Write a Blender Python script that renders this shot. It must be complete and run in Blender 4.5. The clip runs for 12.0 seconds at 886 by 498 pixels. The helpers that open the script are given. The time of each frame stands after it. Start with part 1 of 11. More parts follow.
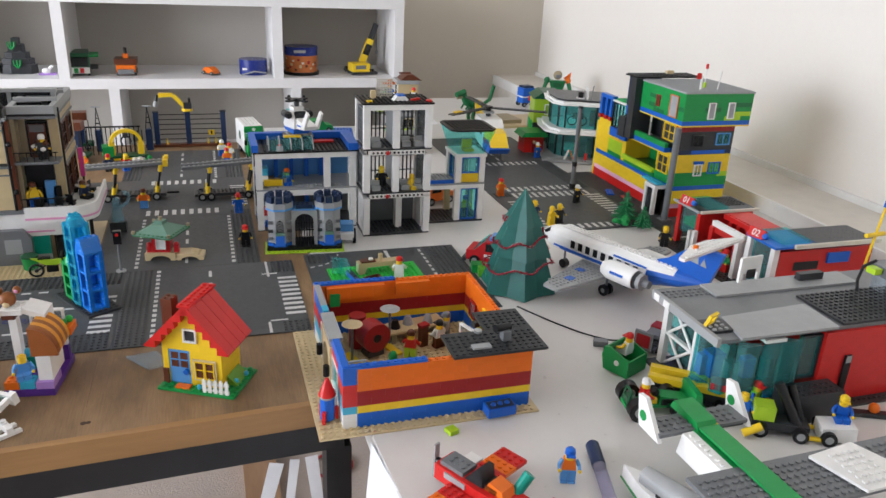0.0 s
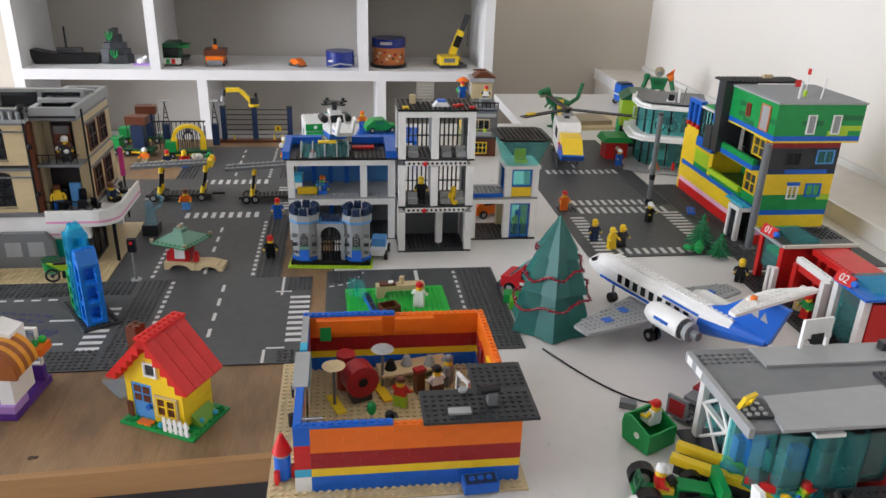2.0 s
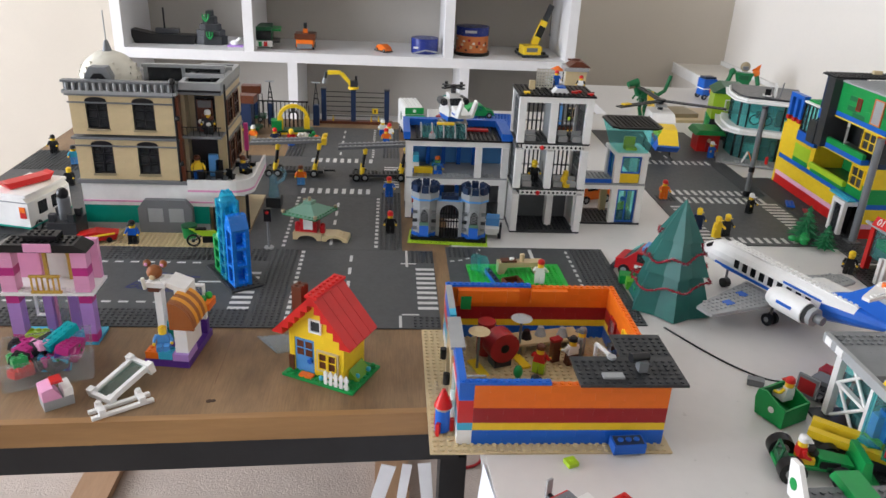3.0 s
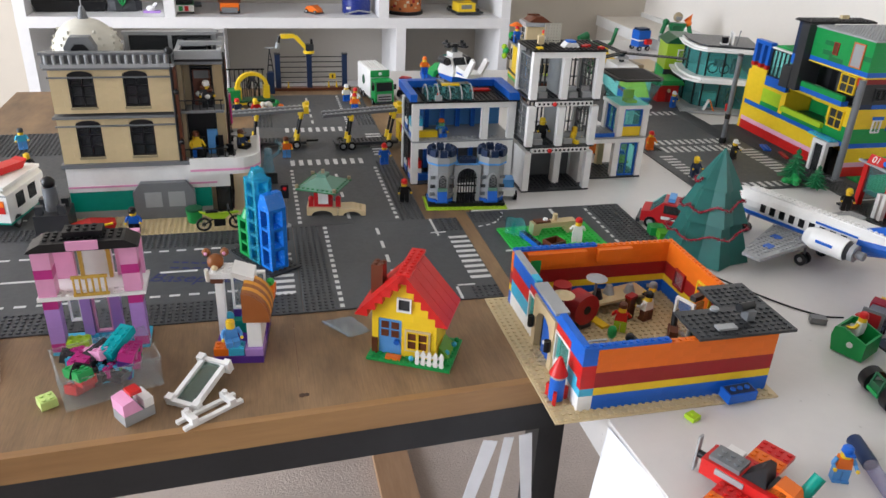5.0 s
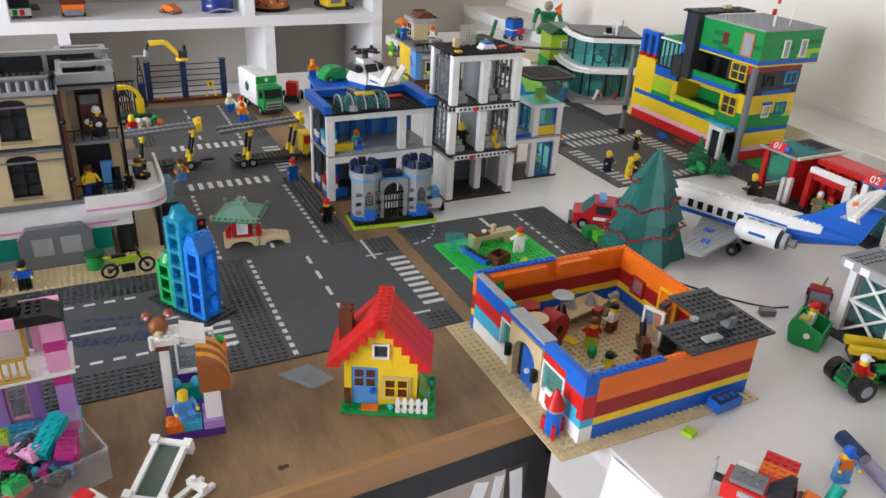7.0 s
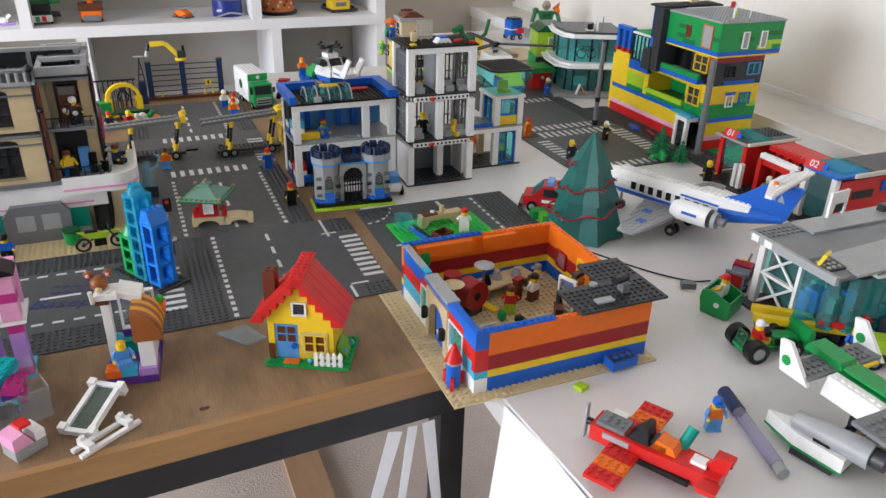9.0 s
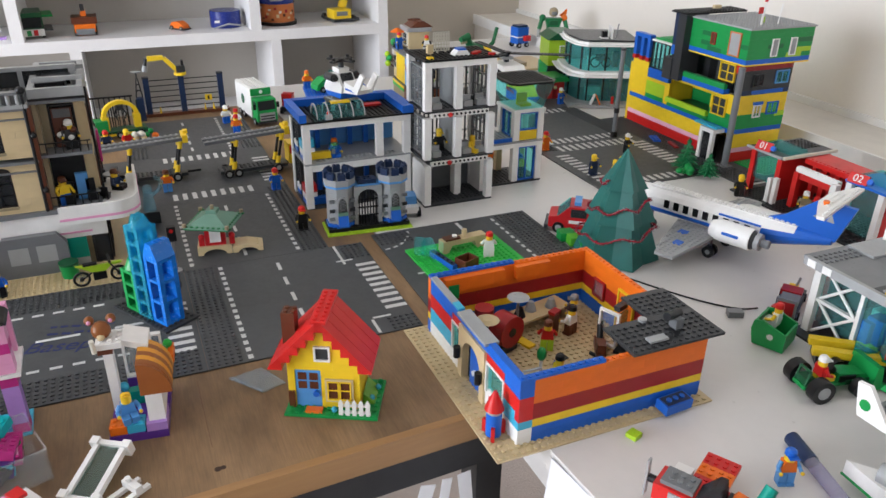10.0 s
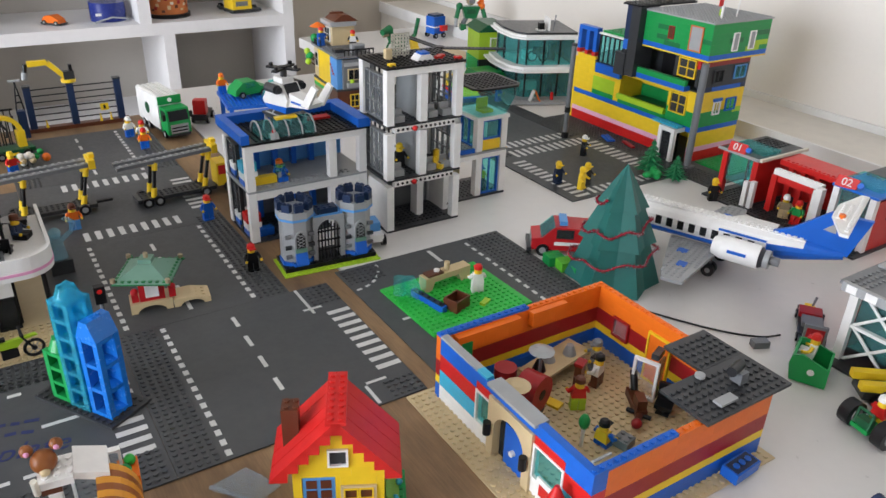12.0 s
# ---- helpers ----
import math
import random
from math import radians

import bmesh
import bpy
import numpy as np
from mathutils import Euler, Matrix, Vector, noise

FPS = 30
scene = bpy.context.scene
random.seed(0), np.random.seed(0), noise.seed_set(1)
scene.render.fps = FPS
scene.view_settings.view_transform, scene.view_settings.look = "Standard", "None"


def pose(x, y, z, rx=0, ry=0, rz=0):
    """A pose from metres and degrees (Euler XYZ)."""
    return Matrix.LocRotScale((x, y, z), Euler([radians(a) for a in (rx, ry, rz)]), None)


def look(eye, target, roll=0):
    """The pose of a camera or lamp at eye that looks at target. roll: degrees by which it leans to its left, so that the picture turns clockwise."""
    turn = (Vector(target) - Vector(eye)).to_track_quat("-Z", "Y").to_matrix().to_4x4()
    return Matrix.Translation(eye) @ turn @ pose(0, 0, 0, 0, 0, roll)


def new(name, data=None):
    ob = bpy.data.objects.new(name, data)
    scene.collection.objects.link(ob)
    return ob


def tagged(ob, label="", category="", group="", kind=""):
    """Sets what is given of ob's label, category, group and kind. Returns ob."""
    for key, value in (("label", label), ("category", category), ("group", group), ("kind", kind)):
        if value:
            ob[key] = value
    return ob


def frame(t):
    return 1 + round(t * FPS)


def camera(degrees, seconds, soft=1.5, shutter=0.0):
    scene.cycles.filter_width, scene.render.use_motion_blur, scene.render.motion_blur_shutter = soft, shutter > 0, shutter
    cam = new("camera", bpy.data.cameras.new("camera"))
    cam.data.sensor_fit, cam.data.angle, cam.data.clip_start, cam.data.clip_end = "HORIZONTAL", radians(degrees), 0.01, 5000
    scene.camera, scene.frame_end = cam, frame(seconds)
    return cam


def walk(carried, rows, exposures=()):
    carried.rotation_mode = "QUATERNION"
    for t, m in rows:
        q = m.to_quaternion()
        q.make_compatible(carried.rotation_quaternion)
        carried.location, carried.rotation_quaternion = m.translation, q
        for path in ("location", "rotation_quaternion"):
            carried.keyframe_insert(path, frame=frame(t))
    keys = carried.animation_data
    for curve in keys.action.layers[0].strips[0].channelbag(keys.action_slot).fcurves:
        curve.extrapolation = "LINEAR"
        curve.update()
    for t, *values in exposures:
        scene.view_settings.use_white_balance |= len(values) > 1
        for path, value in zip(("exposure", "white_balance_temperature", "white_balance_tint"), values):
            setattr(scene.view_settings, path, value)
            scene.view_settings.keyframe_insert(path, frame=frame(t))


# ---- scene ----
cam = camera(61.0, 12.0)
PATH = [
    (0, (0.033, 0.012, 0.517), (0.605, 1.782, -0.219), 2.7),
    (0.5, (0.092, 0.039, 0.522), (0.628, 1.812, -0.233), 1.7),
    (1, (0.222, 0.079, 0.532), (0.64, 1.883, -0.223), -0.2),
    (1.5, (0.241, 0.104, 0.536), (0.569, 1.921, -0.231), 0.9),
    (2, (0.214, 0.117, 0.532), (0.464, 1.941, -0.251), 1.8),
    (2.5, (0.143, 0.102, 0.534), (0.332, 1.924, -0.267), 3.2),
    (3, (0.078, 0.071, 0.529), (0.225, 1.894, -0.279), 2.8),
    (3.2, (0.039, 0.052, 0.528), (0.181, 1.876, -0.281), 3.2),
    (4.8, (-0.154, 0.108, 0.51), (0.236, 1.863, -0.368), 1.8),
    (5, (-0.152, 0.144, 0.507), (0.299, 1.881, -0.376), 2.7),
    (5.5, (-0.187, 0.205, 0.514), (0.371, 1.901, -0.389), 3.4),
    (6, (-0.236, 0.251, 0.518), (0.452, 1.895, -0.39), 3.4),
    (6.5, (-0.244, 0.264, 0.518), (0.524, 1.875, -0.384), 3.2),
    (7, (-0.245, 0.265, 0.517), (0.561, 1.859, -0.381), 3.1),
    (7.5, (-0.237, 0.251, 0.517), (0.611, 1.825, -0.379), 2.5),
    (7.7, (-0.228, 0.244, 0.515), (0.636, 1.814, -0.374), 2.4),
    (9.3, (-0.134, 0.112, 0.522), (0.538, 1.775, -0.366), 0.9),
    (9.5, (-0.13, 0.134, 0.519), (0.537, 1.8, -0.364), 0.4),
    (10, (-0.154, 0.216, 0.515), (0.564, 1.863, -0.362), 0.9),
    (10.5, (-0.183, 0.296, 0.519), (0.636, 1.894, -0.362), 1.1),
    (11, (-0.216, 0.376, 0.511), (0.672, 1.933, -0.374), 1.2),
    (11.5, (-0.218, 0.407, 0.513), (0.764, 1.905, -0.377), 2.3),
    (12, (-0.199, 0.424, 0.513), (0.778, 1.912, -0.4), 2.0),
]
walk(cam, [(t, look(eye, target, roll)) for t, eye, target, roll in PATH])


# ---- world and light ----
world = bpy.data.worlds.new("sky")
scene.world = world
world.use_nodes = True
_bg = world.node_tree.nodes["Background"]
_sky = world.node_tree.nodes.new("ShaderNodeTexSky")
_sky.sky_type = "NISHITA"
_sky.sun_disc = False
_sky.sun_elevation, _sky.sun_rotation = radians(40), radians(250)
world.node_tree.links.new(_sky.outputs[0], _bg.inputs[0])
_bg.inputs[1].default_value = 0.05

sun = new("sun", bpy.data.lights.new("sun", "SUN"))
sun.data.energy, sun.data.angle, sun.data.color = 0.7, radians(12), (1, 0.98, 0.95)
sun.matrix_world = look((-4, -2, 5), (0, 1, 0))

FLOOR, CEIL = -0.74, 1.7
# unseen west and south walls stand far out to cut bounced light
WEST, EAST, SOUTH, NORTH = -3.2, 1.42, -3.6, 3.08


def area_lamp(name, place, target, w, h, watts, col):
    la = new(name, bpy.data.lights.new(name, "AREA"))
    la.data.shape, la.data.size, la.data.size_y = "RECTANGLE", w, h
    la.data.energy, la.data.color = watts, col
    la.matrix_world = look(place, target)
    return la


area_lamp("west_window_light", (WEST + 0.06, 1.05, 0.5), (1.4, 1.1, 0.35), 2.5, 1.8, 195, (0.845, 0.89, 1.0))
# weak fill added from behind the camera, no known window there
area_lamp("south_fill_light", (-0.6, SOUTH + 0.06, 0.85), (0.2, 1.3, 0.0), 2.2, 1.3, 8, (0.845, 0.89, 1.0))
scene.view_settings.exposure = -0.17

# ---- materials ----
MATS = {}


def _mat(name):
    m = bpy.data.materials.new(name)
    m.use_nodes = True
    nt = m.node_tree
    return m, nt, nt.nodes["Principled BSDF"], nt.nodes, nt.links


def _noise(nodes, links, scale, detail=3.0, rough=0.6, stretch=None):
    tc = nodes.new("ShaderNodeTexCoord")
    n = nodes.new("ShaderNodeTexNoise")
    n.inputs["Scale"].default_value = scale
    n.inputs["Detail"].default_value = detail
    n.inputs["Roughness"].default_value = rough
    if stretch:
        mp = nodes.new("ShaderNodeMapping")
        mp.inputs["Scale"].default_value = stretch
        links.new(tc.outputs["Object"], mp.inputs[0])
        links.new(mp.outputs[0], n.inputs["Vector"])
    else:
        links.new(tc.outputs["Object"], n.inputs["Vector"])
    return n


def _ramp(nodes, links, src, stops):
    r = nodes.new("ShaderNodeValToRGB")
    els = r.color_ramp.elements
    while len(els) < len(stops):
        els.new(0.5)
    for e, (p, c) in zip(els, stops):
        e.position, e.color = p, (*c, 1)
    links.new(src, r.inputs[0])
    return r


def plastic(name, col, rough=0.28):
    """Moulded plastic: gloss with dust and faint scuffs, a slight shift of tone from piece to piece."""
    if name in MATS:
        return MATS[name]
    m, nt, b, nodes, links = _mat(name)
    n = _noise(nodes, links, 45)
    lo = tuple(c * 0.94 for c in col)
    hi = tuple(min(1, c * 1.03 + 0.003) for c in col)
    r = _ramp(nodes, links, n.outputs[0], [(0.3, lo), (0.7, hi)])
    oi = nodes.new("ShaderNodeObjectInfo")
    hsv = nodes.new("ShaderNodeHueSaturation")
    mr = nodes.new("ShaderNodeMapRange")
    mr.inputs[3].default_value, mr.inputs[4].default_value = 0.975, 1.02
    links.new(oi.outputs["Random"], mr.inputs[0])
    links.new(mr.outputs[0], hsv.inputs["Value"])
    links.new(r.outputs[0], hsv.inputs["Color"])
    links.new(hsv.outputs[0], b.inputs["Base Color"])
    b.inputs["Specular IOR Level"].default_value = 0.36
    n2 = _noise(nodes, links, 160, 4)
    rr = nodes.new("ShaderNodeMapRange")
    rr.inputs[3].default_value, rr.inputs[4].default_value = rough - 0.08, rough + 0.18
    links.new(n2.outputs[0], rr.inputs[0])
    links.new(rr.outputs[0], b.inputs["Roughness"])
    bp = nodes.new("ShaderNodeBump")
    bp.inputs["Strength"].default_value, bp.inputs["Distance"].default_value = 0.08, 0.0004
    links.new(n2.outputs[0], bp.inputs["Height"])
    links.new(bp.outputs[0], b.inputs["Normal"])
    MATS[name] = m
    return m


def clear(name, col, rough=0.05, gloss=0.2):
    """Transparent coloured plastic."""
    if name in MATS:
        return MATS[name]
    m, nt, b, nodes, links = _mat(name)
    b.inputs["Base Color"].default_value = (*col, 1)
    b.inputs["Roughness"].default_value = rough
    tr = nodes.new("ShaderNodeBsdfTransparent")
    tr.inputs[0].default_value = (*col, 1)
    mix = nodes.new("ShaderNodeMixShader")
    n = _noise(nodes, links, 60)
    mr = nodes.new("ShaderNodeMapRange")
    mr.inputs[3].default_value, mr.inputs[4].default_value = gloss, gloss + 0.08
    links.new(n.outputs[0], mr.inputs[0])
    links.new(mr.outputs[0], mix.inputs[0])
    links.new(tr.outputs[0], mix.inputs[1])
    links.new(b.outputs[0], mix.inputs[2])
    links.new(mix.outputs[0], nodes["Material Output"].inputs[0])
    MATS[name] = m
    return m


def surface(name, lo, hi, scale, rough, bump=0.2, dist=0.001, stretch=None, fine=None, grain=0.35, fstretch=None):
    if name in MATS:
        return MATS[name]
    m, nt, b, nodes, links = _mat(name)
    n = _noise(nodes, links, scale, 5, 0.6, stretch)
    r = _ramp(nodes, links, n.outputs[0], [(0.3, lo), (0.72, hi)])
    n2 = _noise(nodes, links, fine or scale * 9, 4, 0.6, fstretch or stretch)
    mx = nodes.new("ShaderNodeMix")
    mx.data_type, mx.blend_type = "RGBA", "MULTIPLY"
    mx.inputs["Factor"].default_value = grain
    r2 = _ramp(nodes, links, n2.outputs[0], [(0.25, (0.72, 0.72, 0.72)), (0.6, (1, 1, 1))])
    links.new(r.outputs[0], mx.inputs["A"])
    links.new(r2.outputs[0], mx.inputs["B"])
    links.new(mx.outputs["Result"], b.inputs["Base Color"])
    mr = nodes.new("ShaderNodeMapRange")
    mr.inputs[3].default_value, mr.inputs[4].default_value = rough - 0.08, rough + 0.1
    links.new(n2.outputs[0], mr.inputs[0])
    links.new(mr.outputs[0], b.inputs["Roughness"])
    bp = nodes.new("ShaderNodeBump")
    bp.inputs["Strength"].default_value, bp.inputs["Distance"].default_value = bump, dist
    links.new(n2.outputs[0], bp.inputs["Height"])
    links.new(bp.outputs[0], b.inputs["Normal"])
    MATS[name] = m
    return m


WHITE = plastic("white_plastic", (0.84, 0.83, 0.8))
RED = plastic("red_plastic", (0.6, 0.018, 0.016))
DRED = plastic("dark_red_plastic", (0.33, 0.012, 0.015))
ORANGE = plastic("orange_plastic", (0.83, 0.17, 0.012))
YELLOW = plastic("yellow_plastic", (0.88, 0.6, 0.025))
BLUE = plastic("blue_plastic", (0.01, 0.12, 0.55))
MBLUE = plastic("medium_blue_plastic", (0.1, 0.32, 0.68))
DBLUE = plastic("dark_blue_plastic", (0.014, 0.03, 0.08))
SKYB = plastic("azure_plastic", (0.05, 0.42, 0.62))
GREEN = plastic("green_plastic", (0.009, 0.29, 0.066))
BGREEN = plastic("bright_green_plastic", (0.03, 0.46, 0.06))
DGREEN = plastic("dark_green_plastic", (0.01, 0.09, 0.035))
LIME = plastic("lime_plastic", (0.4, 0.62, 0.03))
TEALP = plastic("teal_plastic", (0.0, 0.28, 0.21))
TAN = plastic("tan_plastic", (0.62, 0.49, 0.28))
DTAN = plastic("dark_tan_plastic", (0.32, 0.26, 0.16))
LGREY = plastic("light_grey_plastic", (0.34, 0.35, 0.35))
GREY = plastic("grey_plastic", (0.17, 0.178, 0.185))
DGREY = plastic("dark_grey_plastic", (0.036, 0.038, 0.041))
BLACK = plastic("black_plastic", (0.007, 0.007, 0.008))
BROWN = plastic("brown_plastic", (0.12, 0.035, 0.015))
PINK = plastic("pink_plastic", (0.78, 0.35, 0.55))
MAGENTA = plastic("magenta_plastic", (0.5, 0.03, 0.22))
LAVENDER = plastic("lavender_plastic", (0.42, 0.24, 0.6))
PURPLE = plastic("purple_plastic", (0.1, 0.03, 0.26))
CREAM = plastic("cream_plastic", (0.68, 0.65, 0.55))
SKIN = plastic("minifigure_yellow_plastic", (0.85, 0.55, 0.03))
TEAL = clear("clear_teal_plastic", (0.5, 0.93, 0.92), gloss=0.05)
CYAN = clear("clear_cyan_plastic", (0.1, 0.72, 0.88))
TBLUE = plastic("bright_blue_plastic", (0.012, 0.17, 0.6), 0.2)
GLASS = clear("clear_plastic", (0.96, 0.98, 0.98), 0.03, 0.035)
SMOKE = clear("smoked_plastic", (0.2, 0.21, 0.22), gloss=0.12)
ROADM = plastic("road_baseplate_grey", (0.07, 0.073, 0.075), 0.42)
STRIPE = plastic("printed_white_line", (0.62, 0.62, 0.6), 0.4)
PLATEG = plastic("baseplate_dark_grey", (0.065, 0.068, 0.07), 0.4)
WALLP = surface("cream_wall_paint", (0.79, 0.75, 0.69), (0.83, 0.79, 0.73), 1.5, 0.7, 0.06, 0.0006, fine=120, grain=0.07)
CEILP = surface("ceiling_white_paint", (0.78, 0.77, 0.74), (0.82, 0.81, 0.78), 1.5, 0.8, 0.05)
SHELFP = surface("white_shelf_paint", (0.74, 0.73, 0.72), (0.8, 0.79, 0.78), 3, 0.45, 0.08, 0.0006, fine=60, grain=0.1)
TABLEW = surface("white_laminate", (0.66, 0.64, 0.61), (0.71, 0.69, 0.66), 2.5, 0.3, 0.04, 0.0004, fine=50, grain=0.12)
WOOD = surface("oak_veneer", (0.13, 0.074, 0.034), (0.37, 0.23, 0.115), 6, 0.5, 0.3, 0.0008, (2.2, 0.8, 2.2), 60, 1.0, (9, 0.5, 9))
WOODE = surface("table_edge_wood", (0.26, 0.13, 0.045), (0.4, 0.22, 0.085), 9, 0.5, 0.15, 0.0006, (0.3, 3, 3), 60)
KNOT = surface("dark_knot", (0.035, 0.016, 0.008), (0.08, 0.04, 0.02), 60, 0.6, 0.1)
PINE = surface("bare_pine", (0.3, 0.17, 0.09), (0.42, 0.26, 0.15), 10, 0.6, 0.2, 0.001, (3, 0.4, 3), 70)
STEEL = surface("black_steel", (0.007, 0.007, 0.008), (0.016, 0.016, 0.018), 14, 0.6, 0.15, 0.0006)
CARPET = surface("beige_carpet", (0.42, 0.35, 0.3), (0.53, 0.45, 0.39), 5, 0.95, 0.6, 0.004, fine=180)
PAPER = surface("white_paper", (0.76, 0.77, 0.8), (0.82, 0.83, 0.85), 3, 0.8, 0.1)
CARD = surface("green_card", (0.008, 0.1, 0.085), (0.014, 0.15, 0.125), 10, 0.5, 0.05)
TINSEL = plastic("red_tinsel", (0.3, 0.01, 0.03), 0.2)
WALLN = surface("beige_wall_paint", (0.5, 0.45, 0.375), (0.55, 0.495, 0.415), 1.5, 0.75, 0.06, 0.0006, fine=120, grain=0.07)
# shelf back: greyish beige holds the shade inside the compartments
BACKP = surface("shaded_back_panel", (0.46, 0.43, 0.38), (0.5, 0.47, 0.42), 2, 0.7, 0.1, 0.0008, fine=90, grain=0.1)
PANE = clear("grey_green_pane", (0.55, 0.66, 0.62), gloss=0.08)
SAND = surface("sill_paint", (0.66, 0.62, 0.55), (0.72, 0.68, 0.61), 3, 0.5, 0.1, 0.0006)

# ---- mesh helpers ----
U, BH, PH = 0.0082, 0.0096, 0.0032


class Shape:
    """Collects boxes, rods, prisms and studs into one mesh, each face with its material."""

    def __init__(self):
        self.v, self.f, self.mi, self.ms, self.smooth = [], [], [], [], []
        self.m = Matrix()

    def _add(self, verts, faces, m, smooth=False):
        if m not in self.ms:
            self.ms.append(m)
        k, o = self.ms.index(m), len(self.v)
        self.v += [tuple(self.m @ Vector(p)) for p in verts]
        self.f += [tuple(o + i for i in q) for q in faces]
        self.mi += [k] * len(faces)
        self.smooth += [smooth] * len(faces)
        return self

    def at(self, x=0, y=0, z=0, rx=0, ry=0, rz=0):
        self.m = pose(x, y, z, rx, ry, rz)
        return self

    def box(self, x0, y0, z0, x1, y1, z1, m):
        p = [(x, y, z) for z in (z0, z1) for y in (y0, y1) for x in (x0, x1)]
        return self._add(p, [(0, 2, 3, 1), (4, 5, 7, 6), (0, 1, 5, 4), (2, 6, 7, 3), (0, 4, 6, 2), (1, 3, 7, 5)], m)

    def prism(self, poly, a, b, axis, m):
        """poly: points in the plane across the axis (x: y,z; y: x,z; z: x,y)."""
        def put(p, c):
            return (c, *p) if axis == "x" else (p[0], c, p[1]) if axis == "y" else (*p, c)
        n = len(poly)
        vs = [put(p, a) for p in poly] + [put(p, b) for p in poly]
        return self._add(vs, [tuple(range(n))[::-1], tuple(range(n, 2 * n))] + [(i, (i + 1) % n, n + (i + 1) % n, n + i) for i in range(n)], m)

    def rod(self, p, q, r, m, n=10, r2=None):
        p, q = Vector(p), Vector(q)
        w = (q - p).normalized()
        a = w.orthogonal().normalized()
        b = w.cross(a)
        r2 = r if r2 is None else r2
        vs = []
        for c, rr in ((p, r), (q, r2)):
            vs += [tuple(c + rr * (math.cos(2 * math.pi * i / n) * a + math.sin(2 * math.pi * i / n) * b)) for i in range(n)]
        self._add(vs, [(i, (i + 1) % n, n + (i + 1) % n, n + i) for i in range(n)], m, True)
        o = [tuple(range(n))[::-1], tuple(range(n, 2 * n))]
        return self._add(vs, o, m)

    def tube(self, pts, r, m, n=6):
        for a, b in zip(pts, pts[1:]):
            self.rod(a, b, r, m, n)
        return self

    def ball(self, c, r, m, n=10, sz=1.0):
        vs, fs, k = [], [], max(5, n // 2 + 1)
        for j in range(k + 1):
            th = math.pi * j / k
            for i in range(n):
                ph = 2 * math.pi * i / n
                vs.append((c[0] + r * math.sin(th) * math.cos(ph), c[1] + r * math.sin(th) * math.sin(ph), c[2] + r * sz * math.cos(th)))
        for j in range(k):
            for i in range(n):
                fs.append((j * n + i, (j + 1) * n + i, (j + 1) * n + (i + 1) % n, j * n + (i + 1) % n))
        return self._add(vs, fs, m, True)

    def studs(self, x0, y0, nx, ny, z, m, pitch=None, n=8):
        pt = pitch or U
        for i in range(nx):
            for j in range(ny):
                self.stud(x0 + (i + 0.5) * pt, y0 + (j + 0.5) * pt, z, m, n)
        return self

    def stud(self, x, y, z, m, n=8):
        r, h = 0.0025, 0.0017
        c = [(math.cos(2 * math.pi * i / n), math.sin(2 * math.pi * i / n)) for i in range(n)]
        vs = [(x + r * a, y + r * b, z) for a, b in c] + [(x + r * a, y + r * b, z + h) for a, b in c]
        return self._add(vs, [(i, (i + 1) % n, n + (i + 1) % n, n + i) for i in range(n)] + [tuple(range(n, 2 * n))], m)

    def mesh(self, name):
        me = bpy.data.meshes.new(name)
        me.from_pydata(self.v, [], self.f)
        for m in self.ms:
            me.materials.append(m)
        me.polygons.foreach_set("material_index", self.mi)
        me.polygons.foreach_set("use_smooth", self.smooth)
        me.update()
        return me


def part(name, sh, parent, label=""):
    ob = new(name, sh.mesh(name))
    ob.parent = parent
    return tagged(ob, label)


def thing(name, m, label, category, group="", kind=""):
    ob = new(name)
    ob.empty_display_size = 0.02
    ob.matrix_world = m
    return tagged(ob, label, category, group, kind)


def solid(name, sh, m, label, category, group="", kind=""):
    ob = new(name, sh.mesh(name))
    ob.matrix_world = m
    return tagged(ob, label, category, group, kind)


BRICKS = {}


def brick(parent, m, x, y, z, nx, ny, h=BH, top=False, name="brick"):
    """One brick or plate of nx by ny studs, its low corner at x, y, z; alike ones share their mesh."""
    key = (m.name, nx, ny, round(h, 5), top)
    if key not in BRICKS:
        g = 0.00006
        s = Shape().box(g, g, 0, nx * U - g, ny * U - g, h - g, m)
        if top:
            s.studs(0, 0, int(nx), int(ny), h - g, m)
        BRICKS[key] = s.mesh(name)
    ob = new(name, BRICKS[key])
    ob.parent = parent
    ob.location = (x, y, z)
    return ob


def course(parent, m, x, y, z, n, axis, h=BH, top=False, shift=0, depth=1, size=4):
    """A row of bricks, n studs long, along x or y; shift sets where the joints fall."""
    at = 0.0
    first = True
    while at < n - 1e-6:
        k = min(size, n - at)
        if first and shift:
            k = min(shift, n)
        first = False
        if axis == "x":
            brick(parent, m, x + at * U, y, z, k, depth, h, top)
        else:
            brick(parent, m, x, y + at * U, z, depth, k, h, top)
        at += k


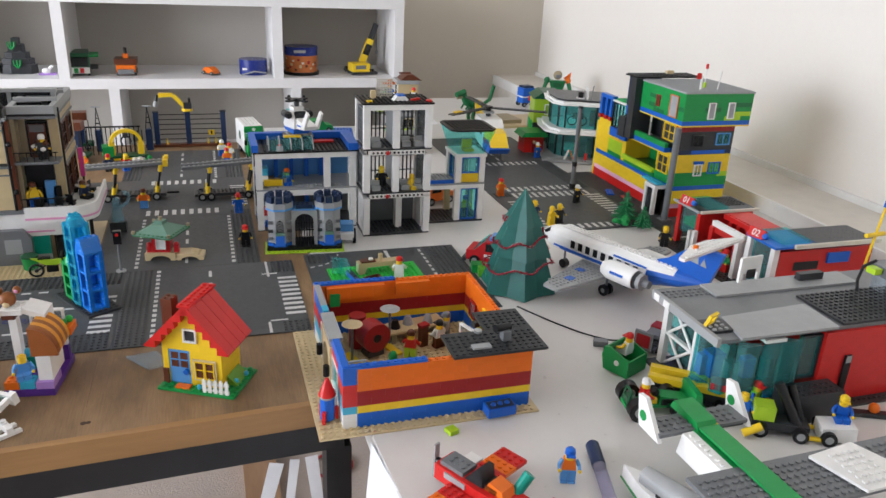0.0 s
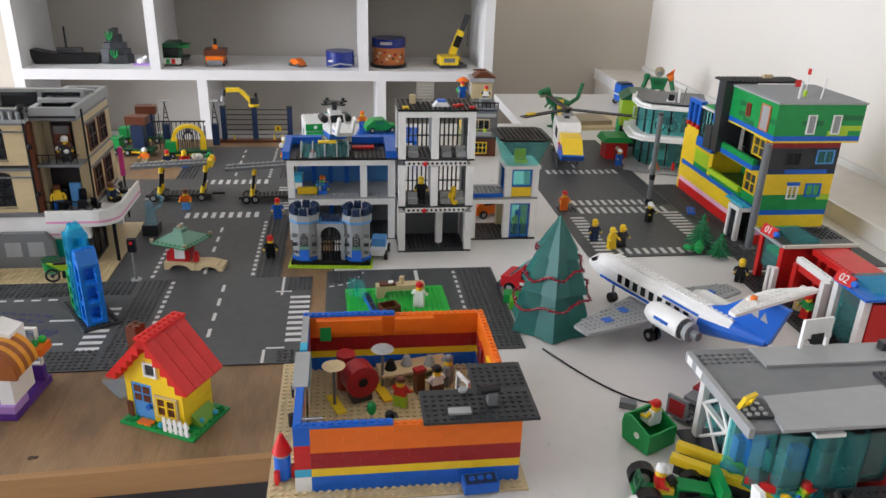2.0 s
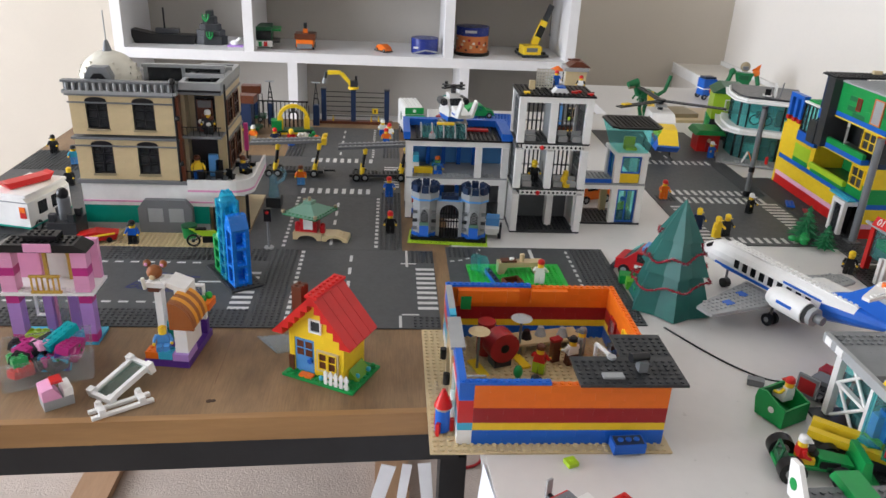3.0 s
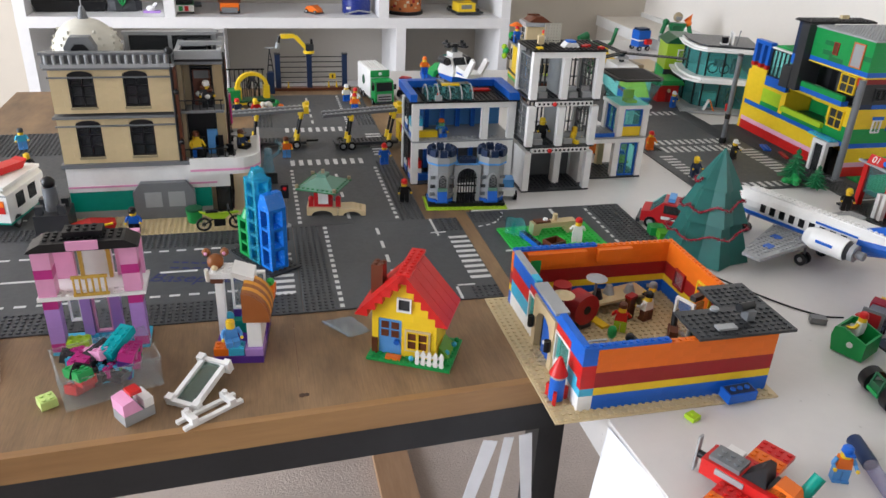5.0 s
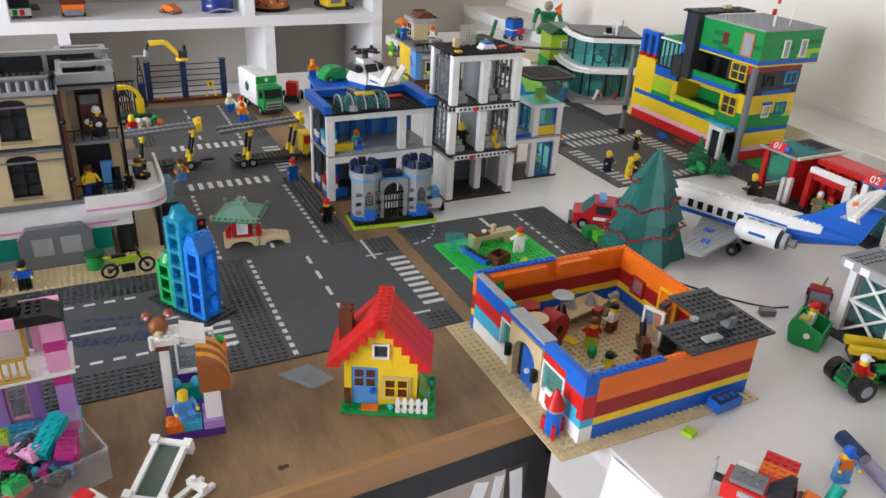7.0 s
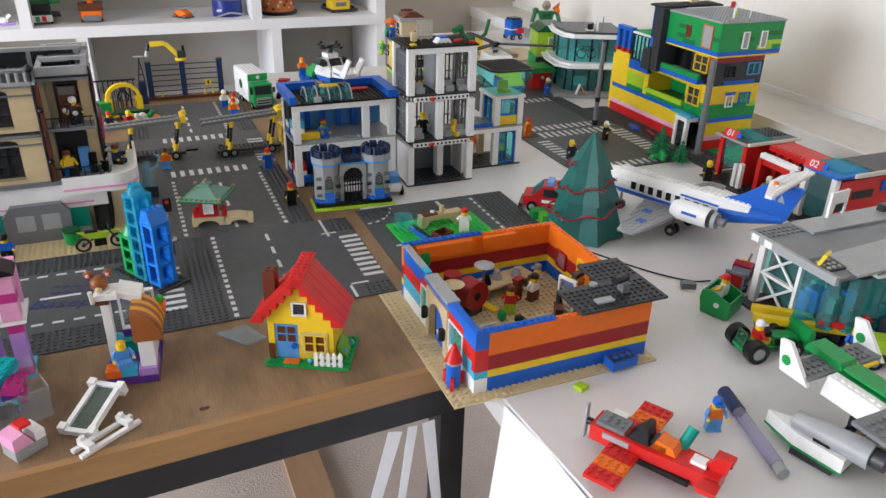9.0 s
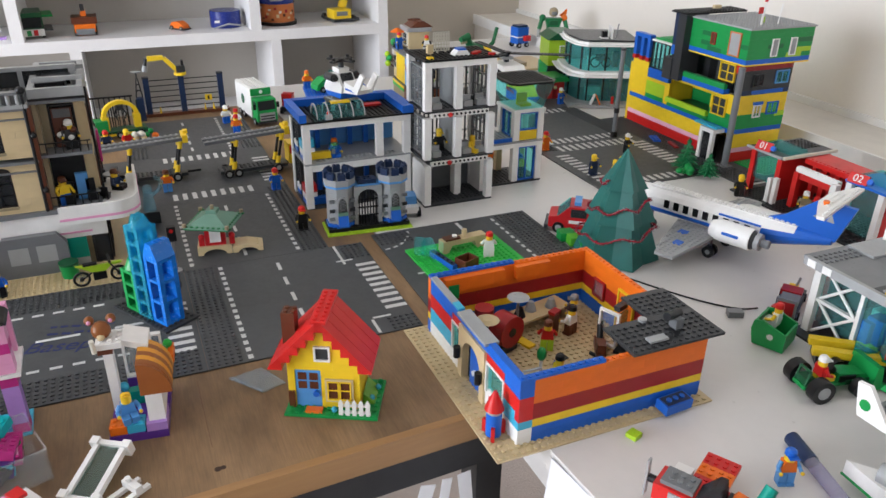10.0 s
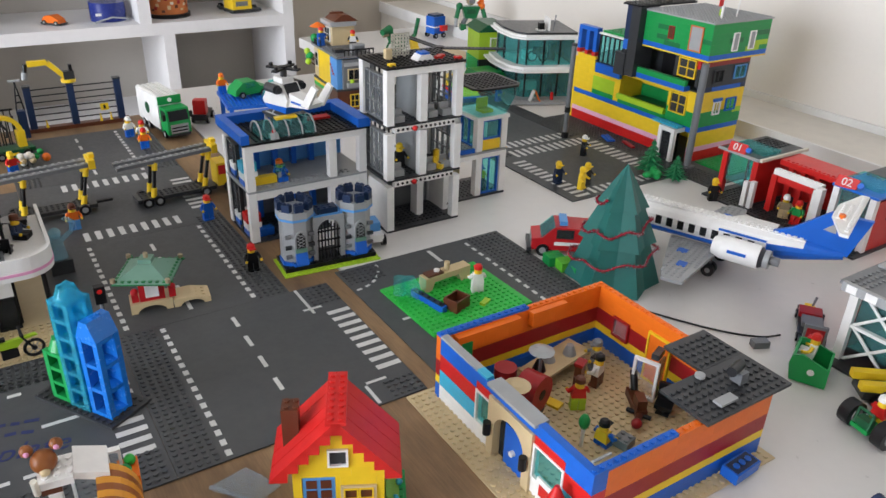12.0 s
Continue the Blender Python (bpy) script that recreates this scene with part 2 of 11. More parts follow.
def minifigure(x, y, z, rz, legs, torso, hat, label, arms=None, seated=False, name="minifigure"):
    """A toy figure in one mesh: hips, legs, tapered body, arms, head and hat."""
    s = Shape()
    arms = arms or torso
    if seated:
        s.box(-0.0078, -0.014, 0, -0.0004, 0.003, 0.007, legs)
        s.box(0.0004, -0.014, 0, 0.0078, 0.003, 0.007, legs)
        b = 0.006
    else:
        for a in (-0.0078, 0.0004):
            s.box(a, -0.004, 0.002, a + 0.0074, 0.004, 0.0125, legs)
            s.box(a, -0.0062, 0, a + 0.0074, 0.004, 0.0026, legs)
        s.box(-0.0078, -0.0038, 0.0125, 0.0078, 0.0038, 0.0155, legs)
        b = 0.0155
    s.prism([(-0.0078, b), (0.0078, b), (0.0058, b + 0.0128), (-0.0058, b + 0.0128)], -0.0039, 0.0039, "y", torso)
    for k in (-1, 1):
        s.rod((k * 0.0072, 0, b + 0.011), (k * 0.0105, -0.002, b + 0.005), 0.0022, arms, 8)
        s.rod((k * 0.0105, -0.002, b + 0.005), (k * 0.0105, -0.0075, b + 0.003), 0.0019, arms, 8)
        s.ball((k * 0.0105, -0.0092, b + 0.003), 0.0021, SKIN, 8)
    s.rod((0, 0, b + 0.0128), (0, 0, b + 0.0215), 0.0051, SKIN, 12)
    if hat:
        s.rod((0, 0, b + 0.019), (0, 0, b + 0.0238), 0.0059, hat, 12, 0.0052)
        s.rod((0, 0, b + 0.0238), (0, 0, b + 0.0258), 0.0052, hat, 12, 0.003)
        s.box(-0.0048, -0.0088, b + 0.0188, 0.0048, -0.003, b + 0.02, hat)
    else:
        s.rod((0, 0, b + 0.0215), (0, 0, b + 0.0232), 0.0024, SKIN, 8)
    return solid(name, s, pose(x, y, z, 0, 0, rz), label, "toy figure", "toy figures")


# ---- room ----
def slab(name, x0, y0, z0, x1, y1, z1, m, label, category):
    return solid(name, Shape().box(x0, y0, z0, x1, y1, z1, m), Matrix(), label, category, kind="structure")


slab("floor", WEST, SOUTH, FLOOR - 0.1, EAST, NORTH, FLOOR, CARPET, "beige looped carpet on the room's floor", "floor")
slab("ceiling", WEST, SOUTH, CEIL, EAST, NORTH, CEIL + 0.1, CEILP, "plain white painted ceiling", "ceiling")
slab("wall_north", WEST - 0.12, NORTH, FLOOR - 0.1, EAST + 0.12, NORTH + 0.12, CEIL + 0.1, WALLN, "beige painted wall behind the shelves", "wall")
slab("wall_east", EAST, SOUTH, FLOOR - 0.1, EAST + 0.12, NORTH, CEIL + 0.1, WALLP, "cream painted wall beside the toy town", "wall")


def wall_with_opening(name, axis, a, b, lo, hi, z0, z1, c0, c1, label):
    """A wall from a to b at c0 to c1, with an opening from lo to hi and z0 to z1."""
    s = Shape()
    for p, q, u, v in ((a, lo, FLOOR - 0.1, CEIL + 0.1), (hi, b, FLOOR - 0.1, CEIL + 0.1), (lo, hi, FLOOR - 0.1, z0), (lo, hi, z1, CEIL + 0.1)):
        if axis == "x":
            s.box(p, c0, u, q, c1, v, WALLP)
        else:
            s.box(c0, p, u, c1, q, v, WALLP)
    return solid(name, s, Matrix(), label, "wall", kind="structure")


wall_with_opening("wall_west", "y", SOUTH, NORTH, -0.25, 2.35, -0.45, 1.45, WEST - 0.12, WEST, "cream painted wall with a wide window opening")
# unseen wall; its opening is added for the south fill
wall_with_opening("wall_south", "x", WEST - 0.12, EAST + 0.12, -1.8, 0.6, 0.15, 1.5, SOUTH - 0.12, SOUTH, "unseen cream wall with an opening added for the fill lamp")
slab("trim", 1.212, SOUTH, -0.004, 1.2195, NORTH, 0.034, CEILP, "white edge strip along the ledge", "trim")
slab("trim_2", EAST - 0.012, SOUTH, 0.0303, EAST - 0.0005, NORTH, 0.046, CEILP, "white skirting strip above the ledge", "trim")
slab("window_bench", 1.22, SOUTH, FLOOR, EAST, NORTH, 0.03, SAND, "cream painted ledge running along the wall", "ledge")

# ---- shelf unit ----
def shelf_unit():
    t = thing("shelf_unit", pose(0, 0, 0), "white painted open cube shelf unit against the wall", "shelf")
    f, b = 2.75, NORTH
    part("back_panel", Shape().box(-0.86, b - 0.012, FLOOR, 0.73, b - 0.002, 0.34, BACKP), t, "back panel, the shelf's shade put into its beige")
    for z0, z1 in ((0.315, 0.35), (0.04, 0.074), (-0.25, -0.215), (-0.52, -0.485)):
        part("shelf_board", Shape().box(-0.86, f, z0, 0.73, b - 0.013, z1, SHELFP), t)
    for x in (-0.86, -0.425, 0.264, 0.697):
        part("upright", Shape().box(x, f + 0.002, 0.074, x + 0.033, b - 0.013, 0.315, SHELFP), t)
    for x in (-0.86, -0.28, 0.324, 0.697):
        part("upright", Shape().box(x, f + 0.002, FLOOR, x + 0.033, b - 0.013, 0.04, SHELFP), t)


shelf_unit()


# ---- tables ----
def wood_table():
    t = thing("wooden_table", pose(0, 0, 0), "worn oak veneer table on a black steel frame", "table")
    def fr(x, d=0.0):
        return (x, 0.787 + 0.05 * x + d)

    part("tabletop", Shape().prism([fr(-0.72, 0.01), fr(0.17, 0.01), (0.186, 1.0), (0.186, 2.13), (-0.72, 2.13)], -0.03, 0, "z", WOOD), t)
    part("edge_strip", Shape().prism([fr(-0.72), fr(0.17), fr(0.17, 0.0098), fr(-0.72, 0.0098)], -0.031, 0.0003, "z", WOODE), t, "lighter wooden edge strip")
    part("rail", Shape().prism([fr(-0.72, 0.002), fr(0.168, 0.002), fr(0.168, 0.03), fr(-0.72, 0.03)], -0.07, -0.0312, "z", STEEL), t, "black steel frame rail")
    part("rail", Shape().box(0.125, 0.84, -0.07, 0.15, 2.1, -0.0302, STEEL), t, "black steel frame rail")
    # a dark knot and thin joints between the veneer leaves
    part("knot", Shape().rod((-0.127, 0.8155, 0.0001), (-0.127, 0.8155, 0.0004), 0.0035, KNOT, 10).rod((-0.122, 0.816, 0.0001), (-0.122, 0.816, 0.00035), 0.003, KNOT, 8), t, "dark knot in the veneer")
    for x, y in ((-0.128, 0.85), (-0.45, 0.785)):
        part("veneer_joint", Shape().prism([(x, y), (x + 0.0004, y), (x, y + 0.12), (x - 0.0004, y + 0.12)], 0.0, 0.0002, "z", BROWN), t)
    for y in (0.835, 2.06):
        part("leg", Shape().box(0.146, y - 0.036, FLOOR, 0.178, y + 0.004, -0.0702, STEEL), t, "black steel leg")
        part("leg", Shape().box(-0.7, y, FLOOR, -0.66, y + 0.04, -0.0702, STEEL), t, "black steel leg")


def white_table():
    t = thing("white_table", pose(0, 0, 0), "large white laminate table holding the toy airport", "table")
    part("tabletop", Shape().prism([(0.27, -0.5), (1.211, -0.5), (1.211, 2.74), (0.74, 2.74), (0.74, 2.3), (0.19, 2.3), (0.19, 1.0), (0.186, 0.86), (0.187, 0.715)], -0.03, 0, "z", TABLEW), t)
    part("side_panel", Shape().box(0.6, -0.4, FLOOR, 0.62, 2.15, -0.03, TABLEW), t)
    part("side_panel", Shape().box(1.17, -0.4, FLOOR, 1.19, 2.15, -0.03, TABLEW), t)


wood_table()
white_table()

# ---- roads ----
def baseplate(x0, y0, x1, y1, label, m=ROADM, studs=(), z=0.0):
    t = solid("road_baseplate", Shape().box(x0, y0, z + 0.0003, x1, y1, z + 0.002, m), Matrix(), label, "baseplate", "road baseplates")
    for a, b, c, d in studs:
        nx, ny = max(1, round((c - a) / U)), max(1, round((d - b) / U))
        s = Shape()
        s.studs(a, b, nx, ny, z + 0.002, m)
        o = part("stud_field", s, t)
        o["kind"] = "stuff"
    return t


def stripes(t, rects, z=0.0022):
    for x0, y0, x1, y1 in rects:
        part("road_marking", Shape().box(x0, y0, z - 0.0001, x1, y1, z, STRIPE), t)


def dashes(x0, y0, x1, y1, n, w, fill=0.55):
    out = []
    for i in range(n):
        a, b = i / n, (i + fill) / n
        if abs(x1 - x0) > abs(y1 - y0):
            out.append((x0 + (x1 - x0) * a, y0 - w / 2, x0 + (x1 - x0) * b, y0 + w / 2))
        else:
            out.append((x0 - w / 2, y0 + (y1 - y0) * a, x0 + w / 2, y0 + (y1 - y0) * b))
    return out


# junction in front
t = baseplate(-0.113, 0.985, 0.155, 1.25, "dark grey road baseplate with a junction and zebra crossing",
              studs=[(-0.112, 0.987, -0.072, 1.25), (0.115, 0.987, 0.155, 1.02), (0.115, 1.2, 0.155, 1.25)])
stripes(t, dashes(-0.063, 0.99, -0.063, 1.25, 16, 0.006) + dashes(0.018, 1.06, 0.018, 1.25, 4, 0.005, 0.5)
        + [(0.124, 1.04 + i * 0.0165, 0.158 - 0.004, 1.048 + i * 0.0165) for i in range(9)]
        + [(0.108, 1.185, 0.112, 1.25), (0.1, 1.195, 0.125, 1.199), (0.1, 1.022, 0.125, 1.026), (0.096, 0.987, 0.1, 1.02)])
# junction to the west
t = baseplate(-0.381, 0.985, -0.1135, 1.25, "dark grey road baseplate with a curve, marker-pen writing on it",
              studs=[(-0.38, 0.987, -0.117, 1.035), (-0.38, 1.2, -0.117, 1.25), (-0.25, 1.2, -0.117, 1.22)])
stripes(t, dashes(-0.38, 1.055, -0.16, 1.055, 9, 0.005) + dashes(-0.38, 1.19, -0.21, 1.19, 7, 0.005) + [(-0.3, 1.12, -0.25, 1.125), (-0.21, 1.12, -0.16, 1.125)]
        + [(-0.15, 1.035 + i * 0.0165, -0.12, 1.043 + i * 0.0165) for i in range(8)])
t = baseplate(-0.649, 0.985, -0.3815, 1.25, "dark grey road baseplate with dashed edge lines", studs=[(-0.648, 0.987, -0.385, 1.035)])
stripes(t, dashes(-0.648, 1.055, -0.39, 1.055, 10, 0.005) + dashes(-0.648, 1.19, -0.39, 1.19, 10, 0.005) + [(-0.6, 1.12, -0.55, 1.125), (-0.5, 1.12, -0.45, 1.125)])
# road running away
t = baseplate(-0.165, 1.2505, 0.103, 1.515, "dark grey straight road baseplate", studs=[(0.062, 1.252, 0.103, 1.515)])
stripes(t, dashes(0.058, 1.26, 0.058, 1.515, 14, 0.006) + dashes(-0.02, 1.27, -0.02, 1.5, 5, 0.005, 0.5) + dashes(-0.1, 1.26, -0.1, 1.515, 14, 0.006))
t = baseplate(-0.165, 1.5155, 0.103, 1.78, "dark grey crossroads baseplate with zebra crossings", studs=[(0.062, 1.517, 0.103, 1.545)])
stripes(t, [(-0.1 + i * 0.0165, 1.53, -0.092 + i * 0.0165, 1.56) for i in range(9)] + [(-0.1 + i * 0.0165, 1.74, -0.092 + i * 0.0165, 1.77) for i in range(9)]
        + [(0.068, 1.575 + i * 0.0165, 0.1, 1.583 + i * 0.0165) for i in range(9)])
t = baseplate(-0.165, 1.7805, 0.103, 2.045, "dark grey straight road baseplate by the depot", studs=[(0.062, 1.782, 0.103, 2.045), (-0.165, 1.782, -0.12, 2.045)])
stripes(t, dashes(0.04, 1.785, 0.04, 2.04, 14, 0.006) + dashes(-0.037, 1.8, -0.037, 2.04, 5, 0.005, 0.5))
t = baseplate(-0.4, 1.5155, -0.1655, 1.78, "dark grey straight road baseplate behind the corner building")
stripes(t, [(-0.38 + i * 0.06, 1.645, -0.35 + i * 0.06, 1.65) for i in range(4)])
t = baseplate(-0.716, 1.2505, -0.4555, 1.515, "dark grey road baseplate at the table's end", studs=[(-0.6, 1.252, -0.46, 1.29)])
stripes(t, dashes(-0.88, 1.33, -0.5, 1.33, 12, 0.005))
# plate on the white table
t = baseplate(0.178, 1.0, 0.455, 1.27, "dark grey curved road baseplate on the white table", studs=[(0.395, 1.005, 0.455, 1.27), (0.18, 1.225, 0.235, 1.27)])
arc = [(0.178 + 0.06 * math.sin(a), 1.27 - 0.06 * math.cos(a)) for a in [radians(8 + i * 14) for i in range(6)]]
for k, (x, y) in enumerate(arc):
    part("road_marking", Shape().at(x, y, 0, 0, 0, 8 + k * 14).box(-0.004, -0.002, 0.0021, 0.004, 0.002, 0.0022, STRIPE), t)
stripes(t, dashes(0.388, 1.03, 0.388, 1.265, 13, 0.005) + [(0.322, 1.225, 0.328, 1.262), (0.295, 1.11, 0.3, 1.15), (0.2, 1.115, 0.225, 1.12)])
# roads by the green building
t = baseplate(0.64, 1.30, 0.905, 1.565, "dark grey junction baseplate with zebra crossings", studs=[(0.86, 1.305, 0.905, 1.36), (0.645, 1.53, 0.69, 1.56)])
stripes(t, [(0.69 + i * 0.0165, 1.52, 0.698 + i * 0.0165, 1.555) for i in range(12)] + [(0.86, 1.35 + i * 0.0165, 0.9, 1.358 + i * 0.0165) for i in range(11)]
        + [(0.66, 1.31 + i * 0.0165, 0.69, 1.318 + i * 0.0165) for i in range(12)] + [(0.7 + i * 0.0165, 1.31, 0.708 + i * 0.0165, 1.335) for i in range(10)])
t = baseplate(0.64, 1.5655, 0.905, 1.83, "dark grey road baseplate before the white tiled shop", studs=[(0.86, 1.57, 0.905, 1.83)])
stripes(t, [(0.69 + i * 0.0165, 1.57, 0.698 + i * 0.0165, 1.6) for i in range(11)] + [(0.69 + i * 0.0165, 1.79, 0.698 + i * 0.0165, 1.82) for i in range(11)])
t = baseplate(0.64, 1.8305, 0.905, 2.1, "dark grey road baseplate in the far corner")
stripes(t, dashes(0.77, 1.84, 0.77, 2.09, 5, 0.005, 0.5))
t = baseplate(0.905, 1.23, 1.17, 1.7, "dark grey studded baseplate under the green building", m=PLATEG, studs=[(0.906, 1.24, 0.965, 1.7)], z=0.0005)

baseplate(-0.716, 1.5155, -0.4555, 1.78, "dark grey studded baseplate at the table's far end", m=PLATEG, studs=[(-0.714, 1.64, -0.457, 1.778)])

# ---- orange building ----
def orange_house():
    x0, y0, nx, ny = 0.156, 0.733, 28, 29
    t = thing("orange_building", pose(0, 0, 0.002), "roofless orange, red and blue brick clubhouse on a tan baseplate", "toy building")
    s = Shape().box(0.127, 0.718, -0.0017, 0.394, 0.982, 0.0, TAN)
    part("baseplate", s, t, "tan studded baseplate")
    st = Shape().studs(0.128, 0.719, 32, 32, 0.0, TAN)
    part("stud_field", st, t)["kind"] = "stuff"
    x1, y1 = x0 + (nx - 1) * U, y0 + (ny - 1) * U
    south = [BLUE, BLUE, YELLOW, DRED, DRED, ORANGE, ORANGE, ORANGE]
    for k, m in enumerate(south):
        sh = 2 if k % 2 else 0
        last = k == 7
        course(t, m, x0 + U * 2, y0, k * BH, nx - 2, "x", top=last, shift=sh)
        brick(t, [WHITE, WHITE, SKYB, RED, RED, RED, BLUE, BLUE][k], x0, y0, k * BH, 2, 1, top=last)
        course(t, m, x0, y1, k * BH, nx, "x", top=last, shift=sh)
        course(t, m, x1, y0 + U, k * BH, ny - 2, "y", top=last, shift=sh)
        if k < 7:
            wm = [WHITE, WHITE, SKYB, SKYB, RED, RED, BLUE][k]
            course(t, wm, x0, y0 + U, k * BH, 3, "y")
            course(t, wm, x0, y0 + 20 * U, k * BH, ny - 21, "y", shift=sh)
        else:
            course(t, BLUE, x0, y0 + U, k * BH, ny - 2, "y", top=last, shift=sh)
    course(t, BLUE, x0, y0, 8 * BH, 12, "x", h=PH, top=True)
    course(t, BLUE, x0, y1, 8 * BH, 14, "x", h=PH, top=True)
    course(t, BLUE, x0, y0 + U, 8 * BH, 8, "y", h=PH)
    course(t, SKYB, x0, y0 + 18 * U, 8 * BH, 2, "y", h=PH)
    course(t, LGREY, x0, y0 + 20 * U, 8 * BH, 8, "y", h=PH)
    return t


orange_house()


def window_part(t, x, y, z, w, h, axis, fm, pm, bars=(2, 2), depth=0.006, name="window"):
    """A framed window; axis x: it spans x at y; axis y: it spans y at x."""
    e = min(0.0022, 0.11 * min(w, h))

    def bx(s, a, c, b, d, m, k=0.0):
        if axis == "x":
            s.box(x + a, y + k, z + c, x + b, y + depth - k, z + d, m)
        else:
            s.box(x + k, y + a, z + c, x + depth - k, y + b, z + d, m)
    def at_(u, v, k):
        return (x + u, y + k, z + v) if axis == "x" else (x + k, y + u, z + v)
    ring = [(0, 0), (w, 0), (w, h), (0, h), (e, e), (w - e, e), (w - e, h - e), (e, h - e)]
    vs = [at_(u, v, 0) for u, v in ring] + [at_(u, v, depth) for u, v in ring]
    fs = []
    for i in range(4):
        j = (i + 1) % 4
        fs += [(i, j, 4 + j, 4 + i), (8 + j, 8 + i, 12 + i, 12 + j), (j, i, 8 + i, 8 + j), (4 + i, 4 + j, 12 + j, 12 + i)]
    o = part(name, Shape()._add(vs, fs, fm), t)
    for i in range(1, bars[0]):
        c = w * i / bars[0]
        m = Shape()
        bx(m, c - 0.0008, e, c + 0.0008, h - e, fm, 0.001)
        part("muntin", m, o)
    for i in range(1, bars[1]):
        c = h * i / bars[1]
        m = Shape()
        bx(m, e, c - 0.0008, w - e, c + 0.0008, fm, 0.0012)
        part("muntin", m, o)
    p = Shape()
    bx(p, e, e, w - e, h - e, pm, depth * 0.42)
    part("pane", p, o, "clear pane")
    return o


# ---- police station ----
def police_station():
    t = thing("police_station", pose(0, 0, 0.002), "white and blue toy police station with open front", "toy building")
    # main block
    part("floor_plate", Shape().box(0.11, 1.408, -0.0017, 0.3, 1.51, 0.0, DGREY).studs(0.135, 1.415, 18, 9, 0, DGREY), t)
    part("floor_plate", Shape().box(0.11, 1.408, 0.078, 0.3, 1.51, 0.0812, LGREY).studs(0.13, 1.415, 18, 2, 0.0812, LGREY), t, "light grey upper floor")
    for z0, z1 in ((0, 0.078), (0.0812, 0.14)):
        for x in (0.11, 0.238, 0.288):
            part("column", Shape().box(x, 1.408, z0, x + 0.012, 1.42, z1, WHITE), t)
        part("column", Shape().box(0.11, 1.498, z0, 0.122, 1.51, z1, WHITE), t)
        part("rear_wall", Shape().box(0.122, 1.502, z0, 0.3, 1.51, z1, MBLUE if z0 else GREY), t)
        for k in range(4):
            part("post", Shape().box(0.15 + k * 0.03, 1.49, z0, 0.158 + k * 0.03, 1.5, z1, BLUE), t, "blue inner post")
        window_part(t, 0.112, 1.458, z0 + 0.002, 0.039, z1 - z0 - 0.004, "y", DGREY, GLASS, (2, 1))
        for k, (y, h, m) in enumerate(((1.432, 0.009, BLUE), (1.432, 0.02, WHITE), (1.434, 0.034, RED if z0 == 0 else SKYB), (1.47, 0.012, BLUE), (1.472, 0.022, WHITE))):
            part("side_block", Shape().box(0.1125, y, z0 + (0 if h < 0.013 else 0.0122 if h == 0.022 else 0.0092 if h == 0.02 else 0.0202), 0.134, y + 0.022, z0 + h, m), t)
    part("lintel", Shape().box(0.11, 1.4075, 0.1405, 0.3, 1.42, 0.151, WHITE), t)
    part("lintel", Shape().box(0.1225, 1.4085, 0.0665, 0.2875, 1.4195, 0.0775, WHITE), t)
    part("roof_plate", Shape().box(0.106, 1.404, 0.1512, 0.304, 1.514, 0.1545, BLACK).studs(0.125, 1.407, 21, 12, 0.1545, BLACK), t, "black studded roof")
    for p in ([(0.104, 1.402), (0.116, 1.402), (0.116, 1.516), (0.104, 1.516)], [(0.1165, 1.5), (0.304, 1.5), (0.304, 1.516), (0.1165, 1.516)], [(0.284, 1.402), (0.304, 1.402), (0.304, 1.4995), (0.284, 1.4995)]):
        part("parapet", Shape().prism(p, 0.1548, 0.168, "z", BLUE), t, "blue parapet")
    sk = part("skylight", Shape().prism([(1.409, 0.1565), (1.452, 0.1565), (1.447, 0.169), (1.438, 0.176), (1.423, 0.176), (1.414, 0.169)], 0.138, 0.218, "x", TEAL), t, "clear curved skylight")
    for x in (0.136, 0.156, 0.177, 0.198, 0.218):
        part("rib", Shape().tube([(x, 1.4305 - 0.0225 * math.cos(radians(a)), 0.1565 + 0.0212 * math.sin(radians(a))) for a in range(0, 181, 20)], 0.0013, LGREY, 5), sk, "grey rib")
    part("yellow_case", Shape().box(0.165, 1.424, 0.1765, 0.197, 1.434, 0.18, YELLOW), sk)
    part("roof_tile", Shape().box(0.225, 1.46, 0.1563, 0.265, 1.475, 0.1595, RED), t, "red roof tile")
    s = Shape().box(0.17, 1.45, 0.1685, 0.225, 1.495, 0.1715, DGREY)
    for x in (0.172, 0.219):
        for y in (1.452, 1.489):
            s.box(x, y, 0.1565, x + 0.004, y + 0.004, 0.1684, LGREY)
    part("helipad", s, t, "dark grey raised helipad")
    part("roof_lamp", Shape().prism([(1.407, 0.1548), (1.419, 0.1548), (1.415, 0.163), (1.411, 0.163)], 0.15, 0.162, "x", LGREY).ball((0.156, 1.413, 0.165), 0.003, RED), t)
    part("desk", Shape().box(0.125, 1.424, 0.083, 0.16, 1.436, 0.094, YELLOW), t, "yellow desk")
    part("desk", Shape().box(0.125, 1.424, 0.0, 0.15, 1.436, 0.012, BLUE), t, "blue desk")
    part("monitor", Shape().box(0.163, 1.426, 0.083, 0.168, 1.436, 0.098, LGREY).box(0.158, 1.424, 0.098, 0.174, 1.428, 0.109, TEAL), t)
    # cell tower
    X0, X1, Y0, Y1 = 0.302, 0.432, 1.345, 1.432
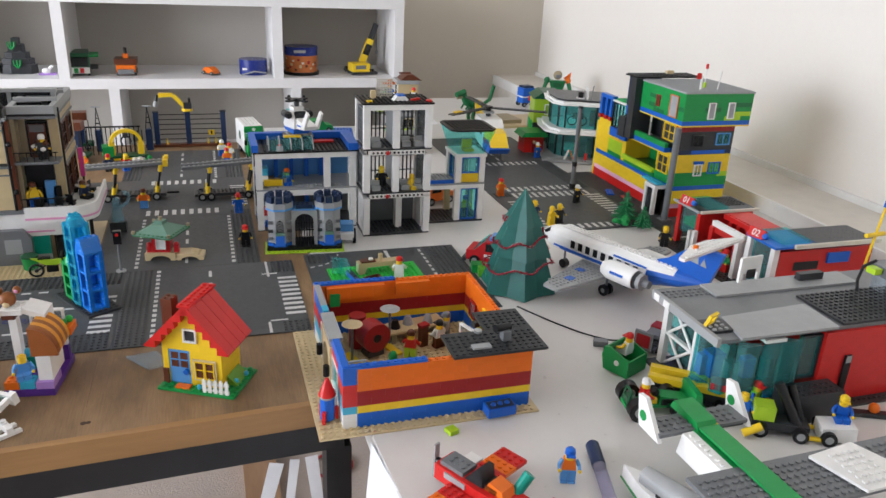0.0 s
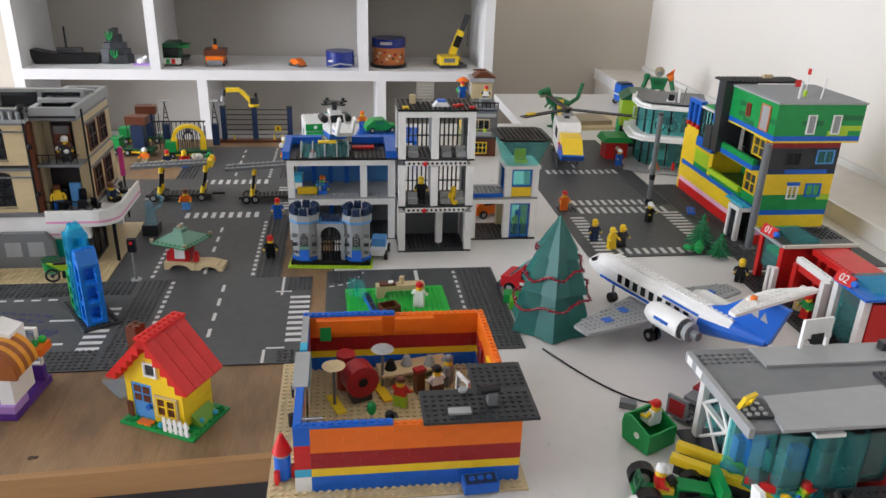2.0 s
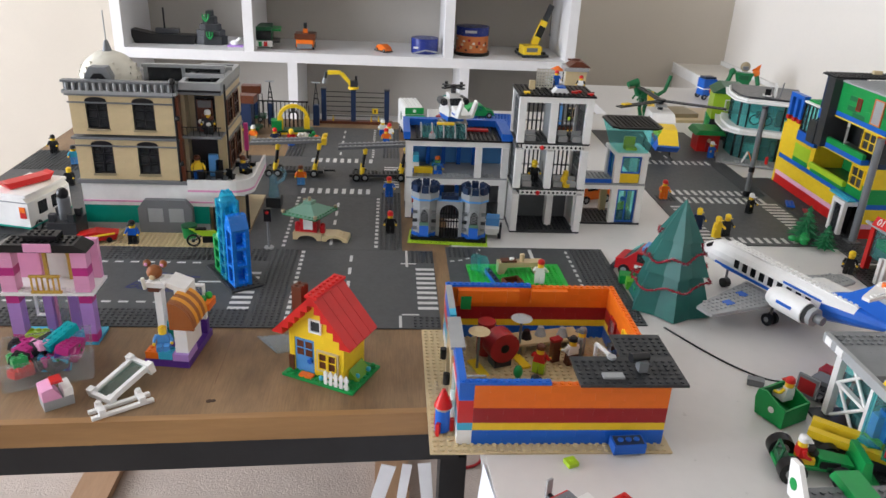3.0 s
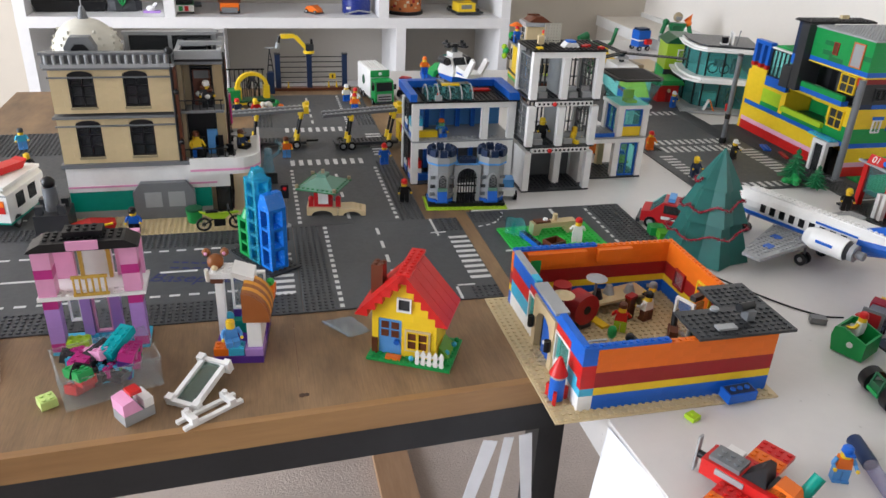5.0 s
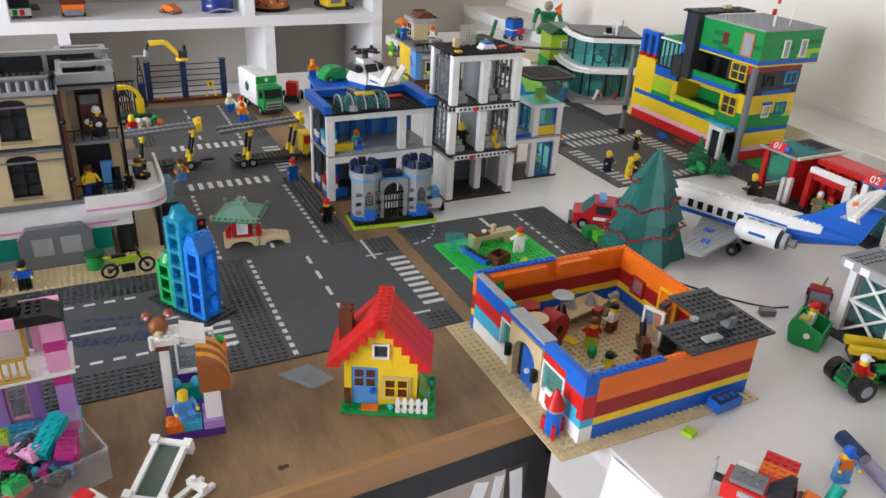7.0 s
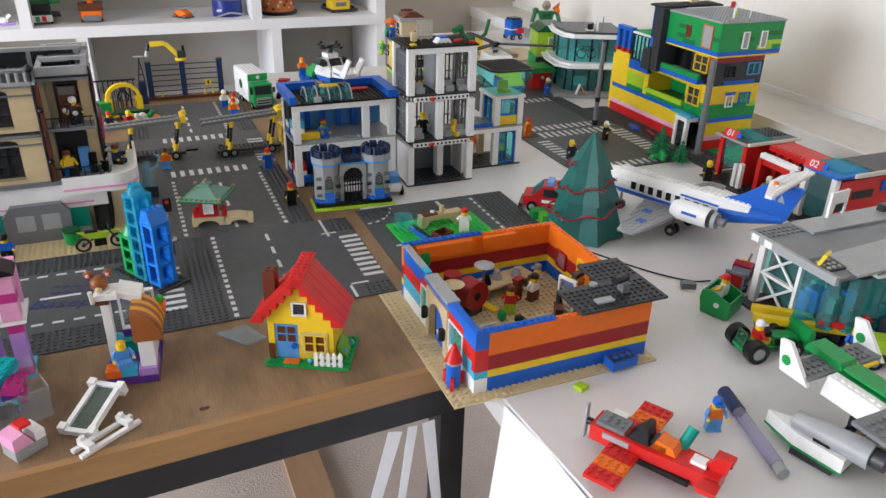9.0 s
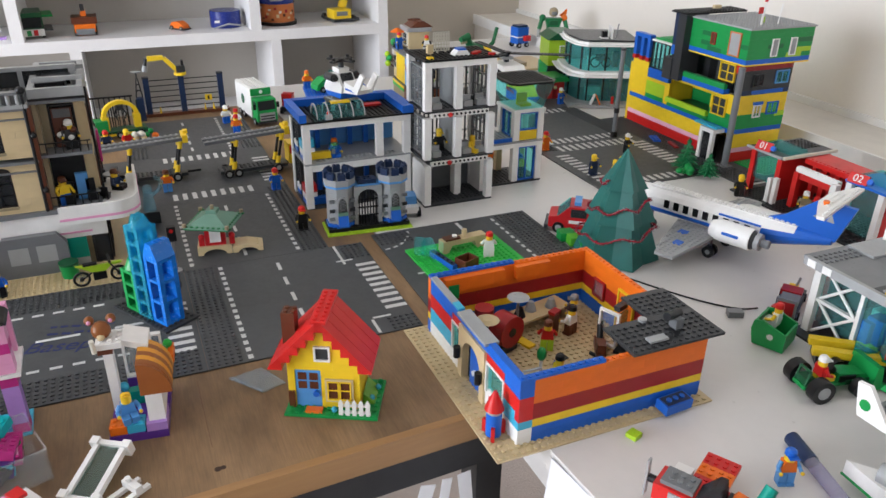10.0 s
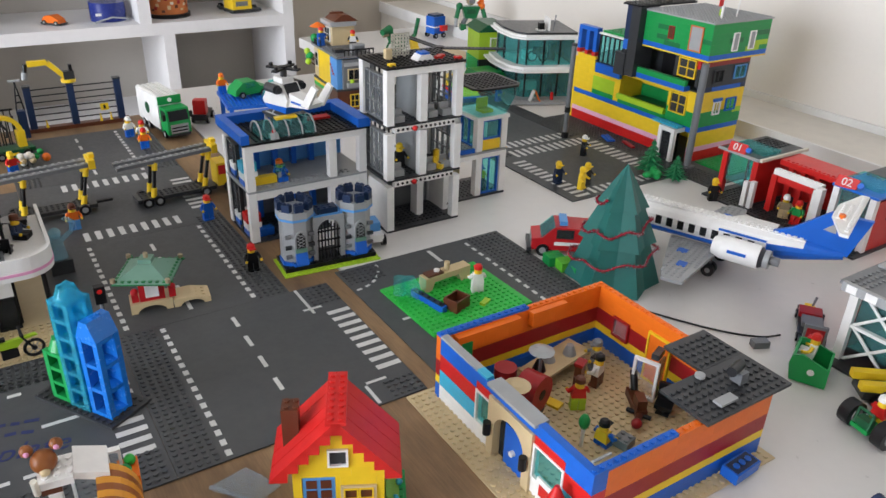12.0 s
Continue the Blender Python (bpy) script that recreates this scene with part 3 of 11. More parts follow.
    for k, z in enumerate((0.0, 0.0835, 0.168)):
        part("floor_plate", Shape().box(X0, Y0, z - 0.0017, X1, Y1, z + 0.0015, DGREY).studs(X0 + 0.01, Y0 + 0.01, 13, 8, z + 0.0015, DGREY), t)
        h = 0.0728 if k < 2 else 0.073
        if k:
            s = Shape().box(X0 + 0.0125, Y0 - 0.0005, z - 0.0103, X1 - 0.0125, Y0 + 0.0075, z - 0.0019, WHITE)
            # black discs give the dark of the beam's holes
            for i in range(13):
                s.rod((X0 + 0.018 + i * U * 0.97, Y0 - 0.0012, z - 0.006), (X0 + 0.018 + i * U * 0.97, Y0 + 0.001, z - 0.006), 0.0022, BLACK, 8)
            part("beam", s, t, "white beam, shaded round holes drawn as black discs")
            part("siren", Shape().ball((X0 + 0.045, Y0 - 0.003, z - 0.006), 0.0042, RED), t, "red round lamp")
        for x in (X0, X1 - 0.012):
            part("column", Shape().box(x, Y0, z + 0.0015, x + 0.012, Y0 + 0.012, z + h + (0.01 if k == 2 else 0.0), WHITE), t)
            part("column", Shape().box(x, Y1 - 0.012, z + 0.0015, x + 0.012, Y1, z + h + (0.01 if k == 2 else 0.0), WHITE), t)
        xm = X0 + 0.056 if k else X0 + 0.07
        part("column", Shape().box(xm, Y0 + (0.0 if k else 0.03), z + 0.0015, xm + 0.012, Y0 + (0.012 if k else 0.05), z + h - 0.0005, WHITE), t)
        s = Shape()
        for i in range(13):
            if k:
                part("cell_bar", Shape().box(X0 + 0.014 + i * 0.008, Y1 - 0.0068, z + 0.003, X0 + 0.0165 + i * 0.008, Y1 - 0.0043, z + h, DGREY), t)
        s.box(X0 + 0.012, Y1 - 0.0042, z + 0.02, X1 - 0.012, Y1 - 0.003, z + 0.023, LGREY)
        s.box(X0 + 0.012, Y1 - 0.0042, z + 0.05, X1 - 0.012, Y1 - 0.003, z + 0.053, LGREY)
        if k:
            part("cell_rail", s, t, "grey cross rails of the cell wall")
            window_part(t, X0 + 0.003, Y0 + 0.0125, z + 0.004, 0.062, h - 0.006, "y", GREY, GLASS, (4, 3))
            window_part(t, X1 - 0.009, Y0 + 0.0125, z + 0.004, 0.062, h - 0.006, "y", GREY, GLASS, (4, 3))
            for bx in (0.018, 0.075, 0.1):
                part("basin", Shape().box(X0 + bx, Y0 + 0.008, z + 0.002, X0 + bx + 0.016, Y0 + 0.022, z + 0.012, LGREY).box(X0 + bx, Y0 + 0.018, z + 0.012, X0 + bx + 0.016, Y0 + 0.022, z + 0.02, LGREY), t, "light grey bunk block")
            part("inner_wall", Shape().box(xm + 0.003, Y0 + 0.0125, z + 0.0015, xm + 0.009, Y1 - 0.008, z + h, LGREY), t)
        else:
            part("side_wall", Shape().box(X0 + 0.002, Y0 + 0.0125, 0.0015, X0 + 0.01, Y1 - 0.0125, h, WHITE), t)
            part("side_wall", Shape().box(X1 - 0.01, Y0 + 0.03, 0.0015, X1 - 0.002, Y1 - 0.0125, h, WHITE), t)
            part("rear_wall", Shape().box(X0 + 0.012, Y1 - 0.008, 0.0015, X1 - 0.012, Y1 - 0.002, h, GREY), t)
    part("lintel", Shape().box(X0 + 0.0122, Y0, 0.241, X1 - 0.0122, Y0 + 0.012, 0.251, WHITE), t)
    part("roof_plate", Shape().box(X0 - 0.002, Y0 - 0.002, 0.2512, X1 + 0.002, Y1 + 0.002, 0.2545, BLACK).studs(X0, Y0, 16, 10, 0.2545, BLACK), t, "black studded roof")
    part("lattice_sign", lattice(0.335, 1.392, 0.258, 0.03, 0.032), t, "cream lattice panel")
    part("roof_dome", Shape().prism([(0.36, 0.2548), (0.39, 0.2548), (0.383, 0.263), (0.367, 0.263)], 1.36, 1.38, "y", WHITE).box(0.368, 1.362, 0.2632, 0.382, 1.378, 0.266, BLUE), t)
    for x, y, m in ((0.312, 1.352, YELLOW), (0.407, 1.372, RED), (0.398, 1.365, RED), (0.424, 1.352, RED), (0.327, 1.39, TAN)):
        part("roof_piece", Shape().box(x - 0.004, y - 0.004, 0.2548, x + 0.006, y + 0.004, 0.2585 if m is not TAN else 0.27, m), t)
    # wing with the look-out cabin
    for z in (0.0, 0.079):
        part("floor_plate", Shape().box(0.434, 1.395, z - 0.0017, 0.562, 1.475, z + 0.0015, DGREY if not z else LGREY).studs(0.445, 1.4, 13, 8, z + 0.0015, DGREY if not z else LGREY), t)
    for x in (0.436, 0.5, 0.55):
        part("column", Shape().box(x, 1.396, 0.0017, x + 0.012, 1.408, 0.069, WHITE), t)
        part("column", Shape().box(x, 1.462, 0.0017, x + 0.012, 1.474, 0.069, TAN), t)
    part("beam", Shape().box(0.436, 1.3955, 0.0692, 0.562, 1.408, 0.077, WHITE), t)
    window_part(t, 0.513, 1.399, 0.002, 0.036, 0.066, "x", BLUE, TEAL, (2, 1))
    part("railing", Shape().box(0.437, 1.397, 0.081, 0.497, 1.401, 0.088, BLUE), t, "blue railing")
    for x in (0.5, 0.55):
        for y in (1.397, 1.454):
            part("cabin_post", Shape().box(x, y, 0.0812, x + 0.012, y + 0.012, 0.134, WHITE), t)
    window_part(t, 0.504, 1.4095, 0.084, 0.044, 0.048, "y", BLUE, TEAL, (2, 1))
    window_part(t, 0.5125, 1.399, 0.1, 0.037, 0.033, "x", BLUE, TEAL, (1, 1))
    part("panel", Shape().box(0.5125, 1.399, 0.0815, 0.5495, 1.405, 0.0995, YELLOW), t, "yellow panel")
    part("cabin_floor", Shape().box(0.498, 1.395, 0.1342, 0.564, 1.468, 0.14, WHITE), t, "white cabin floor")
    s = Shape()
    a, b = (0.503, 1.4, 0.559, 1.462), (0.488, 1.385, 0.574, 1.477)
    vs = [(a[0], a[1], 0.1402), (a[2], a[1], 0.1402), (a[2], a[3], 0.1402), (a[0], a[3], 0.1402), (b[0], b[1], 0.188), (b[2], b[1], 0.188), (b[2], b[3], 0.188), (b[0], b[3], 0.188)]
    s._add(vs, [(0, 1, 5, 4), (1, 2, 6, 5), (2, 3, 7, 6), (3, 0, 4, 7)], TEAL)
    part("cabin_glazing", s, t, "clear teal flared glazing")
    part("cabin_roof", Shape().prism([(0.484, 1.393), (0.496, 1.381), (0.566, 1.381), (0.578, 1.393), (0.578, 1.468), (0.566, 1.48), (0.496, 1.48), (0.484, 1.468)], 0.1885, 0.192, "z", BLACK).studs(0.49, 1.388, 10, 10, 0.192, BLACK), t, "black studded roof")
    part("control_seat", Shape().box(0.522, 1.415, 0.1402, 0.543, 1.436, 0.145, YELLOW).box(0.522, 1.432, 0.1452, 0.543, 1.436, 0.162, YELLOW), t)


def lattice(x, y, z, w, h):
    s = Shape().box(x, y, z, x + w, y + 0.002, z + 0.0018, CREAM).box(x, y, z + h - 0.0018, x + w, y + 0.002, z + h, CREAM)
    s.box(x, y, z, x + 0.0018, y + 0.002, z + h, CREAM).box(x + w - 0.0018, y, z, x + w, y + 0.002, z + h, CREAM)
    for i in range(1, 6):
        s.box(x + w * i / 6 - 0.0011, y, z, x + w * i / 6 + 0.0011, y + 0.002, z + h, CREAM)
        s.box(x, y, z + h * i / 6 - 0.0011, x + w, y + 0.002, z + h * i / 6 + 0.0011, CREAM)
    s.box(x + w * 0.2, y, z - 0.005, x + w * 0.3, y + 0.002, z, CREAM).box(x + w * 0.7, y, z - 0.005, x + w * 0.8, y + 0.002, z, CREAM)
    return s


police_station()


# ---- castle gate ----
def castle_gate():
    t = thing("castle_gatehouse", pose(0.118, 1.302, 0.002, 0, 0, -5), "grey and blue toy castle gatehouse on lime plates", "toy building")
    part("baseplate", Shape().box(-0.004, -0.014, -0.0017, 0.137, 0.045, 0.0, LIME).studs(-0.003, -0.013, 17, 7, 0, LIME), t, "lime green studded base")
    part("plinth", Shape().box(0.0, -0.004, 0.0002, 0.134, 0.042, 0.0064, BLACK).studs(0.0, -0.004, 16, 1, 0.0064, BLACK), t, "black plinth")

    def octa(cx, r):
        return [(cx + r * math.cos(radians(22.5 + 45 * i)), 0.019 + r * math.sin(radians(22.5 + 45 * i))) for i in range(8)]
    for cx in (0.0235, 0.1105):
        o = part("tower_base", Shape().prism(octa(cx, 0.0245), 0.0066, 0.0125, "z", BLUE).studs(cx - 2 * U, -0.006, 4, 1, 0.0125, BLUE), t, "blue course with studs")
        for k in range(7):
            part("tower_course", Shape().prism(octa(cx, 0.0225), 0.0127 + k * 0.0088, 0.0127 + (k + 1) * 0.0088 - 0.0002, "z", LGREY), o)
        for sx in (-1, 1):
            for z in (0.02, 0.034, 0.05):
                part("groove_brick", Shape().box(cx + sx * 0.0165 - 0.004, -0.0015, z, cx + sx * 0.0165 + 0.004, 0.002, z + 0.005, DGREY if z == 0.034 else GREY), o)
        part("slope", Shape().prism([(-0.012, 0.0127), (-0.0025, 0.0127), (-0.0025, 0.029), (-0.006, 0.029)], cx - 0.008, cx + 0.008, "x", BLUE), o, "blue slope under the window")
        part("sill", Shape().box(cx - 0.008, -0.007, 0.0292, cx + 0.008, -0.002, 0.0345, plastic("roof_green_plastic", (0.14, 0.27, 0.2))), o, "sand green sill")
        w = part("arched_window", Shape().prism([(cx - 0.0085, 0.035), (cx + 0.0085, 0.035), (cx + 0.0085, 0.051), (cx + 0.005, 0.058), (cx, 0.0605), (cx - 0.005, 0.058), (cx - 0.0085, 0.051)], -0.0042, -0.002, "y", LGREY), o)
        # no recess is cut; a black sheet gives the opening's shade
        part("window_recess", Shape().prism([(cx - 0.0062, 0.0352), (cx + 0.0062, 0.0352), (cx + 0.0062, 0.05), (cx + 0.0035, 0.056), (cx, 0.058), (cx - 0.0035, 0.056), (cx - 0.0062, 0.05)], -0.0048, -0.0043, "y", BLACK), w, "black arched sheet for the opening's shade")
        s = Shape()
        for k in range(4):
            for a in (-1, 1):
                s.rod((cx - a * 0.005, -0.0052, 0.0365 + k * 0.005), (cx + a * 0.005, -0.0052, 0.0415 + k * 0.005), 0.0005, LGREY, 4)
        part("lattice", s, w, "grey diamond lattice")
        part("blue_band", Shape().prism(octa(cx, 0.0262), 0.0745, 0.0778, "z", MBLUE), o, "blue band")
        part("parapet", Shape().prism(octa(cx, 0.026), 0.078, 0.0885, "z", LGREY), o, "light grey parapet")
        for b in range(8):
            a = radians(45 * b)
            part("merlon", Shape().at(cx + 0.021 * math.cos(a), 0.019 + 0.021 * math.sin(a), 0.0887, 0, 0, 45 * b).box(-0.004, -0.006, 0, 0.004, 0.006, 0.0105, DBLUE).stud(0, 0.003, 0.0105, DBLUE).stud(0, -0.003, 0.0105, DBLUE), o, "dark blue merlon")
    arch = [(0.044, 0.0066), (0.05, 0.0066)] + [(0.067 - 0.017 * math.cos(radians(a)), 0.05 + 0.017 * math.sin(radians(a))) for a in range(0, 181, 20)] + [(0.084, 0.0066), (0.09, 0.0066), (0.09, 0.072), (0.044, 0.072)]
    part("arch", Shape().prism(arch, 0.004, 0.03, "y", LGREY), t)
    gate = part("portcullis", Shape().box(0.05, 0.0056, 0.034, 0.084, 0.0078, 0.036, BLACK), t, "black barred gate")
    for z in (0.02, 0.048):
        part("cross_bar", Shape().box(0.05, 0.0056, z, 0.084, 0.0078, z + 0.002, BLACK), gate)
    for i in range(7):
        part("bar", Shape().box(0.0515 + i * 0.0047, 0.006, 0.0066, 0.0532 + i * 0.0047, 0.0075, 0.065 - abs(i - 3) * 0.003, BLACK), gate)
    part("parapet", Shape().box(0.046, 0.006, 0.0722, 0.088, 0.028, 0.0745, MBLUE).box(0.052, 0.008, 0.0747, 0.082, 0.026, 0.082, DBLUE).studs(0.052, 0.008, 3, 2, 0.082, DBLUE), t, "dark blue bridge parapet")


castle_gate()


# ---- corner building with tan upper floors ----
def corner_building():
    x0, x1, y0, y1 = -0.445, -0.205, 1.325, 1.51
    t = thing("corner_building", pose(0, 0, 0.002), "tan two-storey toy building over a white and teal shop front", "toy building")
    part("baseplate", Shape().box(-0.455, 1.2505, -0.0017, -0.168, 1.515, 0.0, TAN).studs(-0.452, 1.252, 34, 9, 0, TAN), t, "tan studded forecourt")
    # ground floor
    part("wall", Shape().box(x0, y0, 0, x1 - 0.03, y0 + 0.008, 0.012, LGREY), t)
    part("wall", Shape().box(x0, y0, 0.0122, x1 - 0.03, y0 + 0.008, 0.045, TEALP), t, "teal lower wall")
    part("wall", Shape().box(x0, y0 - 0.001, 0.0452, x1, y0 + 0.008, 0.085, WHITE), t, "white shop fascia")
    part("trim", Shape().box(x0, y0 - 0.0025, 0.052, x1 - 0.02, y0 - 0.0011, 0.0545, PINK), t, "pink trim line")
    part("wall", Shape().box(x0, y0 + 0.0085, 0, x0 + 0.008, y1, 0.085, WHITE), t)
    part("wall", Shape().box(x0 + 0.0085, y1 - 0.008, 0, x1, y1, 0.085, WHITE), t)
    s = Shape().prism([(-0.352, 0.0), (-0.26, 0.0), (-0.26, 0.045), (-0.272, 0.06), (-0.34, 0.06), (-0.352, 0.045)], y0 - 0.014, y0 - 0.0026, "y", GREY)
    s.box(-0.335, y0 - 0.0145, 0.02, -0.31, y0 - 0.0141, 0.045, LGREY).box(-0.3, y0 - 0.0145, 0.02, -0.275, y0 - 0.0141, 0.045, LGREY)
    part("shutter", s, t, "grey sloped serving hatch")
    window_part(t, -0.228, y0 + 0.001, 0.0, 0.024, 0.0445, "x", BLACK, SMOKE, (1, 1), name="door")
    window_part(t, -0.208, y0 + 0.0085, 0.002, 0.06, 0.06, "y", BLACK, SMOKE, (2, 1))
    part("post", Shape().rod((-0.17, 1.335, 0), (-0.17, 1.335, 0.072), 0.003, BLACK), t)
    # rounded balcony
    pts = [(-0.262, y0 - 0.022)] + [(-0.19 + 0.035 * math.sin(radians(a)), y0 + 0.013 - 0.035 * math.cos(radians(a))) for a in range(0, 91, 15)] + [(-0.155, 1.46), (-0.262, 1.46)]
    part("balcony_floor", Shape().prism(pts, 0.0735, 0.0855, "z", WHITE), t)
    inner = [(x, y) for x, y in pts[:-1]]
    s = Shape()
    for (ax, ay), (bx, by) in zip(inner, inner[1:]):
        d = Vector((bx - ax, by - ay, 0))
        n = Vector((d.y, -d.x, 0)).normalized() * 0.004
        s.prism([(ax, ay), (bx, by), (bx - n.x, by - n.y), (ax - n.x, ay - n.y)], 0.0857, 0.1, "z", WHITE)
    part("balcony_parapet", s, t)
    s = Shape()
    for (ax, ay), (bx, by) in zip(inner, inner[1:]):
        d = Vector((bx - ax, by - ay, 0))
        n = Vector((d.y, -d.x, 0)).normalized() * 0.0006
        s.prism([(ax + n.x, ay + n.y), (bx + n.x, by + n.y), (bx, by), (ax, ay)], 0.0795, 0.083, "z", PINK)
    part("balcony_trim", s, t, "pink trim line")
    for x, y in ((-0.215, 1.36), (-0.19, 1.42)):
        part("cafe_table", Shape().rod((x, y, 0.0857), (x, y, 0.1), 0.002, BLACK).rod((x, y, 0.1), (x, y, 0.102), 0.012, LGREY), t)
    for x, y, r in ((-0.232, 1.372, 20), (-0.2, 1.358, 160), (-0.176, 1.435, 80), (-0.205, 1.432, -70)):
        c = Shape().at(x, y, 0.0857, 0, 0, r).box(-0.006, -0.006, 0.006, 0.006, 0.006, 0.008, BLACK).box(-0.006, 0.004, 0.0082, 0.006, 0.006, 0.02, BLACK).box(-0.005, -0.005, 0, -0.003, 0.005, 0.006, BLACK).box(0.003, -0.005, 0, 0.005, 0.005, 0.006, BLACK)
        part("cafe_chair", c, t, "black cafe chair")
    # upper storeys
    xr = -0.275
    part("floor_slab", Shape().box(x0 - 0.004, y0 - 0.005, 0.0852, x1, y1, 0.0915, GREY), t)
    wins = ((-0.42, -0.385), (-0.345, -0.31))
    for z0, z1 in ((0.0917, 0.162), (0.1697, 0.235)):
        h = z1 - z0
        n = 7
        bh = h / n
        for k in range(n):
            zz = z0 + k * bh
            if k in (0, n - 1):
                course(t, TAN, x0, y0, zz, (xr - x0) / U, "x", h=bh, shift=2 * (k % 2))
            else:
                for a, b in ((x0, wins[0][0]), (wins[0][1], wins[1][0]), (wins[1][1], xr)):
                    course(t, TAN, a, y0, zz, (b - a) / U, "x", h=bh, shift=2 * (k % 2))
        for a, b in wins:
            o = window_part(t, a, y0 + 0.001, z0 + bh, b - a, h - 2 * bh, "x", BLACK, SMOKE, (2, 3))
            am = (a + b) / 2
            arc = [(b, z1 - bh + 0.0002)] + [(am + (b - am) * math.cos(radians(q)), z1 - bh + 0.0005 + 0.0065 * math.sin(radians(q))) for q in range(0, 181, 20)] + [(a, z1 - bh + 0.0002)]
            part("arch_head", Shape().prism(arc[::-1], y0 - 0.001, y0 - 0.0003, "y", BLACK), o)
            part("sill", Shape().box(a - 0.001, y0 - 0.003, z0 + bh - 0.003, b + 0.001, y0 - 0.0003, z0 + bh, DTAN), o)
        part("wall", Shape().box(x0, y0 + 0.009, z0, x0 + 0.008, y1, z1, TAN), t)
        part("wall", Shape().box(x0 + 0.0085, y1 - 0.008, z0, x1, y1, z1, TAN), t)
        part("cornice", Shape().box(x0 - 0.004, y0 - 0.005, z1, xr + 0.002, y1 - 0.0005, z1 + 0.0035, GREY), t, "grey string course")
        part("cornice", Shape().box(x0 - 0.002, y0 - 0.0035, z1 - 0.0125, xr, y0 - 0.0003, z1 - 0.0105, GREY), t, "grey string course")
        # set-back corner bay
        part("wall", Shape().box(xr, y0 + 0.012, z0, xr + 0.012, y0 + 0.045, z1 + 0.003, DTAN), t, "dark tan corner wall")
        part("wall", Shape().box(xr + 0.012, y0 + 0.037, z0, xr + 0.022, y0 + 0.045, z1 + 0.003, DTAN), t)
        part("wall", Shape().box(x1 - 0.014, y0 + 0.037, z0, x1, y0 + 0.045, z1 + 0.003, TAN), t)
        part("wall", Shape().box(x1 - 0.008, y0 + 0.0455, z0, x1, y1 - 0.009, z1 + 0.003, TAN), t)
        window_part(t, xr + 0.0225, y0 + 0.038, z0, 0.033, h - 0.006, "x", BLACK, SMOKE, (2, 2), name="door")
        s = Shape()
        for i in range(7):
            s.rod((xr + 0.003 + i * 0.0105, y0 + 0.006, z0), (xr + 0.003 + i * 0.0105, y0 + 0.006, z0 + 0.014), 0.0008, BLACK, 6)
        s.box(xr + 0.002, y0 + 0.005, z0 + 0.014, x1, y0 + 0.007, z0 + 0.0155, BLACK)
        part("railing", s, t, "black balcony railing")
        part("lamp_arm", Shape().rod((xr + 0.004, y0 + 0.012, z0 + 0.03), (xr + 0.004, y0 - 0.006, z0 + 0.036), 0.0014, BLACK).ball((xr + 0.004, y0 - 0.008, z0 + 0.032), 0.004, BLACK), t, "black wall lantern")
    part("floor_slab", Shape().box(xr, y0 + 0.002, 0.1655, x1, y1 - 0.009, 0.1695, GREY), t)
    part("floor_slab", Shape().box(xr + 0.0025, y0 + 0.008, 0.2385, x1 + 0.003, y1 - 0.009, 0.243, GREY), t)
    # black sheet as shade in the lower bay, fittings and guests' things
    part("room_back", Shape().box(xr + 0.012, y0 + 0.0335, 0.0917, x1 - 0.0145, y0 + 0.0365, 0.1625, BLACK), t, "black sheet for the shade in the lower bay")
    part("bay_panel", Shape().box(x1 - 0.03, y0 + 0.026, 0.0917, x1 - 0.014, y0 + 0.033, 0.131, MBLUE), t, "light blue panel")
    part("bay_post", Shape().box(xr - 0.001, y0 - 0.0015, 0.0917, xr + 0.006, y0 + 0.0115, 0.238, BROWN), t, "dark brown corner post")
    part("bay_door", Shape().box(xr + 0.026, y0 + 0.0335, 0.1697, xr + 0.052, y0 + 0.0365, 0.225, BROWN).box(xr + 0.028, y0 + 0.0328, 0.212, xr + 0.05, y0 + 0.0333, 0.224, GREY), t, "dark brown door")
    for x, z, m in ((0.034, 0.19, WHITE), (0.04, 0.2, BROWN), (0.046, 0.186, WHITE), (0.05, 0.196, BROWN), (0.038, 0.18, DGREY)):
        part("hanging_item", Shape().ball((xr + x, y0 + 0.024, z), 0.0055, m, 8, 0.8).rod((xr + x, y0 + 0.024, z), (xr + x + 0.004, y0 + 0.034, z + 0.004), 0.0012, BLACK, 5), t)
    for x, y in ((0.014, 0.02), (0.03, 0.016), (0.058, 0.022)):
        part("bay_chair", Shape().box(xr + x - 0.006, y0 + y - 0.006, 0.0917, xr + x + 0.006, y0 + y + 0.006, 0.104, BLACK).box(xr + x - 0.006, y0 + y + 0.004, 0.1042, xr + x + 0.006, y0 + y + 0.006, 0.122, BLACK), t, "black chair")
    for z0, z1 in ((0.0917, 0.162), (0.1697, 0.235)):
        for y in (0.058, 0.115):
            window_part(t, x1 - 0.001, y0 + y, z0 + 0.006, 0.04, z1 - z0 - 0.02, "y", BROWN, SMOKE, (2, 2), 0.004)
        part("cornice", Shape().box(x1, y0 + 0.046, z1 - 0.0125, x1 + 0.0025, y1 - 0.001, z1 - 0.0095, GREY), t, "grey string course")
    g = part("pergola_beam", Shape().box(-0.352, 1.418, 0.266, -0.21, 1.428, 0.2715, LGREY), t, "light grey roof beam")
    for x in (-0.35, -0.285, -0.218):
        part("pergola_post", Shape().box(x, 1.419, 0.2418, x + 0.006, 1.427, 0.2658, LGREY), g)
    part("pergola_glass", Shape().box(-0.343, 1.422, 0.243, -0.22, 1.4245, 0.2655, SMOKE), g, "smoked panel")
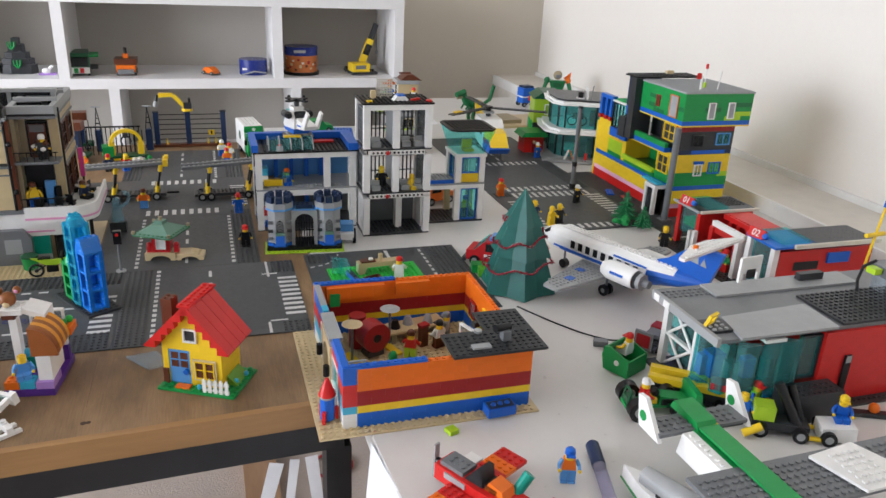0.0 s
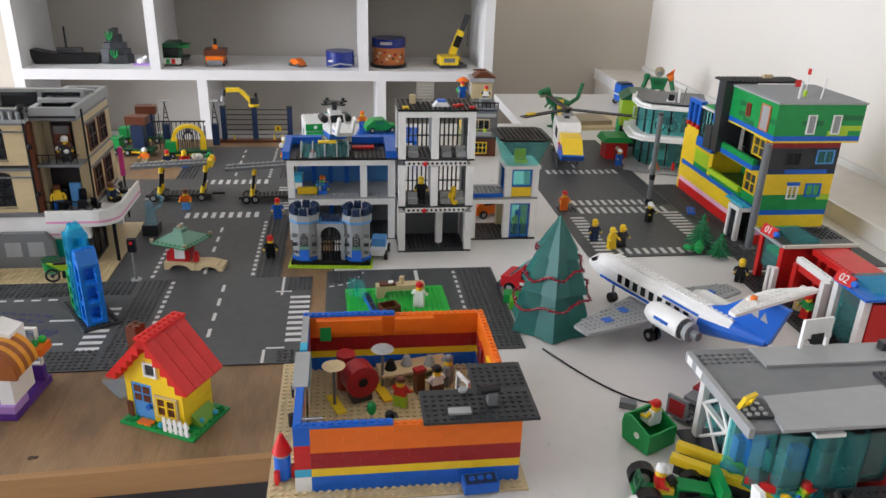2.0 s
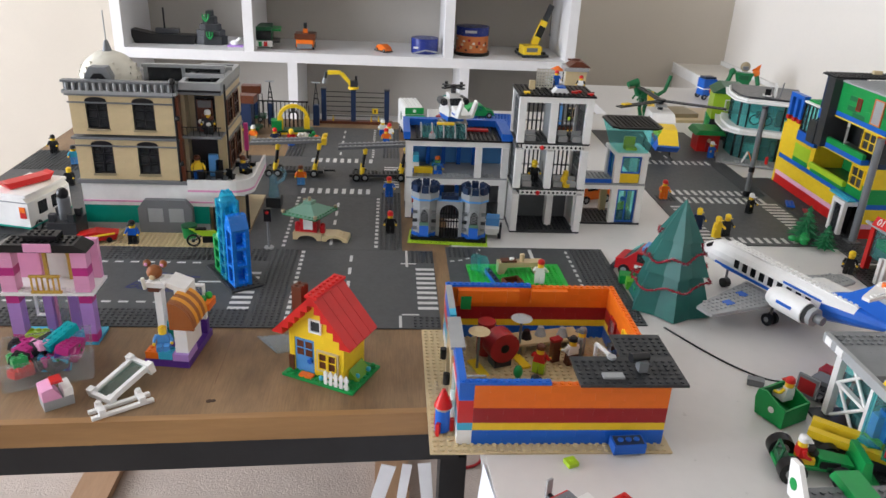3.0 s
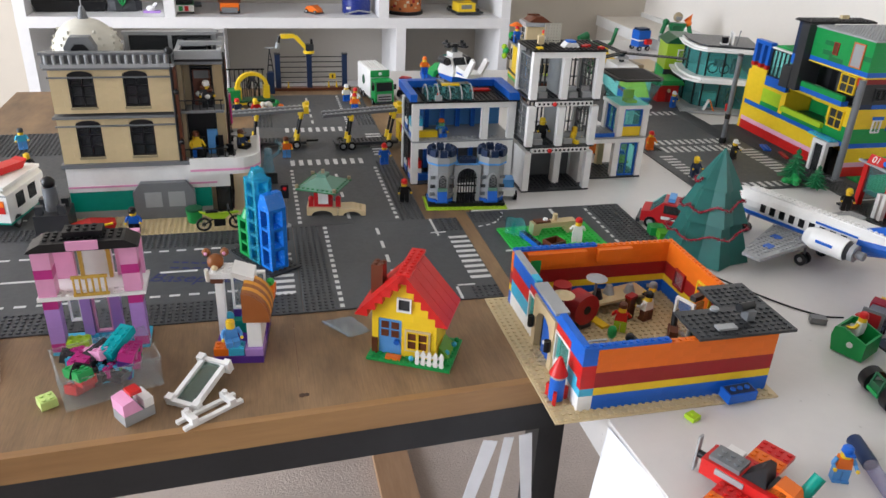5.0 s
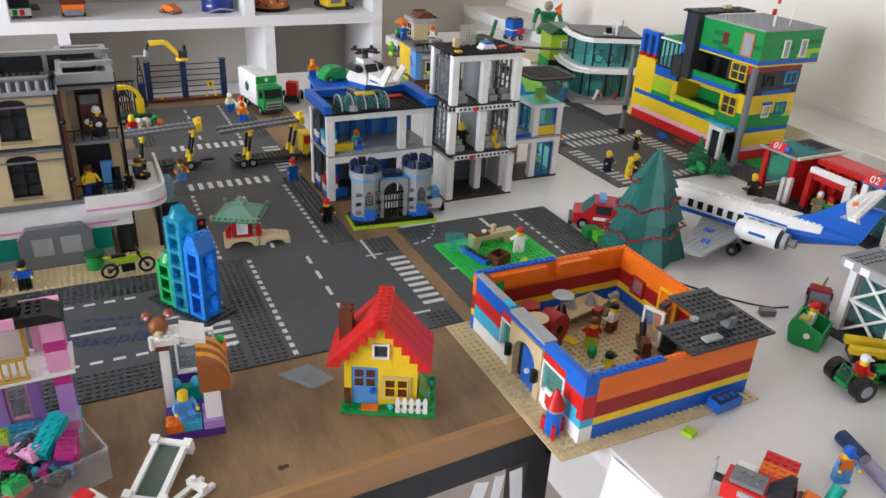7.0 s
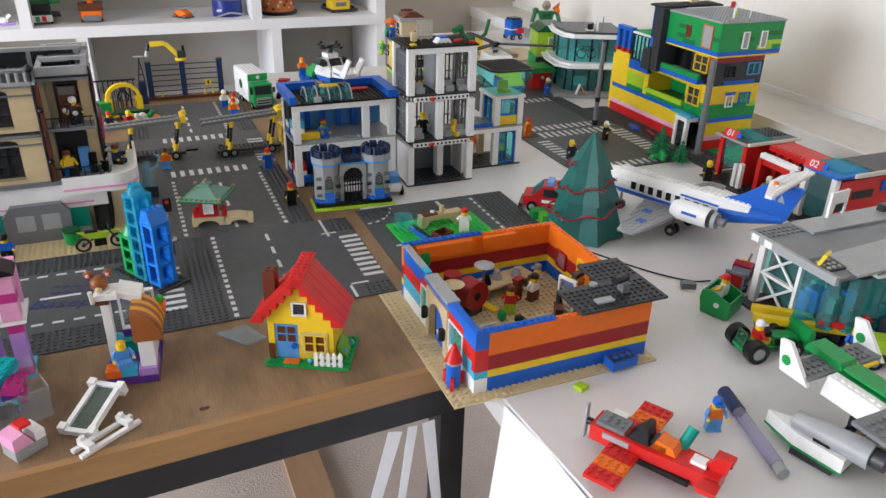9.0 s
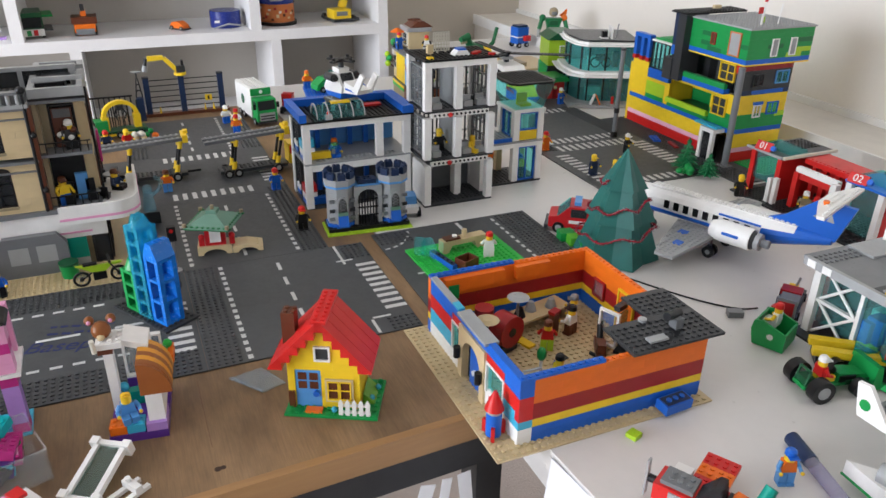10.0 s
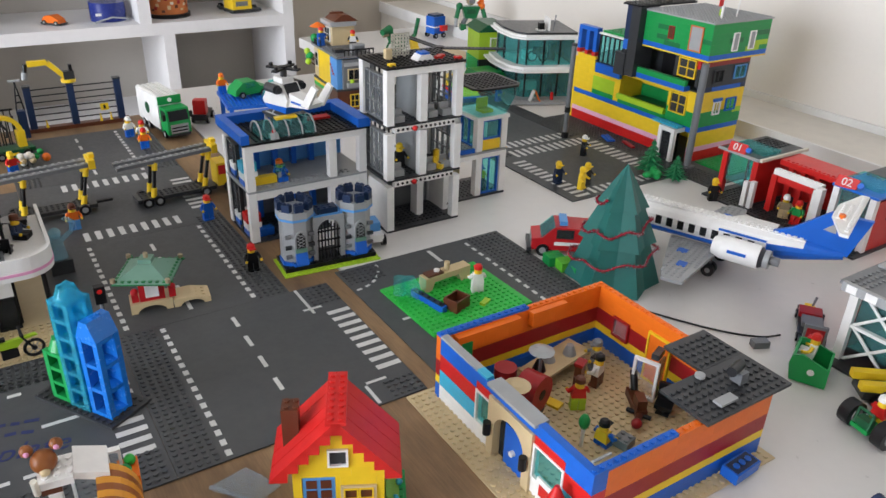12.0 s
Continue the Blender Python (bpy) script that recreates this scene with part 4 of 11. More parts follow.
    for y in (1.36, 1.43):
        part("roof_bar", Shape().box(-0.264, y, 0.262, -0.2, y + 0.006, 0.268, LGREY), t, "light grey frame bar")
    part("roof_bench", Shape().box(-0.255, 1.38, 0.2582, -0.218, 1.42, 0.2602, DGREY), t)
    # parapet with small balusters
    s = Shape().box(x0 - 0.006, y0 - 0.008, 0.2387, xr + 0.004, y0 + 0.006, 0.244, LGREY).box(x0 - 0.006, y0 - 0.008, 0.257, xr + 0.004, y0 + 0.006, 0.2605, GREY)
    s.box(x0 - 0.004, y0 - 0.002, 0.244, xr + 0.002, y0 + 0.004, 0.257, GREY)
    for i in range(16):
        s.rod((x0 + 0.002 + i * 0.0108, y0 - 0.005, 0.244), (x0 + 0.002 + i * 0.0108, y0 - 0.005, 0.257), 0.0028, LGREY, 8)
    part("parapet", s, t, "light grey balustrade")
    s = Shape()
    for a, b, c, d in ((xr + 0.005, y0 + 0.008, x1 + 0.003, y0 + 0.016), (x1 - 0.005, y0 + 0.016, x1 + 0.003, y1), (xr + 0.005, y0 + 0.016, xr + 0.013, y1), (xr + 0.013, y1 - 0.008, x1 - 0.005, y1)):
        s.box(a, b, 0.2432, c, d, 0.259, LGREY)
    part("parapet", s, t, "light grey parapet of the corner bay")
    part("parapet_band", Shape().box(xr + 0.004, y0 + 0.0066, 0.2432, x1 + 0.004, y0 + 0.0078, 0.2465, BLACK), t, "black band under the parapet")
    part("drain_pipe", Shape().rod((x1 + 0.004, y0 + 0.034, 0.0857), (x1 + 0.004, y0 + 0.034, 0.252), 0.0018, BLACK, 8), t, "black drain pipe")
    part("drain_pipe", Shape().rod((xr - 0.0005, y0 - 0.006, 0.0925), (xr - 0.0005, y0 - 0.006, 0.262), 0.0022, BLACK, 8).ball((xr - 0.0005, y0 - 0.006, 0.262), 0.006, BLACK, 8), t, "black drain pipe")
    part("roof_plate", Shape().box(x0, y0 + 0.0065, 0.2387, xr + 0.0022, y1, 0.2415, DGREY).studs(x0 + 0.09, y0 + 0.02, 8, 12, 0.2415, DGREY), t)
    part("roof_hatch", Shape().box(-0.262, 1.37, 0.2432, -0.225, 1.43, 0.258, BLACK).box(-0.26, 1.372, 0.2582, -0.227, 1.378, 0.2605, LGREY), t)
    # studded dome
    s = Shape()
    for k in range(12):
        r, r2 = (0.05 * math.sqrt(max(0.05, 1 - (j / 12.3) ** 2)) for j in (k, k + 1))
        z, dz = 0.2417 + k * 0.0044, 0.0044
        s.rod((-0.40, 1.40, z), (-0.40, 1.40, z + dz), r, CREAM, 28, r2)
        if k in (2, 4, 6, 8):
            n = 22 - 2 * k
            for i in range(n):
                a = 2 * math.pi * (i + 0.25 * (k % 4)) / n
                c, q = math.cos(a), math.sin(a)
                s.rod((-0.40 + r2 * c * 0.96, 1.40 + r2 * q * 0.96, z + dz / 2), (-0.40 + (r + 0.0012) * c, 1.40 + (r + 0.0012) * q, z + dz / 2 + 0.0006), 0.0024, CREAM, 6)
    o = part("dome", s, t, "cream studded half dome")
    part("dormer", Shape().prism([(-0.42, 0.2418), (-0.38, 0.2418), (-0.378, 0.262), (-0.387, 0.277), (-0.413, 0.277), (-0.422, 0.262)], 1.343, 1.37, "y", GREY).prism([(-0.412, 0.248), (-0.388, 0.248), (-0.388, 0.26), (-0.394, 0.267), (-0.406, 0.267), (-0.412, 0.26)], 1.3422, 1.3428, "y", BLACK).ball((-0.4, 1.344, 0.254), 0.005, WHITE, 8), o, "grey round dormer")
    part("finial", Shape().rod((-0.40, 1.40, 0.294), (-0.40, 1.40, 0.312), 0.008, GREY, 10, 0.003).rod((-0.40, 1.40, 0.312), (-0.40, 1.40, 0.36), 0.0012, LGREY, 6), o, "grey spire with a thin mast")


corner_building()


# ---- green and yellow building ----
def green_building():
    x0, y0, nx, ny, hs = 0.968, 1.338, 16, 42, 0.0098
    t = thing("colourful_building", pose(0, 0, 0.003), "green, yellow and red brick toy block with balconies", "toy building")
    x1, y1 = x0 + nx * U, y0 + ny * U
    PALEP = plastic("pale_pink_plastic", (0.86, 0.45, 0.6))

    def west(k, a, b, m, top=False, out=0.0):
        course(t, m, x0 - out, y0 + a * U, k * hs, b - a, "y", h=hs, top=top, shift=2 * (k % 2))

    # plain lower courses beside the porch
    for k, m in enumerate((RED, RED, PALEP, YELLOW, YELLOW, YELLOW, BLUE)):
        west(k, 10 if k < 6 else 1, ny, m)
    # north part: yellow with a lime and green patch, glazed bay above it
    for k in range(7, 15):
        if k < 12:
            west(k, 25, 27, YELLOW)
            west(k, 27, 35, GREEN if k == 7 else LIME if k < 11 else YELLOW)
        west(k, 35, ny, YELLOW)
    for k in (12, 13):
        west(k, 25, 34, BLUE, top=k == 13, out=0.006)
    # balcony between two yellow walls
    west(7, 9, 25, GREEN, out=0.002)
    west(8, 9, 25, LIME, top=True, out=U)
    part("balcony_floor", Shape().box(x0 + 0.0085, y0 + 9 * U, 7 * hs, x0 + 0.075, y0 + 25 * U, 7.8 * hs, DGREEN), t)
    part("balcony_wall", Shape().box(x0 + 0.067, y0 + 9 * U, 7.85 * hs, x0 + 0.075, y0 + 25 * U, 10.4 * hs, GREEN), t, "green low back wall")
    part("balcony_wall", Shape().box(x0 + 0.067, y0 + 9 * U, 10.45 * hs, x0 + 0.075, y0 + 25 * U, 13.9 * hs, YELLOW), t)
    part("balcony_wall", Shape().box(x0 + 0.0085, y0 + 25 * U, 7.85 * hs, x0 + 0.066, y0 + 26 * U, 13.9 * hs, YELLOW), t)
    west(13, 9, 25, YELLOW)
    # south part with a framed window in each storey
    for k in range(7, 14):
        low = GREEN if k < 10 else YELLOW
        west(k, 1, 3, low)
        if k in (7, 8) or k == 13:
            west(k, 3, 9, low)
        else:
            west(k, 8, 9, low)
    window_part(t, x0 - 0.004, y0 + 3 * U, 9 * hs, 5 * U, 4 * hs, "y", YELLOW, DGREY, (2, 2), 0.008)
    part("porch_roof_plate", Shape().box(x0 - 0.026, y0 + 2 * U, 6.9 * hs, x0 - 0.009, y0 + 10 * U, 7.2 * hs, SKYB).studs(x0 - 0.026, y0 + 2 * U, 2, 8, 7.2 * hs, SKYB), t, "pale blue studded plate")
    # south front
    south = (RED, RED, PALEP, YELLOW, YELLOW, YELLOW, BLUE, GREEN, GREEN, GREEN, YELLOW, YELLOW, YELLOW, YELLOW, DBLUE, DGREY, DGREY, DGREY, DGREY, DRED)
    for k, m in enumerate(south):
        course(t, m, x0, y0 - 0.0002, k * hs, nx, "x", h=hs, shift=2 * (k % 2))
    for k in (7, 8, 9):
        part("brick", Shape().box(x1 - 3 * U, y0 - 0.0006, k * hs, x1 + 0.0003, y0 - 0.0003, (k + 1) * hs - 0.0002, LIME if k == 9 else GREEN), t)
    part("blue_brick", Shape().box(x0 + 4 * U, y0 - 0.0012, 14.1 * hs, x1 - 2 * U, y0 - 0.0003, 14.9 * hs, BLUE), t)
    for a, z, w, m, g in ((0.045, 9.2, 0.02, WHITE, GLASS), (0.08, 9.6, 0.03, BLUE, TEAL), (0.03, 15.6, 0.028, DGREY, SMOKE), (0.088, 16, 0.034, MBLUE, TEAL)):
        window_part(t, x0 + a, y0 - 0.0035, z * hs, w, 0.026, "x", m, g, (2, 1), 0.003)
    part("blue_lintel", Shape().box(x0 + 0.043, y0 - 0.0042, 11.9 * hs, x0 + 0.067, y0 - 0.0003, 12.5 * hs, BLUE), t)
    part("rear_wall", Shape().box(x1 - 0.008, y0 + 0.0085, 0, x1, y1, 14 * hs, YELLOW), t)
    part("rear_wall", Shape().box(x1 - 0.008, y0 + 0.0085, 14 * hs + 0.004, x1, y0 + 20 * U, 20.2 * hs, DGREY), t)
    part("rear_wall", Shape().box(x0, y1, 0, x1, y1 + 0.008, 14 * hs, YELLOW), t)
    # upper deck and third storey
    part("deck", Shape().box(x0 + 0.0003, y0 + 0.0085, 14 * hs, x1 - 0.0085, y1, 14 * hs + 0.0032, DGREY), t, "dark grey deck plate")
    course(t, BLUE, x0 - 2 * U, y0 + 3 * U, 14.0 * hs, 17, "y", h=hs, depth=2)
    course(t, GREEN, x0 - 2 * U, y0 + 3 * U, 15.0 * hs, 17, "y", h=hs, top=True, depth=1)
    part("storey_wall", Shape().box(x0 + 0.045, y0 + 8 * U, 14.5 * hs, x0 + 0.053, y0 + 22 * U, 20.2 * hs, DGREY), t, "dark grey wall")
    # the wall is uncut; a black sheet gives the doorway's shade
    part("doorway", Shape().box(x0 + 0.0435, y0 + 11 * U, 14.5 * hs, x0 + 0.0448, y0 + 17 * U, 20 * hs, BLACK), t)
    window_part(t, x0 - 0.004, y0 + 2 * U, 16.4 * hs, 5.2 * U, 3.6 * hs, "y", YELLOW, DGREY, (2, 2), 0.008)
    part("storey_wall", Shape().box(x0, y0 + 0.0085, 15 * hs, x0 + 0.008, y0 + 1.9 * U, 18.4 * hs, DGREY), t, "dark grey wall")
    part("red_brick", Shape().box(x0 - 0.001, y0 + 0.0085, 18.5 * hs, x0 + 0.008, y0 + 1.9 * U, 20 * hs, RED), t)
    part("storey_wall", Shape().box(x0, y0 + 7.3 * U, 16.1 * hs, x0 + 0.008, y0 + 8.6 * U, 20.2 * hs, DGREY), t, "dark grey wall")
    # tall pier with its dark blue neighbour, black roof between them
    part("grey_pier", Shape().box(x0 - 0.028, y0 + 18.3 * U, 14 * hs, x0 + 0.02, y0 + 21.2 * U, 27.8 * hs, DGREY), t, "tall dark grey pier")
    part("grey_pier", Shape().box(x0 - 0.03, y0 + 21.25 * U, 13.8 * hs, x0 + 0.012, y0 + 24.6 * U, 18.4 * hs, DGREY).studs(x0 - 0.03, y0 + 21.3 * U, 4, 3, 18.4 * hs, DGREY), t, "low dark grey pier")
    part("blue_pier", Shape().box(x0 - 0.02, y0 + 21.25 * U, 19 * hs, x0 + 0.05, y0 + 23.6 * U, 21 * hs, BLUE), t)
    part("blue_pier", Shape().box(x0 - 0.02, y0 + 21.25 * U, 21.05 * hs, x0 + 0.05, y0 + 23.6 * U, 27.8 * hs, DBLUE), t)
    part("black_roof", Shape().box(x0 - 0.028, y0 + 18.3 * U, 27.85 * hs, x1, y0 + 24.3 * U, 28.2 * hs, BLACK).studs(x0 - 0.026, y0 + 18.4 * U, 19, 6, 28.2 * hs, BLACK), t)
    part("roof_frame", Shape().box(x0 + 0.055, y0 + 20 * U, 28.6 * hs, x0 + 0.072, y0 + 21 * U, 29.3 * hs, TAN), t)
    # glazed bay, blue posts on red feet
    window_part(t, x0 - 0.004, y0 + 25.2 * U, 14 * hs + 0.002, 8.6 * U, 6 * hs, "y", BLACK, TEAL, (5, 1))
    part("bay_roof", Shape().box(x0 - 0.006, y0 + 25 * U, 20.25 * hs, x0 + 0.06, y0 + 34 * U, 20.6 * hs, WHITE).box(x0 + 0.002, y0 + 25.4 * U, 20.62 * hs, x0 + 0.06, y0 + 33.6 * U, 21 * hs, GREEN).studs(x0 + 0.003, y0 + 25.5 * U, 6, 7, 21 * hs, GREEN), t, "white and green bay roof")
    for j in (35.2, 38, 41):
        p = part("blue_post", Shape().box(x0 - 0.002, y0 + j * U, 16 * hs, x0 + 0.012, y0 + (j + 1.2) * U, 20.2 * hs, BLUE), t)
        part("red_foot", Shape().box(x0 - 0.003, y0 + j * U, 15.1 * hs, x0 + 0.013, y0 + (j + 1.2) * U, 15.95 * hs, RED), p)
    part("blue_post", Shape().box(x0 - 0.002, y0 + 35.2 * U, 20.25 * hs, x0 + 0.012, y0 + 42.2 * U, 21.1 * hs, BLUE), t)
    # overhanging top box
    u0, v0, un, vn = 0.957, 1.324, 20, 20
    z = 20.35 * hs
    part("yellow_rim", Shape().box(u0, v0, z, u0 + un * U, v0 + vn * U, z + 0.0028, YELLOW), t, "yellow rim")
    bh = 0.0093
    for k in range(7):
        m = BLUE if k < 1 else GREEN
        zz = z + 0.003 + k * bh
        course(t, m, u0, v0, zz, un, "x", h=bh, shift=2 * (k % 2))
        course(t, m, u0, v0 + U, zz, vn - 1, "y", h=bh, shift=2 * (k % 2))
        course(t, m, u0 + (un - 1) * U, v0 + U, zz, vn - 1, "y", h=bh, shift=2 * (k % 2))
        course(t, m, u0 + U, v0 + (vn - 1) * U, zz, un - 2, "x", h=bh)
    DARKG = plastic("deep_green_plastic", (0.01, 0.16, 0.05))
    for k, a, b in ((3, 0.0, 0.028), (4, 0.09, 0.13), (2, 0.1, 0.13), (1, 0.07, 0.11)):
        part("dark_brick", Shape().box(u0 - 0.0004, v0 + a, z + 0.003 + k * bh, u0 - 0.0001, v0 + b, z + 0.0028 + (k + 1) * bh, DARKG), t, "darker green brick")
    for k, a, b, m in ((2, 0.12, 0.164, LIME), (3, 0.05, 0.09, DARKG), (4, 0.12, 0.164, DARKG), (1, 0.1, 0.14, LIME)):
        part("odd_brick", Shape().box(u0 + a, v0 - 0.0004, z + 0.003 + k * bh, u0 + b - 0.001, v0 - 0.0001, z + 0.0028 + (k + 1) * bh, m), t)
    for a in (0.058, 0.105):
        window_part(t, u0 + a, v0 - 0.003, z + 0.016, 0.016, 0.034, "x", WHITE, LGREY, (1, 1), 0.0028)
    window_part(t, u0 - 0.003, v0 + 0.02, z + 0.014, 0.03, 0.046, "y", plastic("dusty_orange_plastic", (0.6, 0.16, 0.06)), LGREY, (1, 1), 0.0028, "door")
    window_part(t, u0 - 0.002, v0 + 0.088, z + 0.026, 0.014, 0.024, "y", DRED, BROWN, (1, 1), 0.0018)
    zt = z + 0.003 + 7 * bh
    part("roof_plate", Shape().box(u0 - 0.002, v0 - 0.002, zt, u0 + un * U + 0.002, v0 + vn * U, zt + 0.003, LGREY).studs(u0, v0, un, vn, zt + 0.003, LGREY), t, "light grey studded roof")
    zt += 0.003
    part("flagpole", Shape().rod((u0 + 0.052, v0 + 0.03, zt), (u0 + 0.052, v0 + 0.03, zt + 0.03), 0.0024, WHITE, 8).box(u0 + 0.04, v0 + 0.029, zt + 0.022, u0 + 0.05, v0 + 0.031, zt + 0.034, RED), t, "white pole with red flag")
    part("aerial", Shape().rod((u0 + 0.075, v0 + 0.05, zt), (u0 + 0.075, v0 + 0.05, zt + 0.012), 0.0035, LIME, 8).rod((u0 + 0.075, v0 + 0.05, zt + 0.012), (u0 + 0.075, v0 + 0.05, zt + 0.04), 0.001, WHITE, 6).rod((u0 + 0.075, v0 + 0.05, zt + 0.04), (u0 + 0.075, v0 + 0.05, zt + 0.05), 0.003, RED, 8), t, "aerial with red tip")
    part("aerial", Shape().rod((u0 + 0.092, v0 + 0.028, zt), (u0 + 0.096, v0 + 0.028, zt + 0.038), 0.0014, WHITE, 6), t)
    part("corner_pole", Shape().rod((0.95, 1.322, 0), (0.95, 1.322, z - 0.0005), 0.0068, GREY, 14).box(0.938, 1.312, -0.0005, 0.962, 1.333, 0.003, GREY), t, "tall round grey pole")
    # white porch standing out from the wall
    px, pa, pb, ph = x0 - 0.03, y0 + 0.018, y0 + 0.058, 0.066
    o = part("porch", Shape().box(px, pa, 0, px + 0.008, pa + 0.008, ph, WHITE).box(px, pb - 0.008, 0, px + 0.008, pb, ph, WHITE).box(px, pa + 0.008, ph - 0.008, px + 0.008, pb - 0.008, ph, WHITE).box(px + 0.008, pb - 0.006, 0, x0 - 0.0003, pb, ph, WHITE).box(px + 0.008, pa, ph - 0.008, x0 - 0.0003, pa + 0.006, ph, WHITE), t, "white door porch")
    part("porch_door", Shape().box(px + 0.003, pa + 0.0085, 0, px + 0.006, pb - 0.0085, ph - 0.0085, SMOKE).box(px + 0.02, pa + 0.004, 0, px + 0.0215, pb - 0.0065, ph - 0.0085, BLACK), o, "dark glass door")
    part("lawn", Shape().box(0.985, 1.25, -0.0004, 1.14, 1.332, 0.0022, GREEN).studs(0.985, 1.252, 18, 9, 0.0022, GREEN), t, "green studded lawn plate")


green_building()


# ---- yellow house ----
def yellow_house():
    t = thing("yellow_house", pose(-0.05, 0.871, 0.0, 0, 0, -27), "small yellow brick toy house with red roof on green plate", "toy building")
    part("baseplate", Shape().box(0, 0, 0.0003, 0.1, 0.07, 0.0032, GREEN).studs(0.001, 0.001, 12, 8, 0.0032, GREEN), t, "green studded base")
    x0, x1, y0, y1 = 0.003, 0.08, 0.014, 0.066
    z = 0.0034
    W = (x1 - x0) / 8
    g = W / U
    for k in range(6):
        zz = z + k * BH
        sh = 2 * (k % 2)
        if k < 5:
            course(t, YELLOW, x0, y0, zz, 0.8 * g, "x")
            course(t, YELLOW, x0 + 3.7 * W, y0, zz, 0.45 * g, "x")
            course(t, YELLOW, x0 + 7.3 * W, y0, zz, 0.7 * g, "x")
            if k < 1 or k > 3:
                course(t, YELLOW, x0 + 4.15 * W, y0, zz, 3.15 * g, "x")
        else:
            course(t, YELLOW, x0, y0, zz, 8 * g, "x", shift=sh)
        course(t, YELLOW, x1 - U, y0 + U, zz, 5.2, "y", shift=sh)
        course(t, YELLOW, x0, y0 + U, zz, 5.2, "y", shift=sh)
        course(t, YELLOW, x0 + U, y1 - U, zz, 7.2, "x", shift=sh)
    for k in range(4):
        course(t, YELLOW, x0 + (0.8 * k + 0.4) * W, y0, z + (6 + k) * BH, max(1, 7.2 - 1.6 * k) * g, "x", shift=2 * (k % 2))
    dx0, dx1 = x0 + 0.8 * W + 0.0003, x0 + 3.7 * W - 0.0003
    d = part("door", Shape().box(dx0, y0 + 0.001, z, dx1, y0 + 0.005, z + 5 * BH - 0.0003, MBLUE), t, "light blue door")
    part("door_handle", Shape().rod((dx1 - 0.005, y0 - 0.003, z + 0.019), (dx1 - 0.005, y0 + 0.001, z + 0.019), 0.0034, BLUE), d, "blue knob")
    pw = (dx1 - dx0 - 0.009) / 2
    for a in (0, 1):
        for b in (0, 1):
            part("pane", Shape().box(dx0 + 0.003 + a * (pw + 0.003), y0 + 0.0002, z + 0.024 + b * 0.0112, dx0 + 0.003 + pw + a * (pw + 0.003), y0 + 0.0008, z + 0.0328 + b * 0.0112, BROWN), d, "dark door pane")
    wx, ww, wz, wh = x0 + 4.15 * W, 3.15 * W, z + BH, 3 * BH
    window_part(t, wx, y0 - 0.002, wz, ww, wh, "x", TAN, BROWN, (1, 1))
    window_part(t, wx + 0.0024, y0 - 0.0028, wz + 0.0024, ww / 2 - 0.0026, wh - 0.0048, "x", YELLOW, BROWN, (1, 2), 0.004, "shutter")
    window_part(t, wx + ww / 2 + 0.0002, y0 - 0.0028, wz + 0.0024, ww / 2 - 0.0026, wh - 0.0048, "x", YELLOW, BROWN, (1, 2), 0.004, "shutter")
    window_part(t, x0 + 3.1 * W, y0 - 0.0025, z + 6.3 * BH, 1.8 * W, 1.9 * BH, "x", WHITE, DGREY, (1, 1))
    # roof of overlapping slope bricks
    xm, n = (x0 + x1) / 2, 6
    for side in (-1, 1):
        for k in range(n):
            half = 0.054 if side < 0 else 0.051
            a0, a1 = half * (1 - k / n) + 0.002, half * (1 - (k + 1) / n) + 0.002
            zb = 0.0565 + k * 0.0096
            for j in range(4):
                ya, yb = 0.004 + j * 0.017, 0.004 + (j + 1) * 0.017 - 0.0007
                pr = [(xm + side * a0, zb), (xm + side * a0, zb + 0.0018), (xm + side * a1, zb + 0.0114), (xm + side * (a1 - 0.006), zb + 0.0114), (xm + side * (a1 - 0.006), zb)]
                if side < 0:
                    pr = pr[::-1]
                s = Shape().prism(pr[::-1], ya, yb, "y", RED)
                part("roof_tile", s, t)
    part("ridge", Shape().box(xm - U, 0.004, 0.114, xm + U, 0.072, 0.1172, RED).studs(xm - U, 0.0045, 2, 8, 0.1172, RED), t)
    part("chimney", Shape().box(-0.005, 0.034, 0.05, 0.009, 0.05, 0.107, BROWN).studs(-0.005, 0.034, 2, 2, 0.107, BROWN), t, "reddish brown brick chimney")
    f = part("fence", Shape().box(0.058, 0.004, 0.0034, 0.092, 0.006, 0.0075, WHITE).box(0.058, 0.004, 0.0135, 0.092, 0.006, 0.0165, WHITE), t, "white picket fence")
    for i in range(5):
        xx = 0.0585 + i * 0.0072
        part("picket", Shape().prism([(xx, 0.0034), (xx + 0.0045, 0.0034), (xx + 0.0045, 0.02), (xx + 0.0022, 0.0235), (xx, 0.02)], 0.0025, 0.0039, "y", WHITE), f)
    part("doorstep", Shape().box(0.022, 0.003, 0.0034, 0.04, 0.012, 0.0062, ORANGE), t, "orange doorstep tile")
    part("post", Shape().box(0.003, 0.012, 0.0034, 0.01, 0.019, 0.024, BROWN), t)
    g = Shape().prism([(0.0805, 0.0034), (0.094, 0.0034), (0.094, 0.0045), (0.0815, 0.017)], 0.024, 0.056, "y", plastic("olive_lime_plastic", (0.16, 0.36, 0.03)))
    part("hedge", g, t, "lime sloped shrub")
    for x, y, m in ((0.053, 0.006, SKYB), (0.094, 0.05, SKYB), (0.09, 0.03, SKYB), (0.095, 0.06, GREEN)):
        part("flower", Shape().ball((x, y, 0.008), 0.0035, m, 6).rod((x, y, 0.0034), (x, y, 0.007), 0.0015, GREEN, 6), t)


yellow_house()


